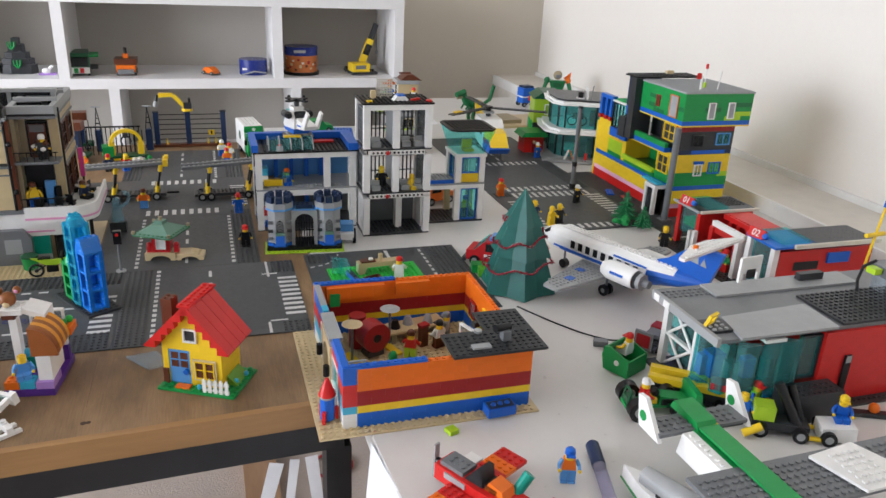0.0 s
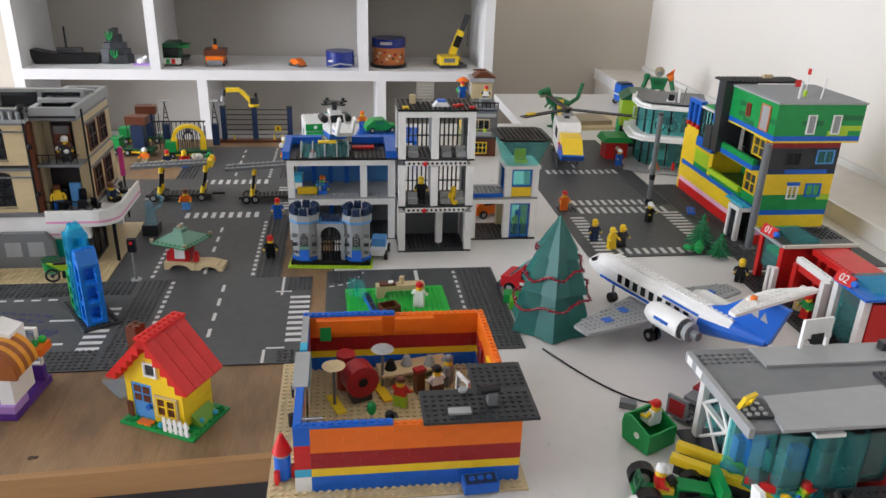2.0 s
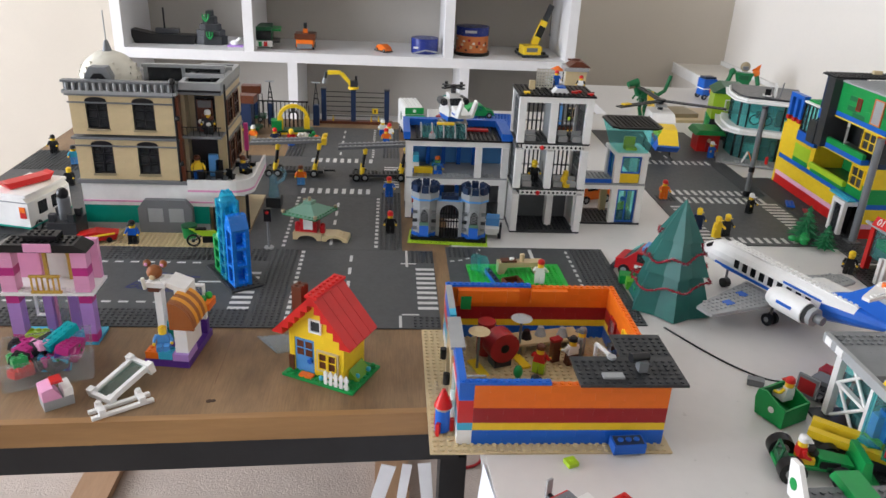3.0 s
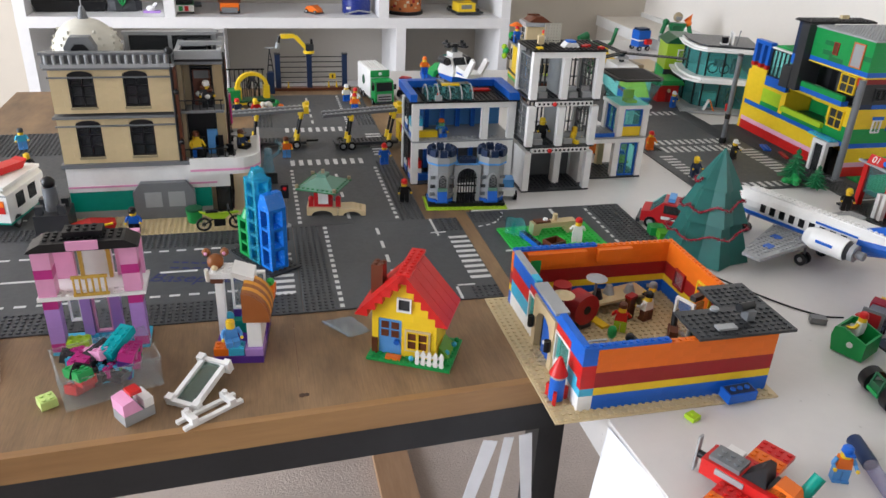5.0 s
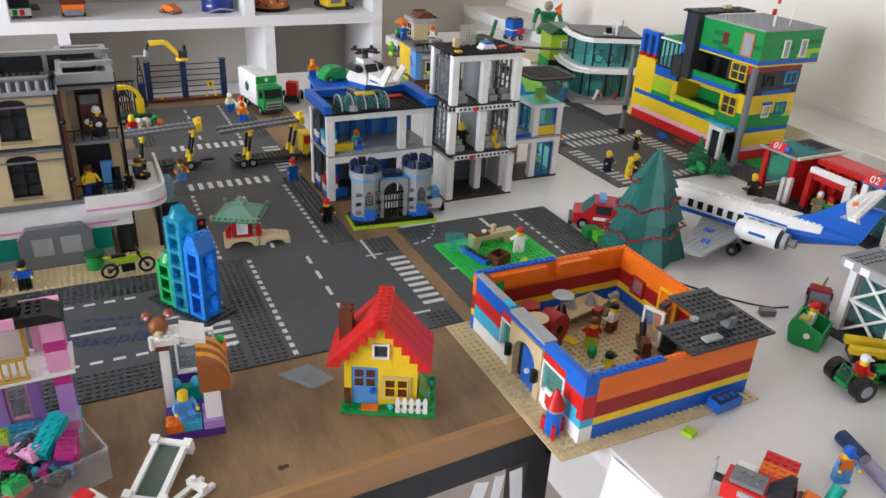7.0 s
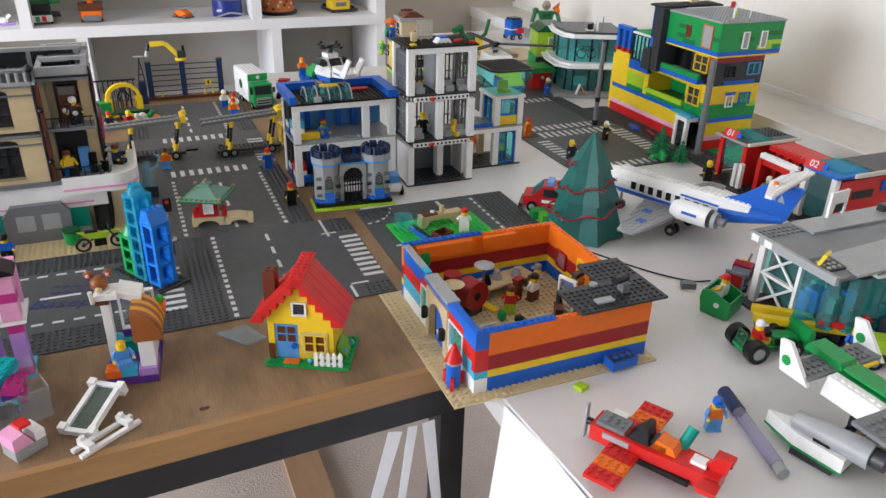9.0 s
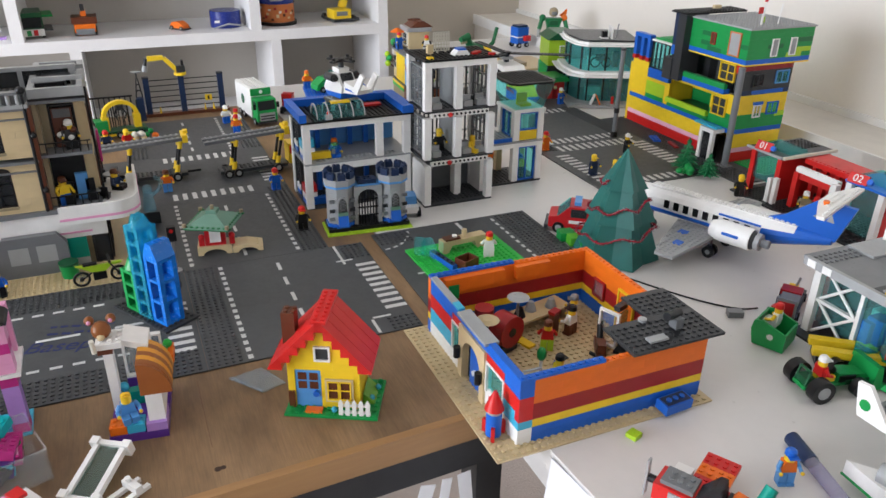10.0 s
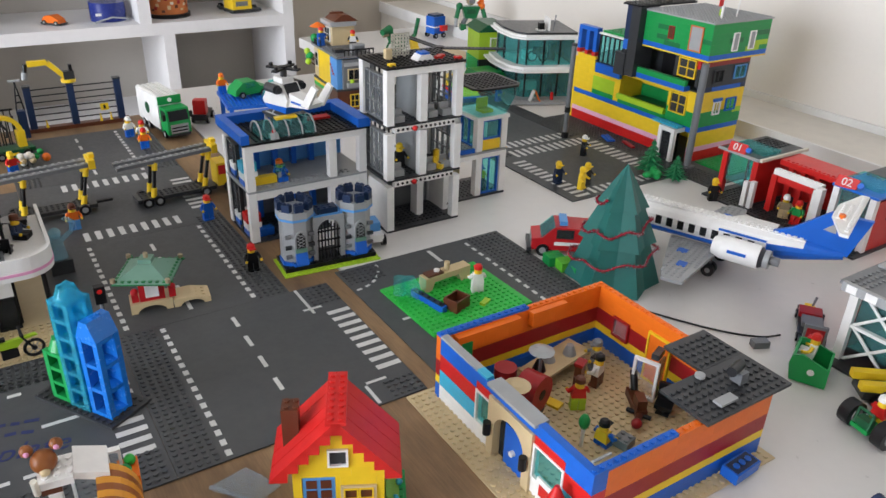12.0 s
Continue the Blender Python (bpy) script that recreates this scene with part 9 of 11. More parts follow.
# ---- lawn ----
def lawn():
    t = thing("lawn_plate", pose(0.287, 1.13, 0.002, 0, 0, 2), "bright green studded plate with a small garden scene", "baseplate")
    part("plate", Shape().box(-0.077, -0.065, 0.0001, 0.077, 0.065, 0.0032, BGREEN), t)
    part("stud_field", Shape().studs(-0.076, -0.064, 18, 15, 0.0032, BGREEN), t)
    c = thing("wooden_crate", pose(0.272, 1.105, 0.0053, 0, 0, 20), "dark brown toy crate standing open", "toy crate")
    s = Shape().box(-0.014, -0.011, 0, 0.014, 0.011, 0.002, BROWN)
    for a in ((-0.014, -0.011, -0.012, 0.011), (0.012, -0.011, 0.014, 0.011), (-0.012, -0.011, 0.012, -0.009), (-0.012, 0.009, 0.012, 0.011)):
        s.box(a[0], a[1], 0.0021, a[2], a[3], 0.016, BROWN)
    part("box", s, c)
    b = thing("garden_bench_arch", pose(0.29, 1.165, 0.0053, 0, 0, 5), "tan toy arch counter with a brown tile", "toy furniture")
    part("arch", Shape().prism([(-0.035, 0), (-0.025, 0), (-0.02, 0.012), (0.02, 0.012), (0.025, 0), (0.04, 0), (0.04, 0.02), (-0.035, 0.02)], -0.008, 0.008, "y", TAN), b)
    part("tile", Shape().box(-0.03, -0.007, 0.0202, -0.005, 0.007, 0.023, BROWN).rod((-0.012, 0, 0.023), (-0.012, 0, 0.0255), 0.004, WHITE).rod((0.005, 0, 0.0202), (0.005, 0, 0.032), 0.004, TAN), b)
    minifigure(0.318, 1.125, 0.0053, 160, WHITE, WHITE, RED, "toy racer in white with red helmet on the lawn")
    s = Shape().box(-0.004, -0.03, 0, 0.004, 0.03, 0.009, BLUE).box(-0.0042, -0.028, 0.009, 0.0042, 0.028, 0.0095, DBLUE)
    # holes are not cut, their shade is a row of black discs
    for i in range(5):
        s.rod((0, -0.022 + i * 0.011, 0.0095), (0, -0.022 + i * 0.011, 0.011), 0.002, BLACK, 8)
    solid("blue_beam", s, pose(0.245, 1.13, 0.0053, 0, 0, 12), "blue beam on the lawn, shaded holes drawn as black discs", "toy part")
    s = Shape().prism([(-0.014, 0), (0.014, 0), (0.014, 0.022), (0.004, 0.034), (-0.008, 0.03), (-0.014, 0.015)], -0.0015, 0.0015, "y", TEAL).rod((-0.012, -0.008, 0.006), (-0.012, -0.007, 0.03), 0.008, TEAL, 10)
    solid("clear_teal_panel", s, pose(0.232, 1.155, 0.0053, 0, 0, -60), "clear teal plastic screen on the lawn", "toy part")
    s = Shape().box(-0.008, -0.004, 0, 0.008, 0.004, 0.0035, LIME)
    solid("lime_tile", s, pose(0.31, 1.095, 0.0053, 0, 0, 30), "lime tile lying on the lawn", "toy part")


lawn()


# ---- red fire car, presents, firs ----
def fire_car():
    t = thing("toy_fire_car", pose(0.503, 1.174, 0, 0, 0, -36) @ Matrix.Scale(1.1, 4), "red toy fire car with blue beacon", "toy vehicle")
    part("body", Shape().prism([(-0.04, 0.008), (0.045, 0.008), (0.045, 0.04), (-0.01, 0.042), (-0.026, 0.026), (-0.04, 0.024)], -0.02, 0.02, "y", PRED), t)
    part("windscreen", Shape().prism([(-0.0265, 0.0262), (-0.0105, 0.0422), (-0.012, 0.043), (-0.028, 0.027)], -0.018, 0.018, "y", TEAL), t)
    part("side_window", Shape().box(-0.008, -0.0206, 0.026, 0.015, -0.0202, 0.039, SMOKE), t)
    part("side_stripe", Shape().box(-0.01, -0.0206, 0.016, 0.03, -0.0202, 0.021, WHITE), t, "white marks on the flank")
    part("grille", Shape().box(-0.0408, -0.014, 0.012, -0.0402, 0.014, 0.022, LGREY), t)
    part("beacon", Shape().box(-0.004, -0.014, 0.0425, 0.006, 0.014, 0.048, MBLUE), t, "blue light bar")
    part("bumper", Shape().box(-0.046, -0.021, 0.005, -0.0402, 0.021, 0.0115, DGREY), t)
    for x in (-0.025, 0.028):
        for y in (-0.019, 0.019):
            wheel(t, x, y, 0.0085, 0.0085, 0.007, "y")


fire_car()
LEAFP = plastic("leaf_green_plastic", (0.1, 0.42, 0.03))
for k in range(5):
    m = (GREEN, LEAFP, GREEN)[k % 3]
    s = Shape().box(-0.012, -0.0105, 0, 0.012, 0.0105, 0.014, m).box(-0.0123, -0.002, 0.0, 0.0123, 0.002, 0.0143, m)
    solid("wrapped_present", s, pose(0.464 + 0.005 * k, 1.142 - 0.0216 * k, 0.0022, 0, 0, -12), "small green toy parcel by the christmas tree", "toy parcel", "green parcels")


FIRG = plastic("fir_green_plastic", (0.008, 0.15, 0.05))


def fir(x, y, h, r, label):
    t = thing("toy_fir_tree", pose(x, y, 0.003), label, "toy tree", "toy fir trees")
    part("trunk", Shape().rod((0, 0, 0), (0, 0, h * 0.2), 0.003, BROWN), t)
    s = Shape()
    rnd = random.Random(int(x * 1000))
    for k in range(6):
        f = k / 5
        z, rr = h * (0.12 + 0.78 * f), r * (1 - 0.85 * f)
        s.rod((0, 0, z), (0, 0, z + h * 0.17), rr * 0.7, FIRG, 10, rr * 0.2)
        for i in range(9):
            a = 2 * math.pi * (i + rnd.random() * 0.5) / 9
            s.rod((rr * 0.4 * math.cos(a), rr * 0.4 * math.sin(a), z + h * 0.05), (rr * 1.1 * math.cos(a), rr * 1.1 * math.sin(a), z), 0.0035, FIRG, 5, 0.0008)
    part("crown", s, t, "green moulded crown")


fir(0.862, 1.335, 0.062, 0.028, "larger green moulded toy fir on the road plate")
fir(0.875, 1.285, 0.045, 0.022, "smaller green moulded toy fir beside the porch")
s = Shape()
rnd = random.Random(9)
for i in range(16):
    a, r = rnd.uniform(0, 6.28), rnd.uniform(0.0, 0.022)
    s.ball((r * math.cos(a), r * math.sin(a), 0.006 + rnd.uniform(0, 0.008)), 0.008, GREEN, 7, 0.7)
solid("toy_bush", s, pose(0.845, 1.31, 0.003), "low green moulded toy bushes under the firs", "toy bush")

# ---- street furniture ----
t = thing("street_lamp", pose(0.855, 1.573, 0.002), "tall dark grey toy lamp post", "toy lamp post")
part("pole", Shape().rod((0, 0, 0), (0, 0, 0.192), 0.0052, GREY, 10), t)
part("base", Shape().rod((0, 0, 0.0001), (0, 0, 0.012), 0.008, BLACK, 10), t)
part("collar", Shape().rod((0, 0, 0.055), (0, 0, 0.066), 0.0062, BLACK, 10), t)
part("head", Shape().rod((0, 0, 0.1922), (0, 0, 0.197), 0.006, DGREY, 10), t)
t = thing("traffic_sign", pose(-0.122, 1.252, 0.002), "thin grey toy traffic light on a round foot", "toy sign")
part("pole", Shape().rod((0, 0, 0.003), (0, 0, 0.05), 0.0022, GREY, 8), t)
part("foot", Shape().rod((0, 0, 0.0001), (0, 0, 0.003), 0.008, LGREY, 12), t)
part("signal", Shape().box(-0.006, -0.004, 0.05, 0.006, 0.004, 0.072, BLACK).rod((0, -0.0042, 0.066), (0, -0.0046, 0.066), 0.003, RED, 8), t)


def motorbike():
    t = thing("toy_dirt_bike", pose(-0.222, 1.252, 0.0035, 0, 0, 6), "lime green toy dirt bike with black wheels", "toy vehicle")
    for x in (-0.024, 0.024):
        ring = [(x + 0.0098 * math.cos(radians(q)), 0, 0.0115 + 0.0098 * math.sin(radians(q))) for q in range(0, 361, 20)]
        o = part("wheel", Shape().tube(ring, 0.0019, BLACK), t)
        sp = Shape().rod((x, -0.002, 0.0115), (x, 0.002, 0.0115), 0.003, DGREY, 8)
        for q in range(0, 180, 45):
            c, k = 0.0095 * math.cos(radians(q)), 0.0095 * math.sin(radians(q))
            sp.rod((x - c, 0, 0.0115 - k), (x + c, 0, 0.0115 + k), 0.0006, LGREY, 5)
        part("spokes", sp, o)
    part("frame", Shape().prism([(-0.016, 0.024), (-0.01, 0.02), (0.008, 0.019), (0.016, 0.026), (0.03, 0.027), (0.028, 0.0295), (0.0, 0.0285), (-0.03, 0.033)], -0.0022, 0.0022, "y", LIME).rod((0.014, -0.0025, 0.03), (0.024, -0.0025, 0.0115), 0.0012, BLACK, 6).rod((-0.01, -0.0025, 0.02), (-0.024, -0.0025, 0.0115), 0.0012, BLACK, 6), t, "lime frame")
    part("handlebar", Shape().rod((0.014, -0.012, 0.036), (0.014, 0.012, 0.036), 0.0015, BLACK).rod((0.014, 0, 0.028), (0.014, 0, 0.036), 0.0018, BLACK), t)
    part("seat", Shape().box(-0.02, -0.003, 0.0305, -0.002, 0.003, 0.0335, BLACK), t)
    part("engine", Shape().box(-0.009, -0.004, 0.008, 0.008, 0.004, 0.0188, BLACK), t)


motorbike()
s = Shape().prism([(-0.03, 0.004), (0.03, 0.004), (0.035, 0.014), (0.0, 0.02), (-0.03, 0.014)], -0.012, 0.012, "y", RED).rod((-0.01, -0.013, 0.012), (0.03, -0.013, 0.016), 0.002, YELLOW)
for a in (-0.02, 0.02):
    s.rod((a, -0.013, 0.005), (a, 0.013, 0.005), 0.005, BLACK, 10)
solid("red_kart", s, pose(-0.41, 1.268, 0.0035, 0, 0, 15), "low red toy kart on the tan forecourt", "toy vehicle")
s = Shape().rod((0, 0, 0), (0, 0, 0.02), 0.011, GREEN, 12, 0.013).rod((0, 0, 0.02), (0, 0, 0.023), 0.0135, DGREEN, 12)
solid("green_bin", s, pose(-0.262, 1.29, 0.0035), "round green toy bin by the bike", "toy bin")


def fountain_statue():
    t = thing("clear_blue_statue", pose(-0.142, 1.455, 0.002), "pale clear blue toy statue on a dark base", "toy statue")
    B = clear("pale_clear_blue_plastic", (0.6, 0.82, 0.9))
    s = Shape().box(-0.014, -0.014, 0, 0.014, 0.014, 0.02, DGREY).rod((0, 0, 0.0202), (0, 0, 0.05), 0.011, B, 12, 0.007).ball((0, 0, 0.056), 0.008, B, 10).tube([(0.006, 0, 0.045), (0.02, 0, 0.055), (0.024, 0, 0.068), (0.014, 0, 0.076)], 0.0035, B, 8)
    part("figure", s, t)


fountain_statue()
s = Shape().box(-0.014, -0.014, 0, 0.014, 0.014, 0.02, DGREY)
for a in (-0.009, 0.009):
    for b in (-0.009, 0.009):
        s.box(a - 0.003, b - 0.003, 0.0201, a + 0.003, b + 0.003, 0.028, DGREY)
s.rod((0, 0, 0.0201), (0, 0, 0.042), 0.006, GREY, 10).ball((0, 0, 0.046), 0.006, BLACK, 8)
solid("grey_monument", s, pose(-0.462, 1.285, 0.0025) @ Matrix.Scale(1.7, 4), "dark grey toy monument on the forecourt corner", "toy statue")


# ---- camper van ----
def camper_van():
    t = thing("toy_camper_van", pose(-0.547, 1.35, 0.002, 0, 0, -14), "white toy camper van carrying a red canoe", "toy vehicle")
    part("body", Shape().prism([(-0.038, 0.012), (0.038, 0.012), (0.038, 0.058), (0.03, 0.066), (-0.03, 0.066), (-0.038, 0.058)], -0.055, 0.055, "y", WHITE), t)
    part("roof", Shape().box(-0.036, -0.054, 0.0662, 0.036, 0.054, 0.071, WHITE), t)
    part("trim", Shape().box(-0.0386, -0.0556, 0.057, 0.0386, -0.0552, 0.0585, GREY), t)
    for x in (-0.034, 0.022):
        part("tail_lamp", Shape().box(x, -0.0562, 0.03, x + 0.011, -0.0552, 0.04, RED).box(x, -0.0562, 0.0405, x + 0.011, -0.0552, 0.05, ORANGE), t, "red and orange tail lamp")
    for y in (-0.03, 0.005):
        part("side_window", Shape().box(0.0381, y, 0.03, 0.0386, y + 0.022, 0.052, SMOKE), t)
    part("green_line", Shape().box(-0.0386, -0.0558, 0.0121, 0.0386, 0.055, 0.015, TEALP), t)
    c = part("canoe", Shape().prism([(-0.045, 0.085), (-0.035, 0.0725), (0.035, 0.0725), (0.045, 0.085), (0.036, 0.083), (-0.036, 0.083)], -0.012, 0.012, "y", RED), t, "red canoe")
    c.rotation_euler = (0, 0, radians(68))
    for y in (-0.035, 0.035):
        for x in (-0.034, 0.034):
            wheel(t, x, y, 0.011, 0.011, 0.008)


camper_van()
minifigure(-0.56, 1.55, 0.0003, 0, BLACK, BLACK, None, "toy figure in black at the table's far edge", BLACK)
minifigure(-0.48, 1.53, 0.0003, 20, TEALP, TEALP, None, "toy figure in teal behind the corner building", TEALP)


# ---- behind the police station ----
def police_helicopter():
    t = thing("police_helicopter", pose(0.195, 1.462, 0.1722, 0, 0, -76), "white and blue toy police helicopter on the station roof", "toy helicopter")
    part("cabin", Shape().prism([(-0.036, 0.02), (-0.026, 0.01), (0.02, 0.01), (0.026, 0.03), (0.012, 0.05), (-0.016, 0.048)], -0.015, 0.015, "y", WHITE), t)
    part("belly", Shape().prism([(-0.032, 0.015), (-0.024, 0.0092), (0.0215, 0.0092), (0.024, 0.019)], -0.0156, 0.0156, "y", BLUE), t, "blue belly")
    part("canopy", Shape().prism([(-0.0365, 0.0205), (-0.0165, 0.0485), (-0.021, 0.05), (-0.042, 0.022)], -0.013, 0.013, "y", TEAL), t, "clear teal canopy")
    part("rear_window", Shape().prism([(0.0135, 0.049), (0.0265, 0.031), (0.0285, 0.032), (0.0155, 0.051)], -0.011, 0.011, "y", SMOKE), t)
    for b in (-1, 1):
        part("engine", Shape().rod((-0.012, b * 0.021, 0.044), (0.012, b * 0.021, 0.044), 0.007, DGREY, 10).rod((0.012, b * 0.021, 0.044), (0.018, b * 0.021, 0.044), 0.005, BLACK, 10), t, "dark grey engine pod")
        part("tail_fin", Shape().prism([(0.058, 0.03), (0.074, 0.028), (0.096, 0.06), (0.086, 0.064)], b * 0.013 - 0.002, b * 0.013 + 0.002, "y", WHITE), t, "white upswept tail fin")
        part("skid", Shape().tube([(-0.03, b * 0.014, 0.0015), (0.03, b * 0.014, 0.0015)], 0.0015, LGREY).rod((-0.015, b * 0.014, 0.0015), (-0.012, b * 0.01, 0.0105), 0.0014, LGREY, 6).rod((0.018, b * 0.014, 0.0015), (0.015, b * 0.01, 0.0105), 0.0014, LGREY, 6), t)
    part("tail_boom", Shape().prism([(0.024, 0.02), (0.07, 0.026), (0.076, 0.034), (0.026, 0.04)], -0.011, 0.011, "y", WHITE).box(0.03, -0.0115, 0.027, 0.062, 0.0115, 0.03, BLUE), t, "white tail boom with a blue line")
    part("mast", Shape().box(-0.012, -0.01, 0.0502, 0.01, 0.01, 0.058, WHITE).rod((0, 0, 0.058), (0, 0, 0.068), 0.005, DGREY), t)
    s = Shape().rod((0, 0, 0.068), (0, 0, 0.073), 0.007, BLACK)
    for a in range(4):
        s.at(0, 0, 0, 0, 0, 25 + 90 * a).box(0.005, -0.0045, 0.0685, 0.026, 0.0045, 0.0715, BLACK).rod((0.02, 0, 0.0715), (0.02, 0, 0.076), 0.003, BLACK, 8)
    part("rotor", s, t, "black rotor hub")


def rescue_helicopter():
    t = thing("rescue_helicopter", pose(0.772, 1.95, 0.002, 0, 0, 80), "yellow, blue and white toy helicopter with long dark blades", "toy helicopter")
    part("nose", Shape().prism([(-0.19, 0.05), (-0.17, 0.034), (-0.09, 0.03), (-0.09, 0.056), (-0.16, 0.064)], -0.026, 0.026, "y", BLUE), t, "blue lower nose")
    part("nose_top", Shape().prism([(-0.186, 0.053), (-0.158, 0.066), (-0.09, 0.058), (-0.09, 0.082), (-0.14, 0.08)], -0.024, 0.024, "y", YELLOW), t, "yellow upper nose")
    part("stripe", Shape().box(-0.15, -0.0265, 0.052, -0.06, 0.0265, 0.058, RED), t, "red stripe")
    part("body", Shape().prism([(-0.089, 0.03), (0.04, 0.03), (0.06, 0.06), (0.04, 0.095), (-0.06, 0.1), (-0.089, 0.085)], -0.028, 0.028, "y", WHITE), t)
    part("side_window", Shape().box(-0.07, -0.0286, 0.06, -0.02, -0.0282, 0.085, SMOKE).box(-0.07, 0.0282, 0.06, -0.02, 0.0286, 0.085, SMOKE), t)
    part("tail_boom", Shape().prism([(0.06, 0.06), (0.17, 0.075), (0.19, 0.105), (0.175, 0.108), (0.155, 0.088), (0.052, 0.085)], -0.008, 0.008, "y", YELLOW), t, "yellow tail boom")
    part("mast", Shape().rod((0, 0, 0.098), (0, 0, 0.118), 0.007, DGREY).box(-0.014, -0.014, 0.106, 0.014, 0.014, 0.112, LGREY), t)
    s = Shape().rod((0, 0, 0.118), (0, 0, 0.124), 0.012, BLACK)
    for a in range(3):
        s.at(0, 0, 0, 0, 0, 12 + 120 * a).box(0.01, -0.009, 0.1185, 0.16, 0.009, 0.1215, DGREY)
        for i in range(16):
            s.stud(0.02 + i * 0.0088, 0, 0.1215, DGREY)
    part("rotor", s, t, "long dark grey studded blades")
    part("blade_tip", Shape().at(0, 0, 0, 0, 0, 132).box(0.12, -0.006, 0.1234, 0.145, 0.006, 0.1265, YELLOW), t, "yellow blade tile")
    for b in (-1, 1):
        part("skid", Shape().tube([(-0.13, b * 0.026, 0.002), (0.05, b * 0.026, 0.002)], 0.002, DGREY).rod((-0.09, b * 0.026, 0.002), (-0.085, b * 0.02, 0.031), 0.002, DGREY, 6).rod((0.02, b * 0.026, 0.002), (0.015, b * 0.02, 0.031), 0.002, DGREY, 6), t)


police_helicopter()
rescue_helicopter()


def blue_deck():
    t = thing("blue_platform", pose(0.31, 1.93, 0.03, 0, 0, -8), "blue studded toy platform behind the police station", "toy platform")
    part("plate", Shape().box(-0.07, -0.06, 0.03, 0.08, 0.07, 0.036, BLUE).studs(-0.068, -0.058, 18, 15, 0.036, BLUE), t)
    for x in (-0.065, 0.07):
        for y in (-0.055, 0.06):
            part("leg", Shape().box(x, y, -0.0297, x + 0.008, y + 0.008, 0.0298, BLUE), t)
    c = thing("toy_green_car", pose(0.3, 1.945, 0.068, 0, 0, 10), "green toy car parked on the blue platform", "toy vehicle")
    part("body", Shape().prism([(-0.04, 0.006), (0.04, 0.006), (0.035, 0.018), (0.018, 0.02), (0.008, 0.032), (-0.02, 0.032), (-0.038, 0.018)], -0.018, 0.018, "y", GREEN), c)
    part("window", Shape().box(-0.016, -0.0186, 0.02, 0.006, -0.0182, 0.03, TEAL), c)
    for x in (-0.025, 0.025):
        for y in (-0.018, 0.018):
            wheel(c, x, y, 0.007, 0.007, 0.006, "y")
    minifigure(0.256, 1.985, 0.068, 0, BLUE, ORANGE, ORANGE, "toy figure in orange on the blue platform")
    k = thing("red_tow_car", pose(0.222, 2.03, 0.0003, 0, 0, 60), "red and black toy tow car beside the platform", "toy vehicle")
    part("body", Shape().box(-0.03, -0.014, 0.008, 0.03, 0.014, 0.02, DGREY).box(-0.025, -0.013, 0.0202, -0.004, 0.013, 0.05, RED), k)
    for x in (-0.02, 0.02):
        for y in (-0.015, 0.015):
            wheel(k, x, y, 0.0085, 0.0085, 0.006, "y")


blue_deck()


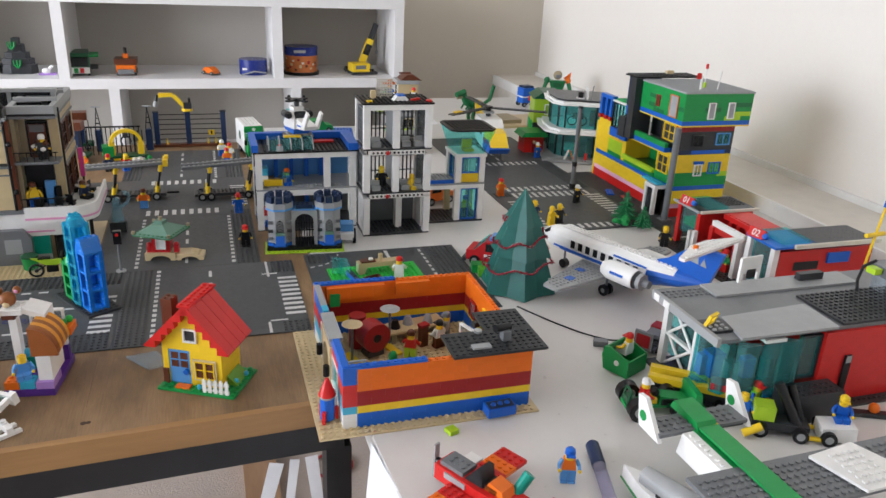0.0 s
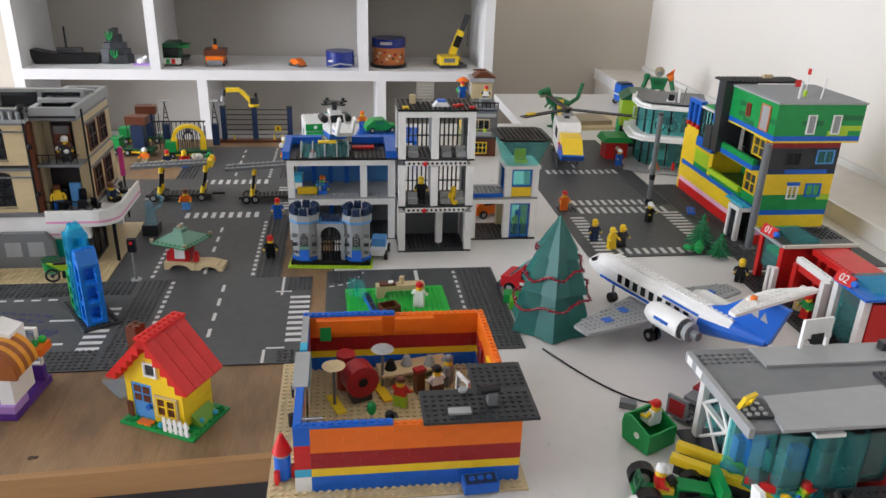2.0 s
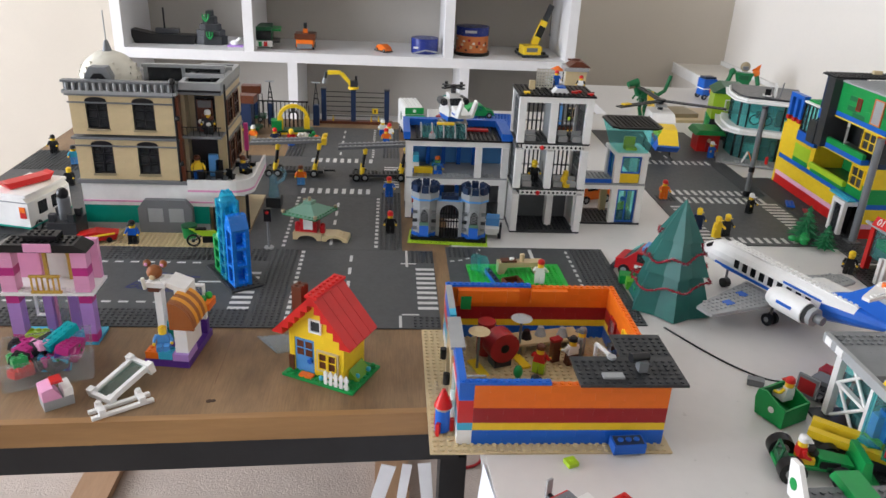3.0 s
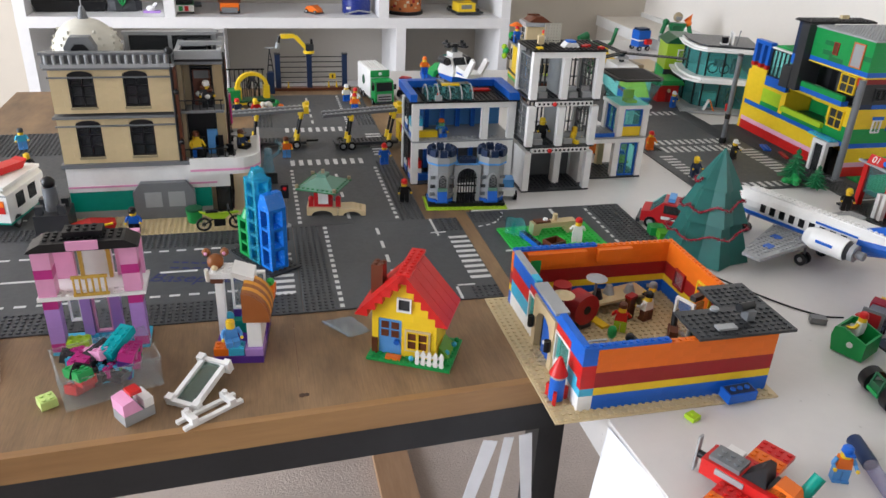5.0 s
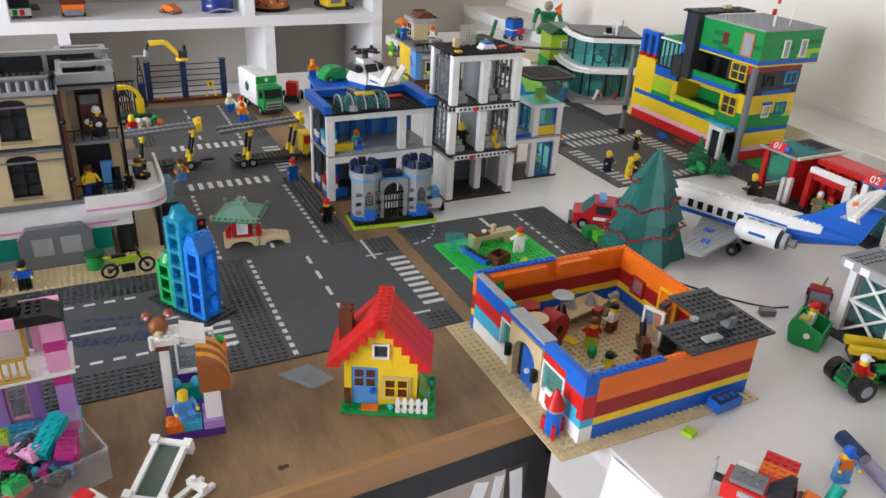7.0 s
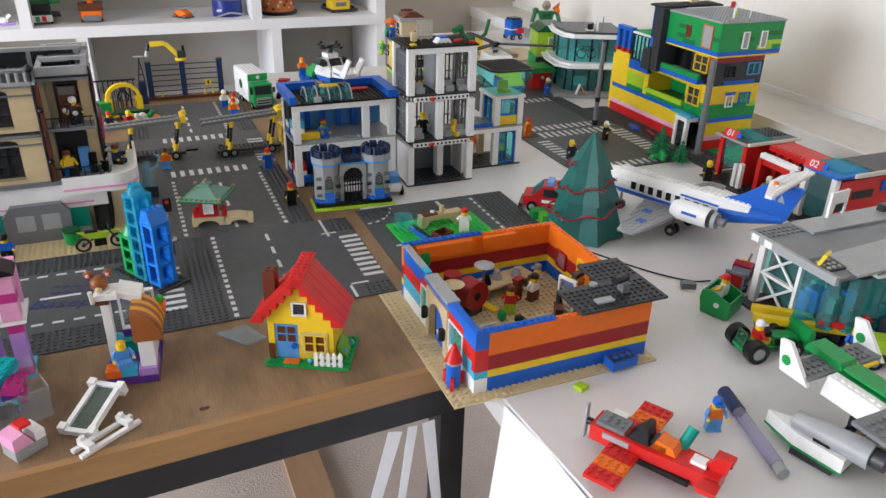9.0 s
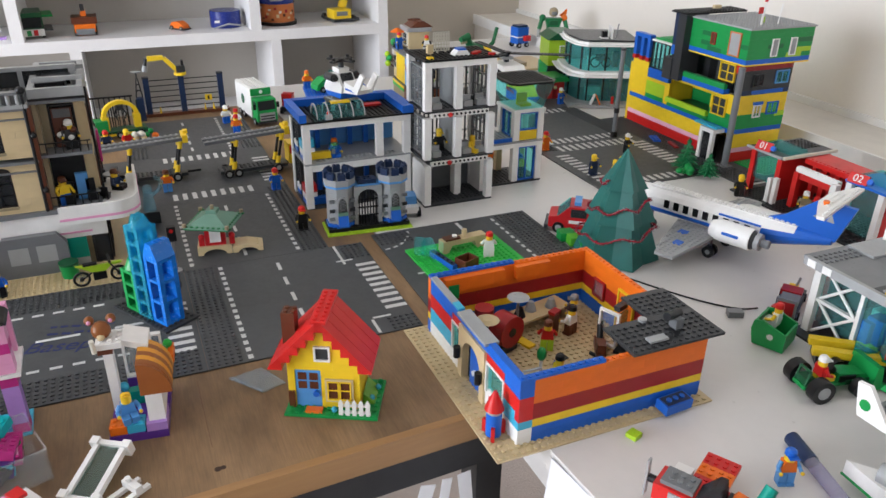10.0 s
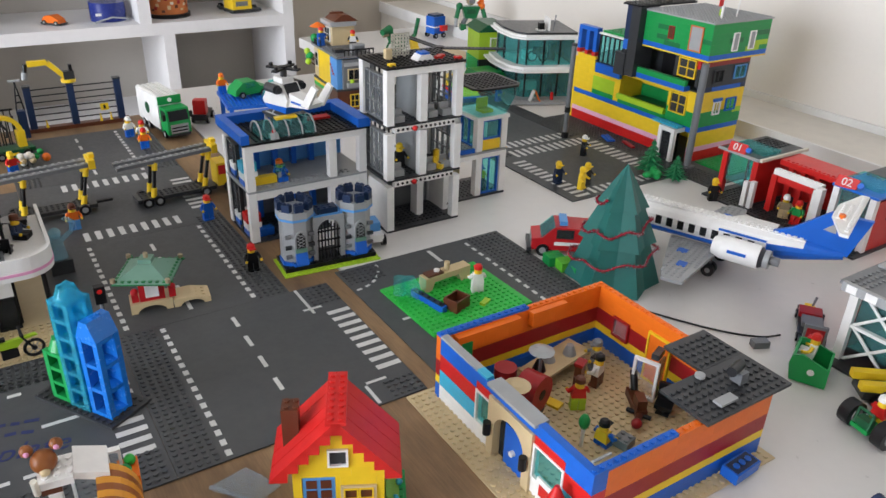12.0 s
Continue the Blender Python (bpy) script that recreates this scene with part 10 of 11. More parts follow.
def town_house():
    t = thing("yellow_town_house", pose(0.507, 1.955, 0, 0, 0, -4), "yellow and light blue toy shop house with roof terrace", "toy building")
    w, d = 0.085, 0.15
    part("ground_floor", Shape().box(0, 0, 0.0003, w, 0.05, 0.046, BROWN), t, "red-brown ground floor")
    part("ground_floor", Shape().box(0, 0.0505, 0.0003, w, d, 0.03, DTAN), t)
    part("green_band", Shape().box(-0.001, 0.0505, 0.0302, w, d, 0.038, BGREEN), t, "bright green band")
    part("yellow_band", Shape().box(-0.001, 0.0505, 0.0382, w, d, 0.046, YELLOW), t)
    part("storey_band", Shape().box(-0.002, -0.002, 0.0462, w, d, 0.051, DGREY), t)
    part("wall", Shape().box(0, 0.042, 0.0512, w, 0.118, 0.122, YELLOW), t, "plain yellow wall")
    part("wall", Shape().box(0, 0, 0.0512, w, 0.0415, 0.118, MBLUE), t, "light blue wall")
    part("wall", Shape().box(0.002, 0.1185, 0.0512, w, d, 0.122, TAN), t, "tan rear bay")
    window_part(t, 0.0, 0.122, 0.075, 0.02, 0.035, "y", CREAM, SMOKE, (1, 2), 0.0015)
    for k in range(4):
        part("red_brick", Shape().box(-0.001, 0.034 - 0.006 * k, 0.098 - 0.006 * k, -0.0002, 0.041 - 0.005 * k, 0.103 - 0.006 * k, DRED), t)
    part("bay_front", Shape().box(0.012, -0.008, 0.052, w, -0.0003, 0.118, GREY), t, "grey bay front")
    window_part(t, 0.022, -0.0115, 0.072, 0.044, 0.026, "x", TAN, SMOKE, (3, 1), 0.003)
    part("flower_box", Shape().box(0.018, -0.02, 0.058, 0.07, -0.0118, 0.068, LGREY).ball((0.03, -0.016, 0.071), 0.0055, LIME, 8).ball((0.054, -0.016, 0.071), 0.0055, LIME, 8), t, "grey flower box with lime plants")
    part("awning", Shape().prism([(-0.012, 0.104), (-0.0085, 0.104), (-0.0085, 0.112)], 0.014, w - 0.004, "x", LGREY), t)
    window_part(t, 0.03, -0.003, 0.008, 0.032, 0.03, "x", YELLOW, SMOKE, (3, 2), 0.003)
    part("roof_plate", Shape().box(-0.004, -0.012, 0.1222, w + 0.002, d + 0.002, 0.127, GREY).studs(0, 0, 10, 18, 0.127, GREY), t)
    part("chimney_block", Shape().box(0.004, 0.018, 0.1288, 0.026, 0.036, 0.136, DGREY), t)
    s = Shape().box(0.014, -0.011, 0.138, w + 0.001, -0.008, 0.141, BLACK)
    for i in range(8):
        s.rod((0.016 + i * 0.0098, -0.0095, 0.127), (0.016 + i * 0.0098, -0.0095, 0.138), 0.0014, BLACK, 6)
    part("railing", s, t, "black roof railing")
    s = Shape().box(-0.004, 0.09, 0.139, -0.001, 0.152, 0.142, BLACK)
    for i in range(7):
        s.rod((-0.0025, 0.092 + i * 0.0098, 0.127), (-0.0025, 0.092 + i * 0.0098, 0.139), 0.0014, BLACK, 6)
    part("railing", s, t, "black terrace railing")
    part("roof_ladder", Shape().box(0.04, 0.004, 0.1288, 0.07, 0.02, 0.147, LGREY).box(0.044, 0.0, 0.131, 0.066, 0.0038, 0.145, GREY), t, "grey roof unit")
    r = part("roof_room", Shape().box(0.026, 0.09, 0.1288, 0.08, 0.145, 0.172, TAN), t, "tan roof room")
    window_part(r, 0.0225, 0.1, 0.135, 0.036, 0.034, "y", WHITE, SMOKE, (2, 2), 0.003)
    part("room_cornice", Shape().box(0.02, 0.084, 0.1722, 0.084, 0.15, 0.182, LGREY), r)
    part("tower_roof", Shape().prism([(0.03, 0.1822), (0.09, 0.1822), (0.066, 0.197), (0.05, 0.197)], 0.088, 0.148, "y", BROWN).box(0.03, 0.11, 0.197, 0.062, 0.116, 0.201, BROWN), r, "dark brown tiled roof")
    part("parasol", Shape().rod((0.008, 0.135, 0.127), (0.008, 0.135, 0.17), 0.0015, GREY).rod((0.008, 0.135, 0.166), (0.008, 0.135, 0.176), 0.02, ORANGE, 12, 0.003), t, "orange parasol")
    part("terrace_plant", Shape().ball((0.0, 0.14, 0.14), 0.01, GREEN, 8).ball((0.006, 0.115, 0.136), 0.008, GREEN, 8), t, "green plants on the terrace")
    s = Shape()
    for i, (y, z) in enumerate(((0.14, 0.1), (0.148, 0.108), (0.15, 0.095), (0.143, 0.085))):
        s.ball((-0.012 - 0.004 * (i % 2), y, z), 0.008, LIME if i % 2 else GREEN, 7).rod((0.0, y, z - 0.01), (-0.012, y, z), 0.0015, BROWN, 5)
    part("wall_plant", s, t, "lime plant on the corner")
    minifigure(0.518, 2.06, 0.129, 10, BLUE, BLUE, RED, "toy figure in blue with red cap on the terrace", BLUE)
    minifigure(0.57, 2.0, 0.129, -20, BLACK, WHITE, RED, "toy figure in white with red cap on the roof", BLACK)


town_house()


# ---- shop with white bands ----
def white_shop():
    t = thing("white_glass_shop", pose(0.947, 1.85, 0.002, 0, 0, -22), "white-banded toy shop with teal glass and dark grey roof", "toy building")

    def deck(z0, z1, grow, m):
        p = [(-0.03 - grow, 0.075), (-0.012 - grow, 0.012 - grow * 0.6), (0.006 - grow * 0.5, -0.004 - grow), (0.13, -0.004 - grow), (0.13, 0.15), (-0.03 - grow, 0.15)]
        return Shape().prism(p, z0, z1, "z", m)
    part("floor_plate", Shape().prism([(-0.045, 0.1), (-0.045, -0.055), (0.14, -0.055), (0.14, 0.16), (-0.045, 0.16)], 0.0001, 0.0045, "z", LGREY).studs(-0.035, -0.05, 16, 3, 0.0045, LGREY), t, "light grey pavement plate")
    line = [(-0.028, 0.14), (-0.028, 0.076), (-0.01, 0.016), (0.008, 0.0), (0.05, 0.0), (0.09, 0.0), (0.128, 0.0)]
    for z0, z1 in ((0.0047, 0.071), (0.083, 0.146)):
        for (ax, ay), (bx, by) in zip(line, line[1:]):
            L = math.hypot(bx - ax, by - ay)
            m = shaped(pose(ax, ay, 0, 0, 0, math.degrees(math.atan2(by - ay, bx - ax))), lambda s: s.box(0.004, 0, z0, L - 0.0006, 0.002, z1, TEAL))
            g = part("glass_panel", m, t, "clear teal glass panel")
            part("mullion", shaped(pose(ax, ay, 0, 0, 0, math.degrees(math.atan2(by - ay, bx - ax))), lambda s: s.box(0, -0.001, z0, 0.0036, 0.004, z1, BLACK)), g, "black mullion")
        part("rear_wall", Shape().box(0.124, 0.005, z0, 0.128, 0.148, z1, DGREY), t)
        part("rear_wall", Shape().box(-0.028, 0.144, z0, 0.1235, 0.148, z1, LGREY), t)
        part("counter", Shape().box(0.02, 0.06, z0, 0.06, 0.08, z0 + 0.022, WHITE).box(0.08, 0.04, z0, 0.095, 0.055, z0 + 0.04, DGREY), t)
    part("shop_cycle", Shape().tube([(0.03 + 0.012 * math.cos(radians(a)), 0.02, 0.1 + 0.012 * math.sin(radians(a))) for a in range(0, 361, 30)], 0.002, BLACK).tube([(0.058 + 0.012 * math.cos(radians(a)), 0.02, 0.1 + 0.012 * math.sin(radians(a))) for a in range(0, 361, 30)], 0.002, BLACK).box(0.03, 0.018, 0.105, 0.06, 0.022, 0.122, DGREY), t, "dark toy cycle behind the glass")
    for z0, z1, g in ((0.0715, 0.0765, 0.03), (0.1465, 0.15, 0.016)):
        b = part("band", deck(z0, z1, g, WHITE), t, "white canopy band")
        part("band_top", deck(z1 + 0.0002, z1 + 0.006, g * 0.55, WHITE), b)
    s = Shape()
    for i in range(16):
        s.stud(-0.004 + i * U, -0.028, 0.0765, WHITE)
    part("band_studs", s, t)
    part("roof", deck(0.1564, 0.161, 0.004, DGREY), t, "dark grey roof")
    part("roof_panel", Shape().box(0.062, 0.01, 0.1612, 0.066, 0.05, 0.19, WHITE), t, "white upright panel")
    part("roof_unit", Shape().box(0.036, 0.012, 0.1612, 0.056, 0.03, 0.164, WHITE).box(0.04, 0.014, 0.1642, 0.053, 0.028, 0.179, BLACK), t, "black roof unit")
    part("aerial", Shape().rod((0.074, 0.012, 0.161), (0.078, 0.012, 0.198), 0.0015, GREY), t)
    b = part("a_board", Shape().prism([(0.014, 0.0047), (0.017, 0.0047), (0.026, 0.03), (0.023, 0.03)], -0.042, -0.026, "y", WHITE), t, "white and orange pavement board")
    part("a_board_back", Shape().prism([(0.038, 0.0047), (0.041, 0.0047), (0.029, 0.03), (0.026, 0.03)], -0.042, -0.026, "y", ORANGE), b)
    part("hydrant", Shape().rod((0.072, -0.03, 0.0047), (0.072, -0.03, 0.02), 0.004, RED, 10).ball((0.072, -0.03, 0.02), 0.0045, RED, 8), t, "red hydrant")


white_shop()


def lime_kiosk():
    t = thing("lime_kiosk", pose(0.945, 2.03, 0, 0, 0, -15), "lime and dark green toy kiosk behind the shop", "toy building")
    part("wall", Shape().box(0, 0, 0.0003, 0.1, 0.008, 0.06, DGREY), t)
    part("wall", Shape().box(0, 0.0, 0.0602, 0.1, 0.008, 0.13, LIME), t)
    part("side_wall", Shape().box(0, 0.0085, 0.0003, 0.008, 0.09, 0.13, LIME), t)
    window_part(t, 0.03, -0.003, 0.085, 0.03, 0.03, "x", WHITE, GLASS, (1, 1), 0.003)
    part("glazing", Shape().box(-0.003, 0.0, 0.02, -0.0002, 0.09, 0.06, TEAL), t)
    part("roof", Shape().prism([(-0.006, 0.1302), (0.106, 0.1302), (0.07, 0.148), (0.02, 0.148)], -0.006, 0.095, "y", DGREEN), t)


lime_kiosk()
t = thing("red_hut", pose(0.9, 1.93, 0.002, 0, 0, -4), "red toy hut with green roof", "toy building")
part("wall", Shape().box(-0.028, -0.02, 0.0001, 0.028, 0.03, 0.045, RED), t)
part("door", Shape().box(-0.006, -0.0225, 0.0001, 0.006, -0.0202, 0.03, DRED).ball((0.0, -0.024, 0.03), 0.005, TAN, 8), t)
part("roof", Shape().prism([(-0.04, 0.0452), (0.04, 0.0452), (0.03, 0.058), (-0.03, 0.058)], -0.03, 0.04, "y", GREEN), t, "green roof")


def dinosaur():
    s = Shape()
    s.tube([(0.1, 0, 0.13), (0.085, 0, 0.085), (0.055, 0, 0.07)], 0.006, FIRG, 10)
    s.rod((0.055, 0, 0.07), (0.02, 0, 0.075), 0.009, FIRG, 10, 0.018).rod((0.02, 0, 0.075), (-0.015, 0, 0.085), 0.018, FIRG, 12, 0.014)
    s.rod((-0.015, 0, 0.085), (-0.03, 0, 0.11), 0.013, FIRG, 10, 0.01).rod((-0.025, 0, 0.116), (-0.058, 0, 0.11), 0.012, FIRG, 10, 0.008)
    s.rod((-0.03, 0, 0.104), (-0.054, 0, 0.1), 0.007, DTAN, 8, 0.005)
    for b in (-0.012, 0.012):
        s.rod((0.015, b, 0.07), (0.005, b, 0.035), 0.01, DGREEN, 8, 0.006).rod((0.005, b, 0.035), (0.015, b, 0.004), 0.006, FIRG, 8).box(-0.008, b - 0.006, 0, 0.02, b + 0.006, 0.005, FIRG)
        s.rod((-0.015, b, 0.075), (-0.026, b, 0.062), 0.003, FIRG, 6)
    solid("toy_dinosaur", s, pose(0.822, 2.25, 0.0003, 0, 0, 20) @ Matrix.Scale(0.96, 4), "green toy dinosaur with raised tail", "toy dinosaur")


dinosaur()


def robot():
    t = thing("toy_robot", pose(1.238, 2.5, 0.0303, 0, 0, -20) @ Matrix.Scale(0.74, 4), "green and orange jointed toy robot on the ledge", "toy robot")
    part("body", Shape().prism([(-0.025, 0.05), (0.025, 0.05), (0.04, 0.1), (-0.04, 0.1)], -0.018, 0.018, "y", FIRG).box(-0.02, -0.02, 0.07, 0.02, -0.0182, 0.09, DGREEN), t)
    part("head", Shape().ball((0, 0, 0.125), 0.022, DTAN, 10).box(-0.012, -0.026, 0.115, 0.012, -0.018, 0.13, GREY), t)
    for k in (-1, 1):
        part("arm", Shape().ball((k * 0.05, 0, 0.1), 0.016, ORANGE if k > 0 else FIRG, 8).rod((k * 0.052, 0, 0.095), (k * 0.065, -0.01, 0.05), 0.01, FIRG, 8).rod((k * 0.065, -0.01, 0.05), (k * 0.07, -0.03, 0.02), 0.008, LGREY, 8), t, "jointed arm")
        part("leg", Shape().rod((k * 0.018, 0, 0.05), (k * 0.032, 0, 0.025), 0.011, GREY, 8).box(k * 0.032 - 0.012, -0.02, 0, k * 0.032 + 0.012, 0.014, 0.026, FIRG), t)
    part("wing", Shape().prism([(0.03, 0.11), (0.065, 0.14), (0.06, 0.09)], 0.012, 0.018, "y", ORANGE), t, "orange back plate")


robot()
t = thing("blue_brick_machine", pose(1.15, 2.57, 0.0003, 0, 0, 10) @ Matrix.Scale(0.68, 4), "blue and red toy machine on black wheels", "toy vehicle")
part("body", Shape().box(-0.035, -0.03, 0.02, 0.035, 0.03, 0.1, BLUE).box(-0.036, -0.031, 0.05, 0.036, 0.031, 0.056, WHITE), t)
part("cap", Shape().box(-0.03, -0.025, 0.1002, 0.03, 0.025, 0.11, DBLUE), t)
part("red_block", Shape().box(0.0, -0.05, 0.035, 0.034, -0.0302, 0.06, RED), t)
for a in (-0.025, 0.025):
    for b in (-0.03, 0.03):
        wheel(t, a, b, 0.0125, 0.0125, 0.01, "y")
s = Shape().box(-0.12, -0.08, 0, 0.12, 0.08, 0.008, TAN).box(-0.08, -0.05, 0.0082, 0.02, 0.05, 0.02, DTAN)
solid("tan_landing_slab", s, pose(0.98, 2.3, 0.0003, 0, 0, 5), "low tan toy building base at the back", "toy building")

# ---- shelf things ----
ZS = 0.0745


def shelf_things():
    t = thing("toy_boat", pose(-0.72, 2.87, ZS, 0, 0, 4), "black toy boat with a mast on the shelf", "toy boat")
    part("hull", Shape().prism([(-0.12, 0.05), (-0.1, 0.0), (0.1, 0.0), (0.11, 0.03), (-0.04, 0.034)], -0.025, 0.025, "y", BLACK), t)
    part("mast", Shape().rod((0, 0, 0.034), (0, 0, 0.12), 0.003, BLACK).box(-0.03, -0.012, 0.0342, 0.05, 0.012, 0.05, DGREY), t)
    t = thing("rock_with_plants", pose(-0.56, 2.88, ZS), "dark grey toy rock with green vines on the shelf", "toy rock")
    for k, (w, h) in enumerate(((0.055, 0.03), (0.048, 0.05), (0.036, 0.07), (0.024, 0.095), (0.012, 0.115))):
        z0 = (0, 0.0302, 0.0502, 0.0702, 0.0952)[k]
        part("rock_tier", Shape().prism([(-w, -0.02), (-w * 0.4, -0.03 + k * 0.003), (w * 0.7, -0.026 + k * 0.003), (w, 0.0), (w * 0.5, 0.025), (-w * 0.7, 0.022)], z0, h, "z", DGREY), t)
    s = Shape()
    for x, z in ((-0.01, 0.08), (0.0, 0.02)):
        for k in (-1, 0, 1):
            s.tube([(x, -0.031, z), (x + k * 0.009, -0.033, z + 0.012), (x + k * 0.01, -0.034, z + 0.026)], 0.0028, GREEN, 6)
    part("vines", s, t, "green branched plants")
    solid("white_bird_piece", Shape().ball((0, 0, 0.012), 0.014, WHITE, 10, 0.8).rod((0.008, 0, 0.018), (0.02, 0, 0.03), 0.005, WHITE).box(-0.022, -0.014, 0, 0.03, 0.014, 0.006, LAVENDER), pose(-0.475, 2.84, ZS), "small white and lilac toy piece on the shelf", "toy part")
    t = thing("toy_bin_lorry", pose(-0.37, 2.84, ZS, 0, 0, 6), "green and white toy lorry on the shelf", "toy truck")
    part("body", Shape().box(-0.03, -0.03, 0.012, 0.03, 0.08, 0.075, DGREEN), t)
    part("front", Shape().box(-0.03, -0.034, 0.008, 0.03, -0.0302, 0.028, WHITE).box(-0.018, -0.036, 0.01, -0.006, -0.0342, 0.026, GREEN).box(0.0, -0.036, 0.01, 0.012, -0.0342, 0.026, RED).box(-0.026, -0.032, 0.032, 0.026, -0.0302, 0.062, SMOKE), t, "white and red front")
    part("frame", Shape().box(0.0302, -0.02, 0.06, 0.06, 0.07, 0.066, GREEN).box(0.0302, -0.02, 0.02, 0.055, 0.06, 0.026, DGREY), t)
    for x in (-0.026, 0.026):
        for y in (-0.015, 0.06):
            wheel(t, x, y, 0.0095, 0.0095, 0.008)
    t = thing("toy_orange_truck", pose(-0.225, 2.84, ZS), "orange and grey toy truck with driver on the shelf", "toy truck")
    part("body", Shape().box(-0.03, -0.03, 0.012, 0.03, 0.05, 0.035, ORANGE).box(-0.036, -0.02, 0.0352, 0.036, 0.045, 0.055, BROWN), t)
    part("grille", Shape().box(-0.026, -0.036, 0.006, 0.026, -0.0302, 0.022, GREY), t)
    part("driver", Shape().box(-0.008, 0.0, 0.0552, 0.008, 0.012, 0.07, ORANGE).rod((0, 0.006, 0.07), (0, 0.006, 0.09), 0.006, BLACK), t)
    for x in (-0.028, 0.028):
        for y in (-0.012, 0.035):
            wheel(t, x, y, 0.01, 0.01, 0.008)
    t = thing("toy_orange_car", pose(0.052, 2.84, ZS, 0, 0, -50), "small orange toy car on the shelf", "toy vehicle")
    part("body", Shape().prism([(-0.028, 0.006), (0.028, 0.006), (0.026, 0.016), (0.004, 0.027), (-0.018, 0.024), (-0.028, 0.014)], -0.014, 0.014, "y", ORANGE), t)
    part("base", Shape().box(-0.032, -0.017, 0.002, 0.032, 0.017, 0.0058, DGREY), t)
    for x in (-0.02, 0.02):
        for y in (-0.014, 0.014):
            wheel(t, x, y, 0.0065, 0.0065, 0.006, "y")
    DISCB = plastic("dark_blue_lid_plastic", (0.02, 0.035, 0.2), 0.2)
    t = thing("blue_tub", pose(0.2, 2.86, ZS) @ Matrix.Scale(0.9, 4), "blue plastic tub with a metal wire on the shelf", "plastic tub")
    part("shell", Shape().rod((0, 0, 0), (0, 0, 0.058), 0.055, DISCB, 28), t)
    part("mark", Shape().box(-0.045, -0.0475, 0.02, -0.02, -0.047, 0.028, WHITE), t, "white label marks")
    part("wire", Shape().tube([(-0.05, -0.06, 0.003), (0.0, -0.068, 0.018), (0.05, -0.06, 0.01)], 0.003, LGREY), t, "grey metal wire")
    t = thing("disc_spindle", pose(0.372, 2.86, ZS) @ Matrix.Scale(0.92, 4), "disc spindle with blue lid and orange label", "disc box")
    part("base", Shape().rod((0, 0, 0), (0, 0, 0.012), 0.07, BLACK, 28), t)
    part("case", Shape().rod((0, 0, 0.0122), (0, 0, 0.075), 0.063, plastic("orange_picture_label", (0.55, 0.17, 0.05), 0.3), 28), t, "orange printed label")
    part("lid", Shape().rod((0, 0, 0.0752), (0, 0, 0.108), 0.065, DISCB, 28), t, "dark blue lid")
    rnd = random.Random(8)
    for k in range(16):
        a, z = radians(200 + 9 * k + rnd.uniform(-3, 3)), rnd.uniform(0.018, 0.06)
        part("label_patch", Shape().at(0.0632 * math.cos(a), 0.0632 * math.sin(a), z, 0, 0, math.degrees(a)).box(-0.0004, -0.005, 0, 0.0006, 0.005, rnd.uniform(0.006, 0.012), (CREAM, BROWN, DRED, TAN)[k % 4]), t)
    part("label_mark", Shape().box(-0.035, -0.0662, 0.088, 0.01, -0.0652, 0.098, LGREY), t, "plain pale mark")
    t = thing("toy_mobile_crane", pose(0.585, 2.84, ZS, 0, 0, 8), "yellow toy mobile crane with raised boom on the shelf", "toy crane")
    part("cab", Shape().box(-0.035, -0.03, 0.012, 0.03, 0.03, 0.042, YELLOW).box(-0.024, -0.0315, 0.022, 0.016, -0.0302, 0.036, GREY), t)
    part("chassis", Shape().box(-0.036, -0.034, 0.004, 0.06, 0.08, 0.0118, DGREY).box(0.0, 0.0305, 0.012, 0.055, 0.08, 0.03, YELLOW), t)
    part("boom", Shape().at(0.02, 0.03, 0.04, 0, 22, 0).box(-0.012, -0.008, 0, 0.012, 0.008, 0.09, YELLOW).box(-0.009, -0.006, 0.0902, 0.009, 0.006, 0.15, DGREY).box(-0.0125, -0.0085, 0.03, 0.0125, -0.0081, 0.07, BLACK), t, "yellow and black boom")
    part("cable", Shape().rod((0.078, 0.03, 0.178), (0.078, 0.03, 0.08), 0.001, BLACK, 5).rod((0.078, 0.03, 0.07), (0.078, 0.03, 0.08), 0.004, GREY), t)
    for x in (-0.03, 0.045):
        for y in (-0.015, 0.03, 0.065):
            wheel(t, x, y, 0.0105, 0.0105, 0.009)


shelf_things()


# ---- under the tables ----
def plank(x, y, rz, L, w, label):
    s = Shape().box(-w / 2, -L / 2, 0, w / 2, L / 2, 0.02, PINE)
    return solid("wooden_plank", s, pose(x, y, FLOOR + 0.0005, 0, 0, rz), label, "plank", "loose planks")


plank(0.097, 1.45, 0, 1.3, 0.082, "bare pine plank lying on the carpet")
plank(-0.593, 1.45, 0, 1.3, 0.082, "bare pine plank with knots lying on the carpet")
s = Shape()
n = 13
rows = []
for dx in (0.0, 0.0012):
    for k in range(n):
        y, x = 0.71 - k * 0.08, 0.184 + 0.0035 * math.sin(1.7 * k) + 0.0055 * k
        rows += [(x + dx, y, -0.004), (x - 0.03 - 0.012 * (k % 2) + dx, y + 0.02, -0.5 - 0.02 * (k % 3))]
quads = [(2 * k, 2 * k + 2, 2 * k + 3, 2 * k + 1) for k in range(n - 1)]
quads += [tuple(2 * n + v for v in reversed(q)) for q in quads]
quads += [(0, 1, 2 * n + 1, 2 * n), (2 * n - 2, 4 * n - 2, 4 * n - 1, 2 * n - 1)]
s._add(rows, quads, PAPER)
solid("hanging_paper", s, pose(0, 0, 0), "white paper sheet hanging at the white table's side", "paper")
s = Shape()
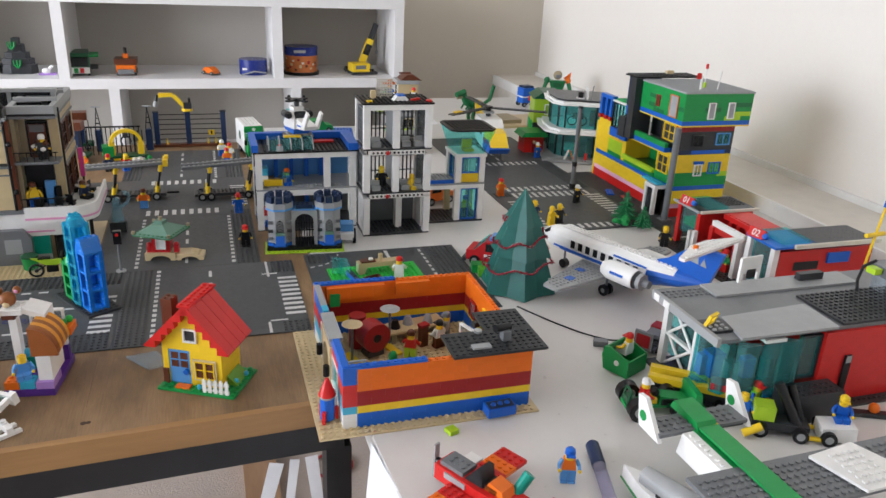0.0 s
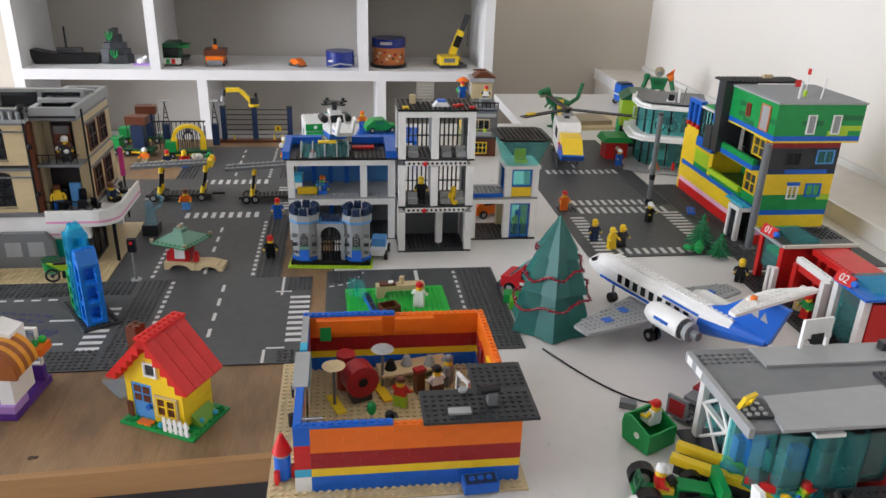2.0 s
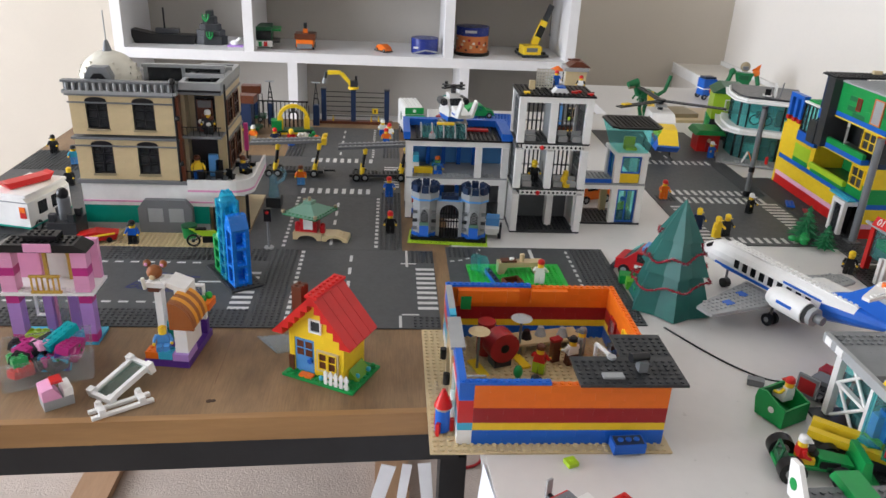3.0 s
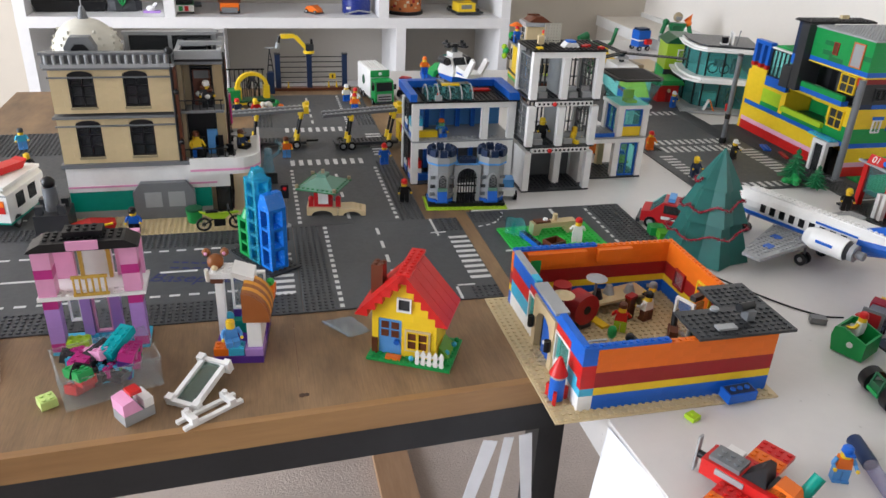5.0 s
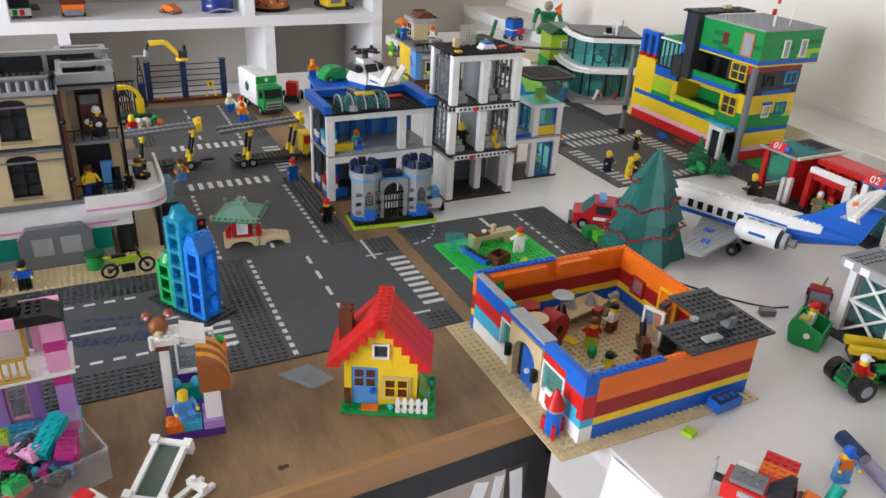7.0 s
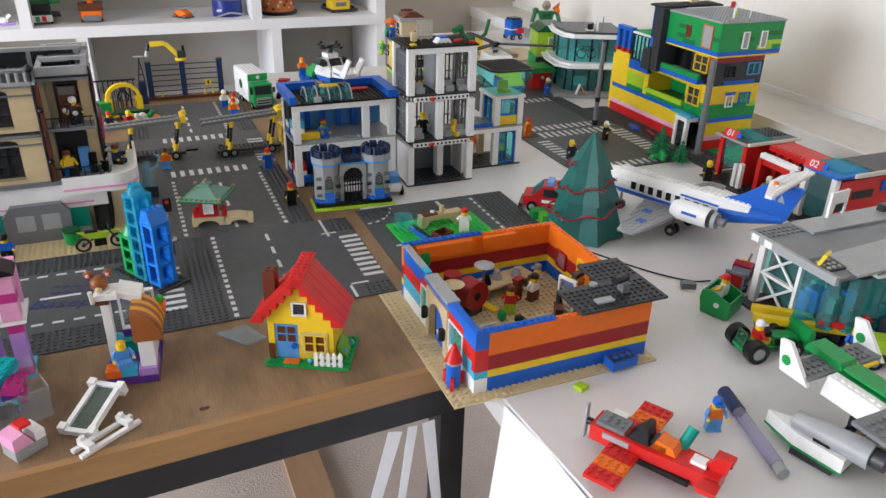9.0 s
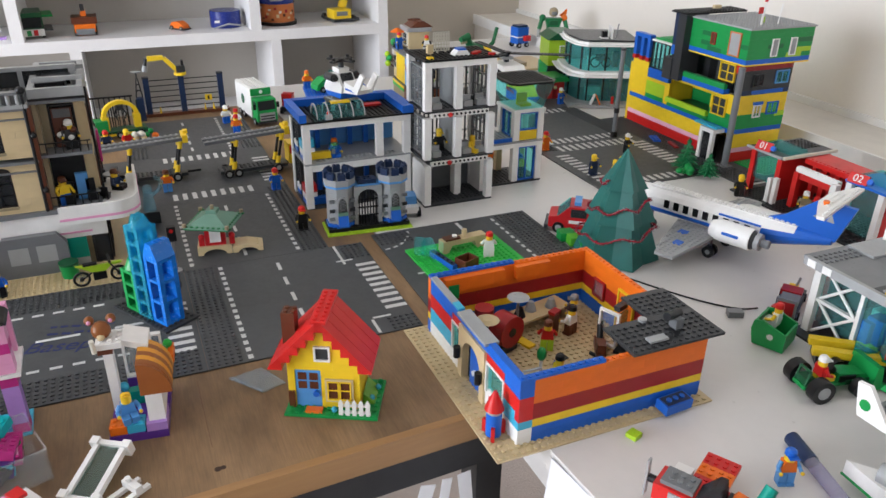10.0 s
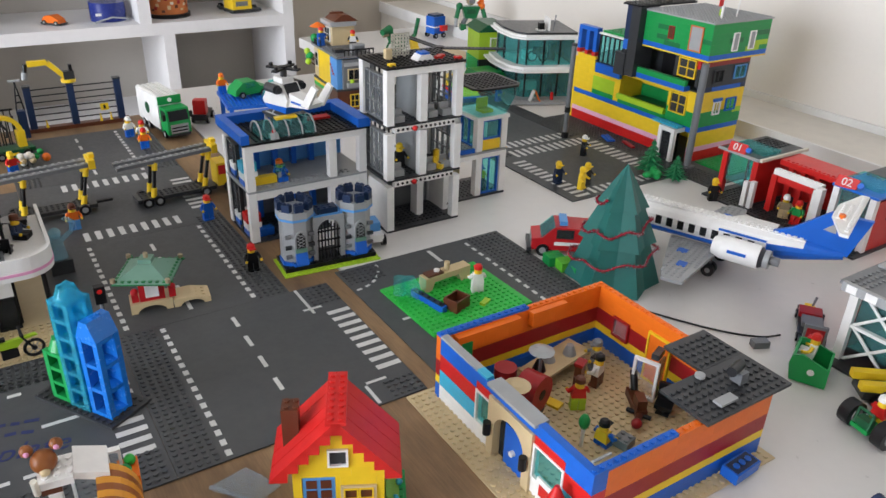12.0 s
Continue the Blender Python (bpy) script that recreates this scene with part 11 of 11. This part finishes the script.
for x, w, a in ((-0.075, 0.018, 14), (-0.05, 0.012, 7), (-0.032, 0.016, -6)):
    s.at(x, 0, -0.072, 0, a, 0).prism([(0, 0), (w, 0), (w * 0.8, -0.2), (w * 1.1, -0.34), (w * 0.3, -0.42), (w * 0.1, -0.2)], 0, 0.001, "y", PAPER)
solid("torn_paper", s, pose(0.15, 0.79, 0.0), "torn white paper strips hanging under the table edge", "paper")
pts = [(0.05 * math.cos(radians(a)), 0.05 * math.sin(radians(a)), 0.004) for a in range(0, 361, 20)]
solid("cable_ring", Shape().tube(pts, 0.004, DRED), pose(0.28, 1.62, FLOOR), "dark red cable ring on the carpet", "cable")


# ---- more depot clutter ----
s = Shape()
rnd = random.Random(21)
for i in range(14):
    s.ball((rnd.uniform(-0.02, 0.02), rnd.uniform(-0.012, 0.012), 0.006 + rnd.uniform(0, 0.016)), 0.006, (CREAM, WHITE, GREEN, TAN)[i % 4], 7)
s.ball((0.028, 0.0, 0.01), 0.008, ORANGE, 8)
solid("flower_heap", s, pose(-0.13, 1.905, 0.002), "heap of white and tan toy flowers by the road", "toy plant")
t = thing("black_cage_wall", pose(-0.2, 2.03, 0.0003), "black barred toy cage panel behind the trucks", "toy fence")
for i in range(12):
    part("bar", Shape().rod((-0.06 + i * 0.011, 0, 0), (-0.06 + i * 0.011, 0, 0.07), 0.0013, BLACK, 6), t)
part("top_rail", Shape().box(-0.064, -0.002, 0.0702, 0.066, 0.002, 0.0735, BLACK), t)
t = thing("pink_sign_post", pose(-0.205, 1.545, 0.0003), "pink toy sign beside the corner building", "toy sign")
part("post", Shape().rod((0, 0, 0), (0, 0, 0.1), 0.002, BLACK), t)
part("board", Shape().box(-0.004, -0.003, 0.085, 0.004, 0.003, 0.14, MAGENTA), t)
t = thing("service_car", pose(0.5, 1.53, 0.0003, 0, 0, 20), "orange, white and blue toy patrol car behind the station", "toy vehicle")
part("body", Shape().prism([(-0.04, 0.008), (0.04, 0.008), (0.038, 0.024), (0.016, 0.026), (0.004, 0.042), (-0.026, 0.042), (-0.04, 0.024)], -0.018, 0.018, "y", ORANGE), t)
part("roof_bar", Shape().box(-0.02, -0.014, 0.0422, -0.006, 0.014, 0.047, MBLUE), t)
part("window", Shape().box(-0.022, -0.0186, 0.027, 0.002, -0.0182, 0.039, SMOKE), t)
for x in (-0.025, 0.025):
    for y in (-0.018, 0.018):
        wheel(t, x, y, 0.0085, 0.0085, 0.007, "y")
t = thing("white_buggy", pose(0.268, 1.335, 0.0003, 0, 0, 80), "small white and blue toy buggy beside the tower", "toy vehicle")
part("body", Shape().box(-0.024, -0.013, 0.009, 0.024, 0.013, 0.02, WHITE).box(-0.01, -0.012, 0.0202, 0.016, 0.012, 0.034, MBLUE), t)
for x in (-0.017, 0.017):
    for y in (-0.014, 0.014):
        wheel(t, x, y, 0.0085, 0.0085, 0.006, "y")
s = Shape().box(-0.018, -0.008, 0, 0.018, 0.008, 0.0035, BLUE).studs(-0.016, -0.008, 4, 2, 0.0035, BLUE)
solid("toy_brick", s, pose(0.925, 1.515, 0.0045, 0, 0, 70), "blue flat plate lying on the grey studs", "toy brick", "loose bricks on the tables")
s = Shape().box(-0.02, -0.004, 0, 0.02, 0.004, 0.0035, DRED)
solid("toy_brick", s, pose(0.935, 1.465, 0.0045, 0, 0, 75), "dark red flat plate lying on the grey studs", "toy brick", "loose bricks on the tables")
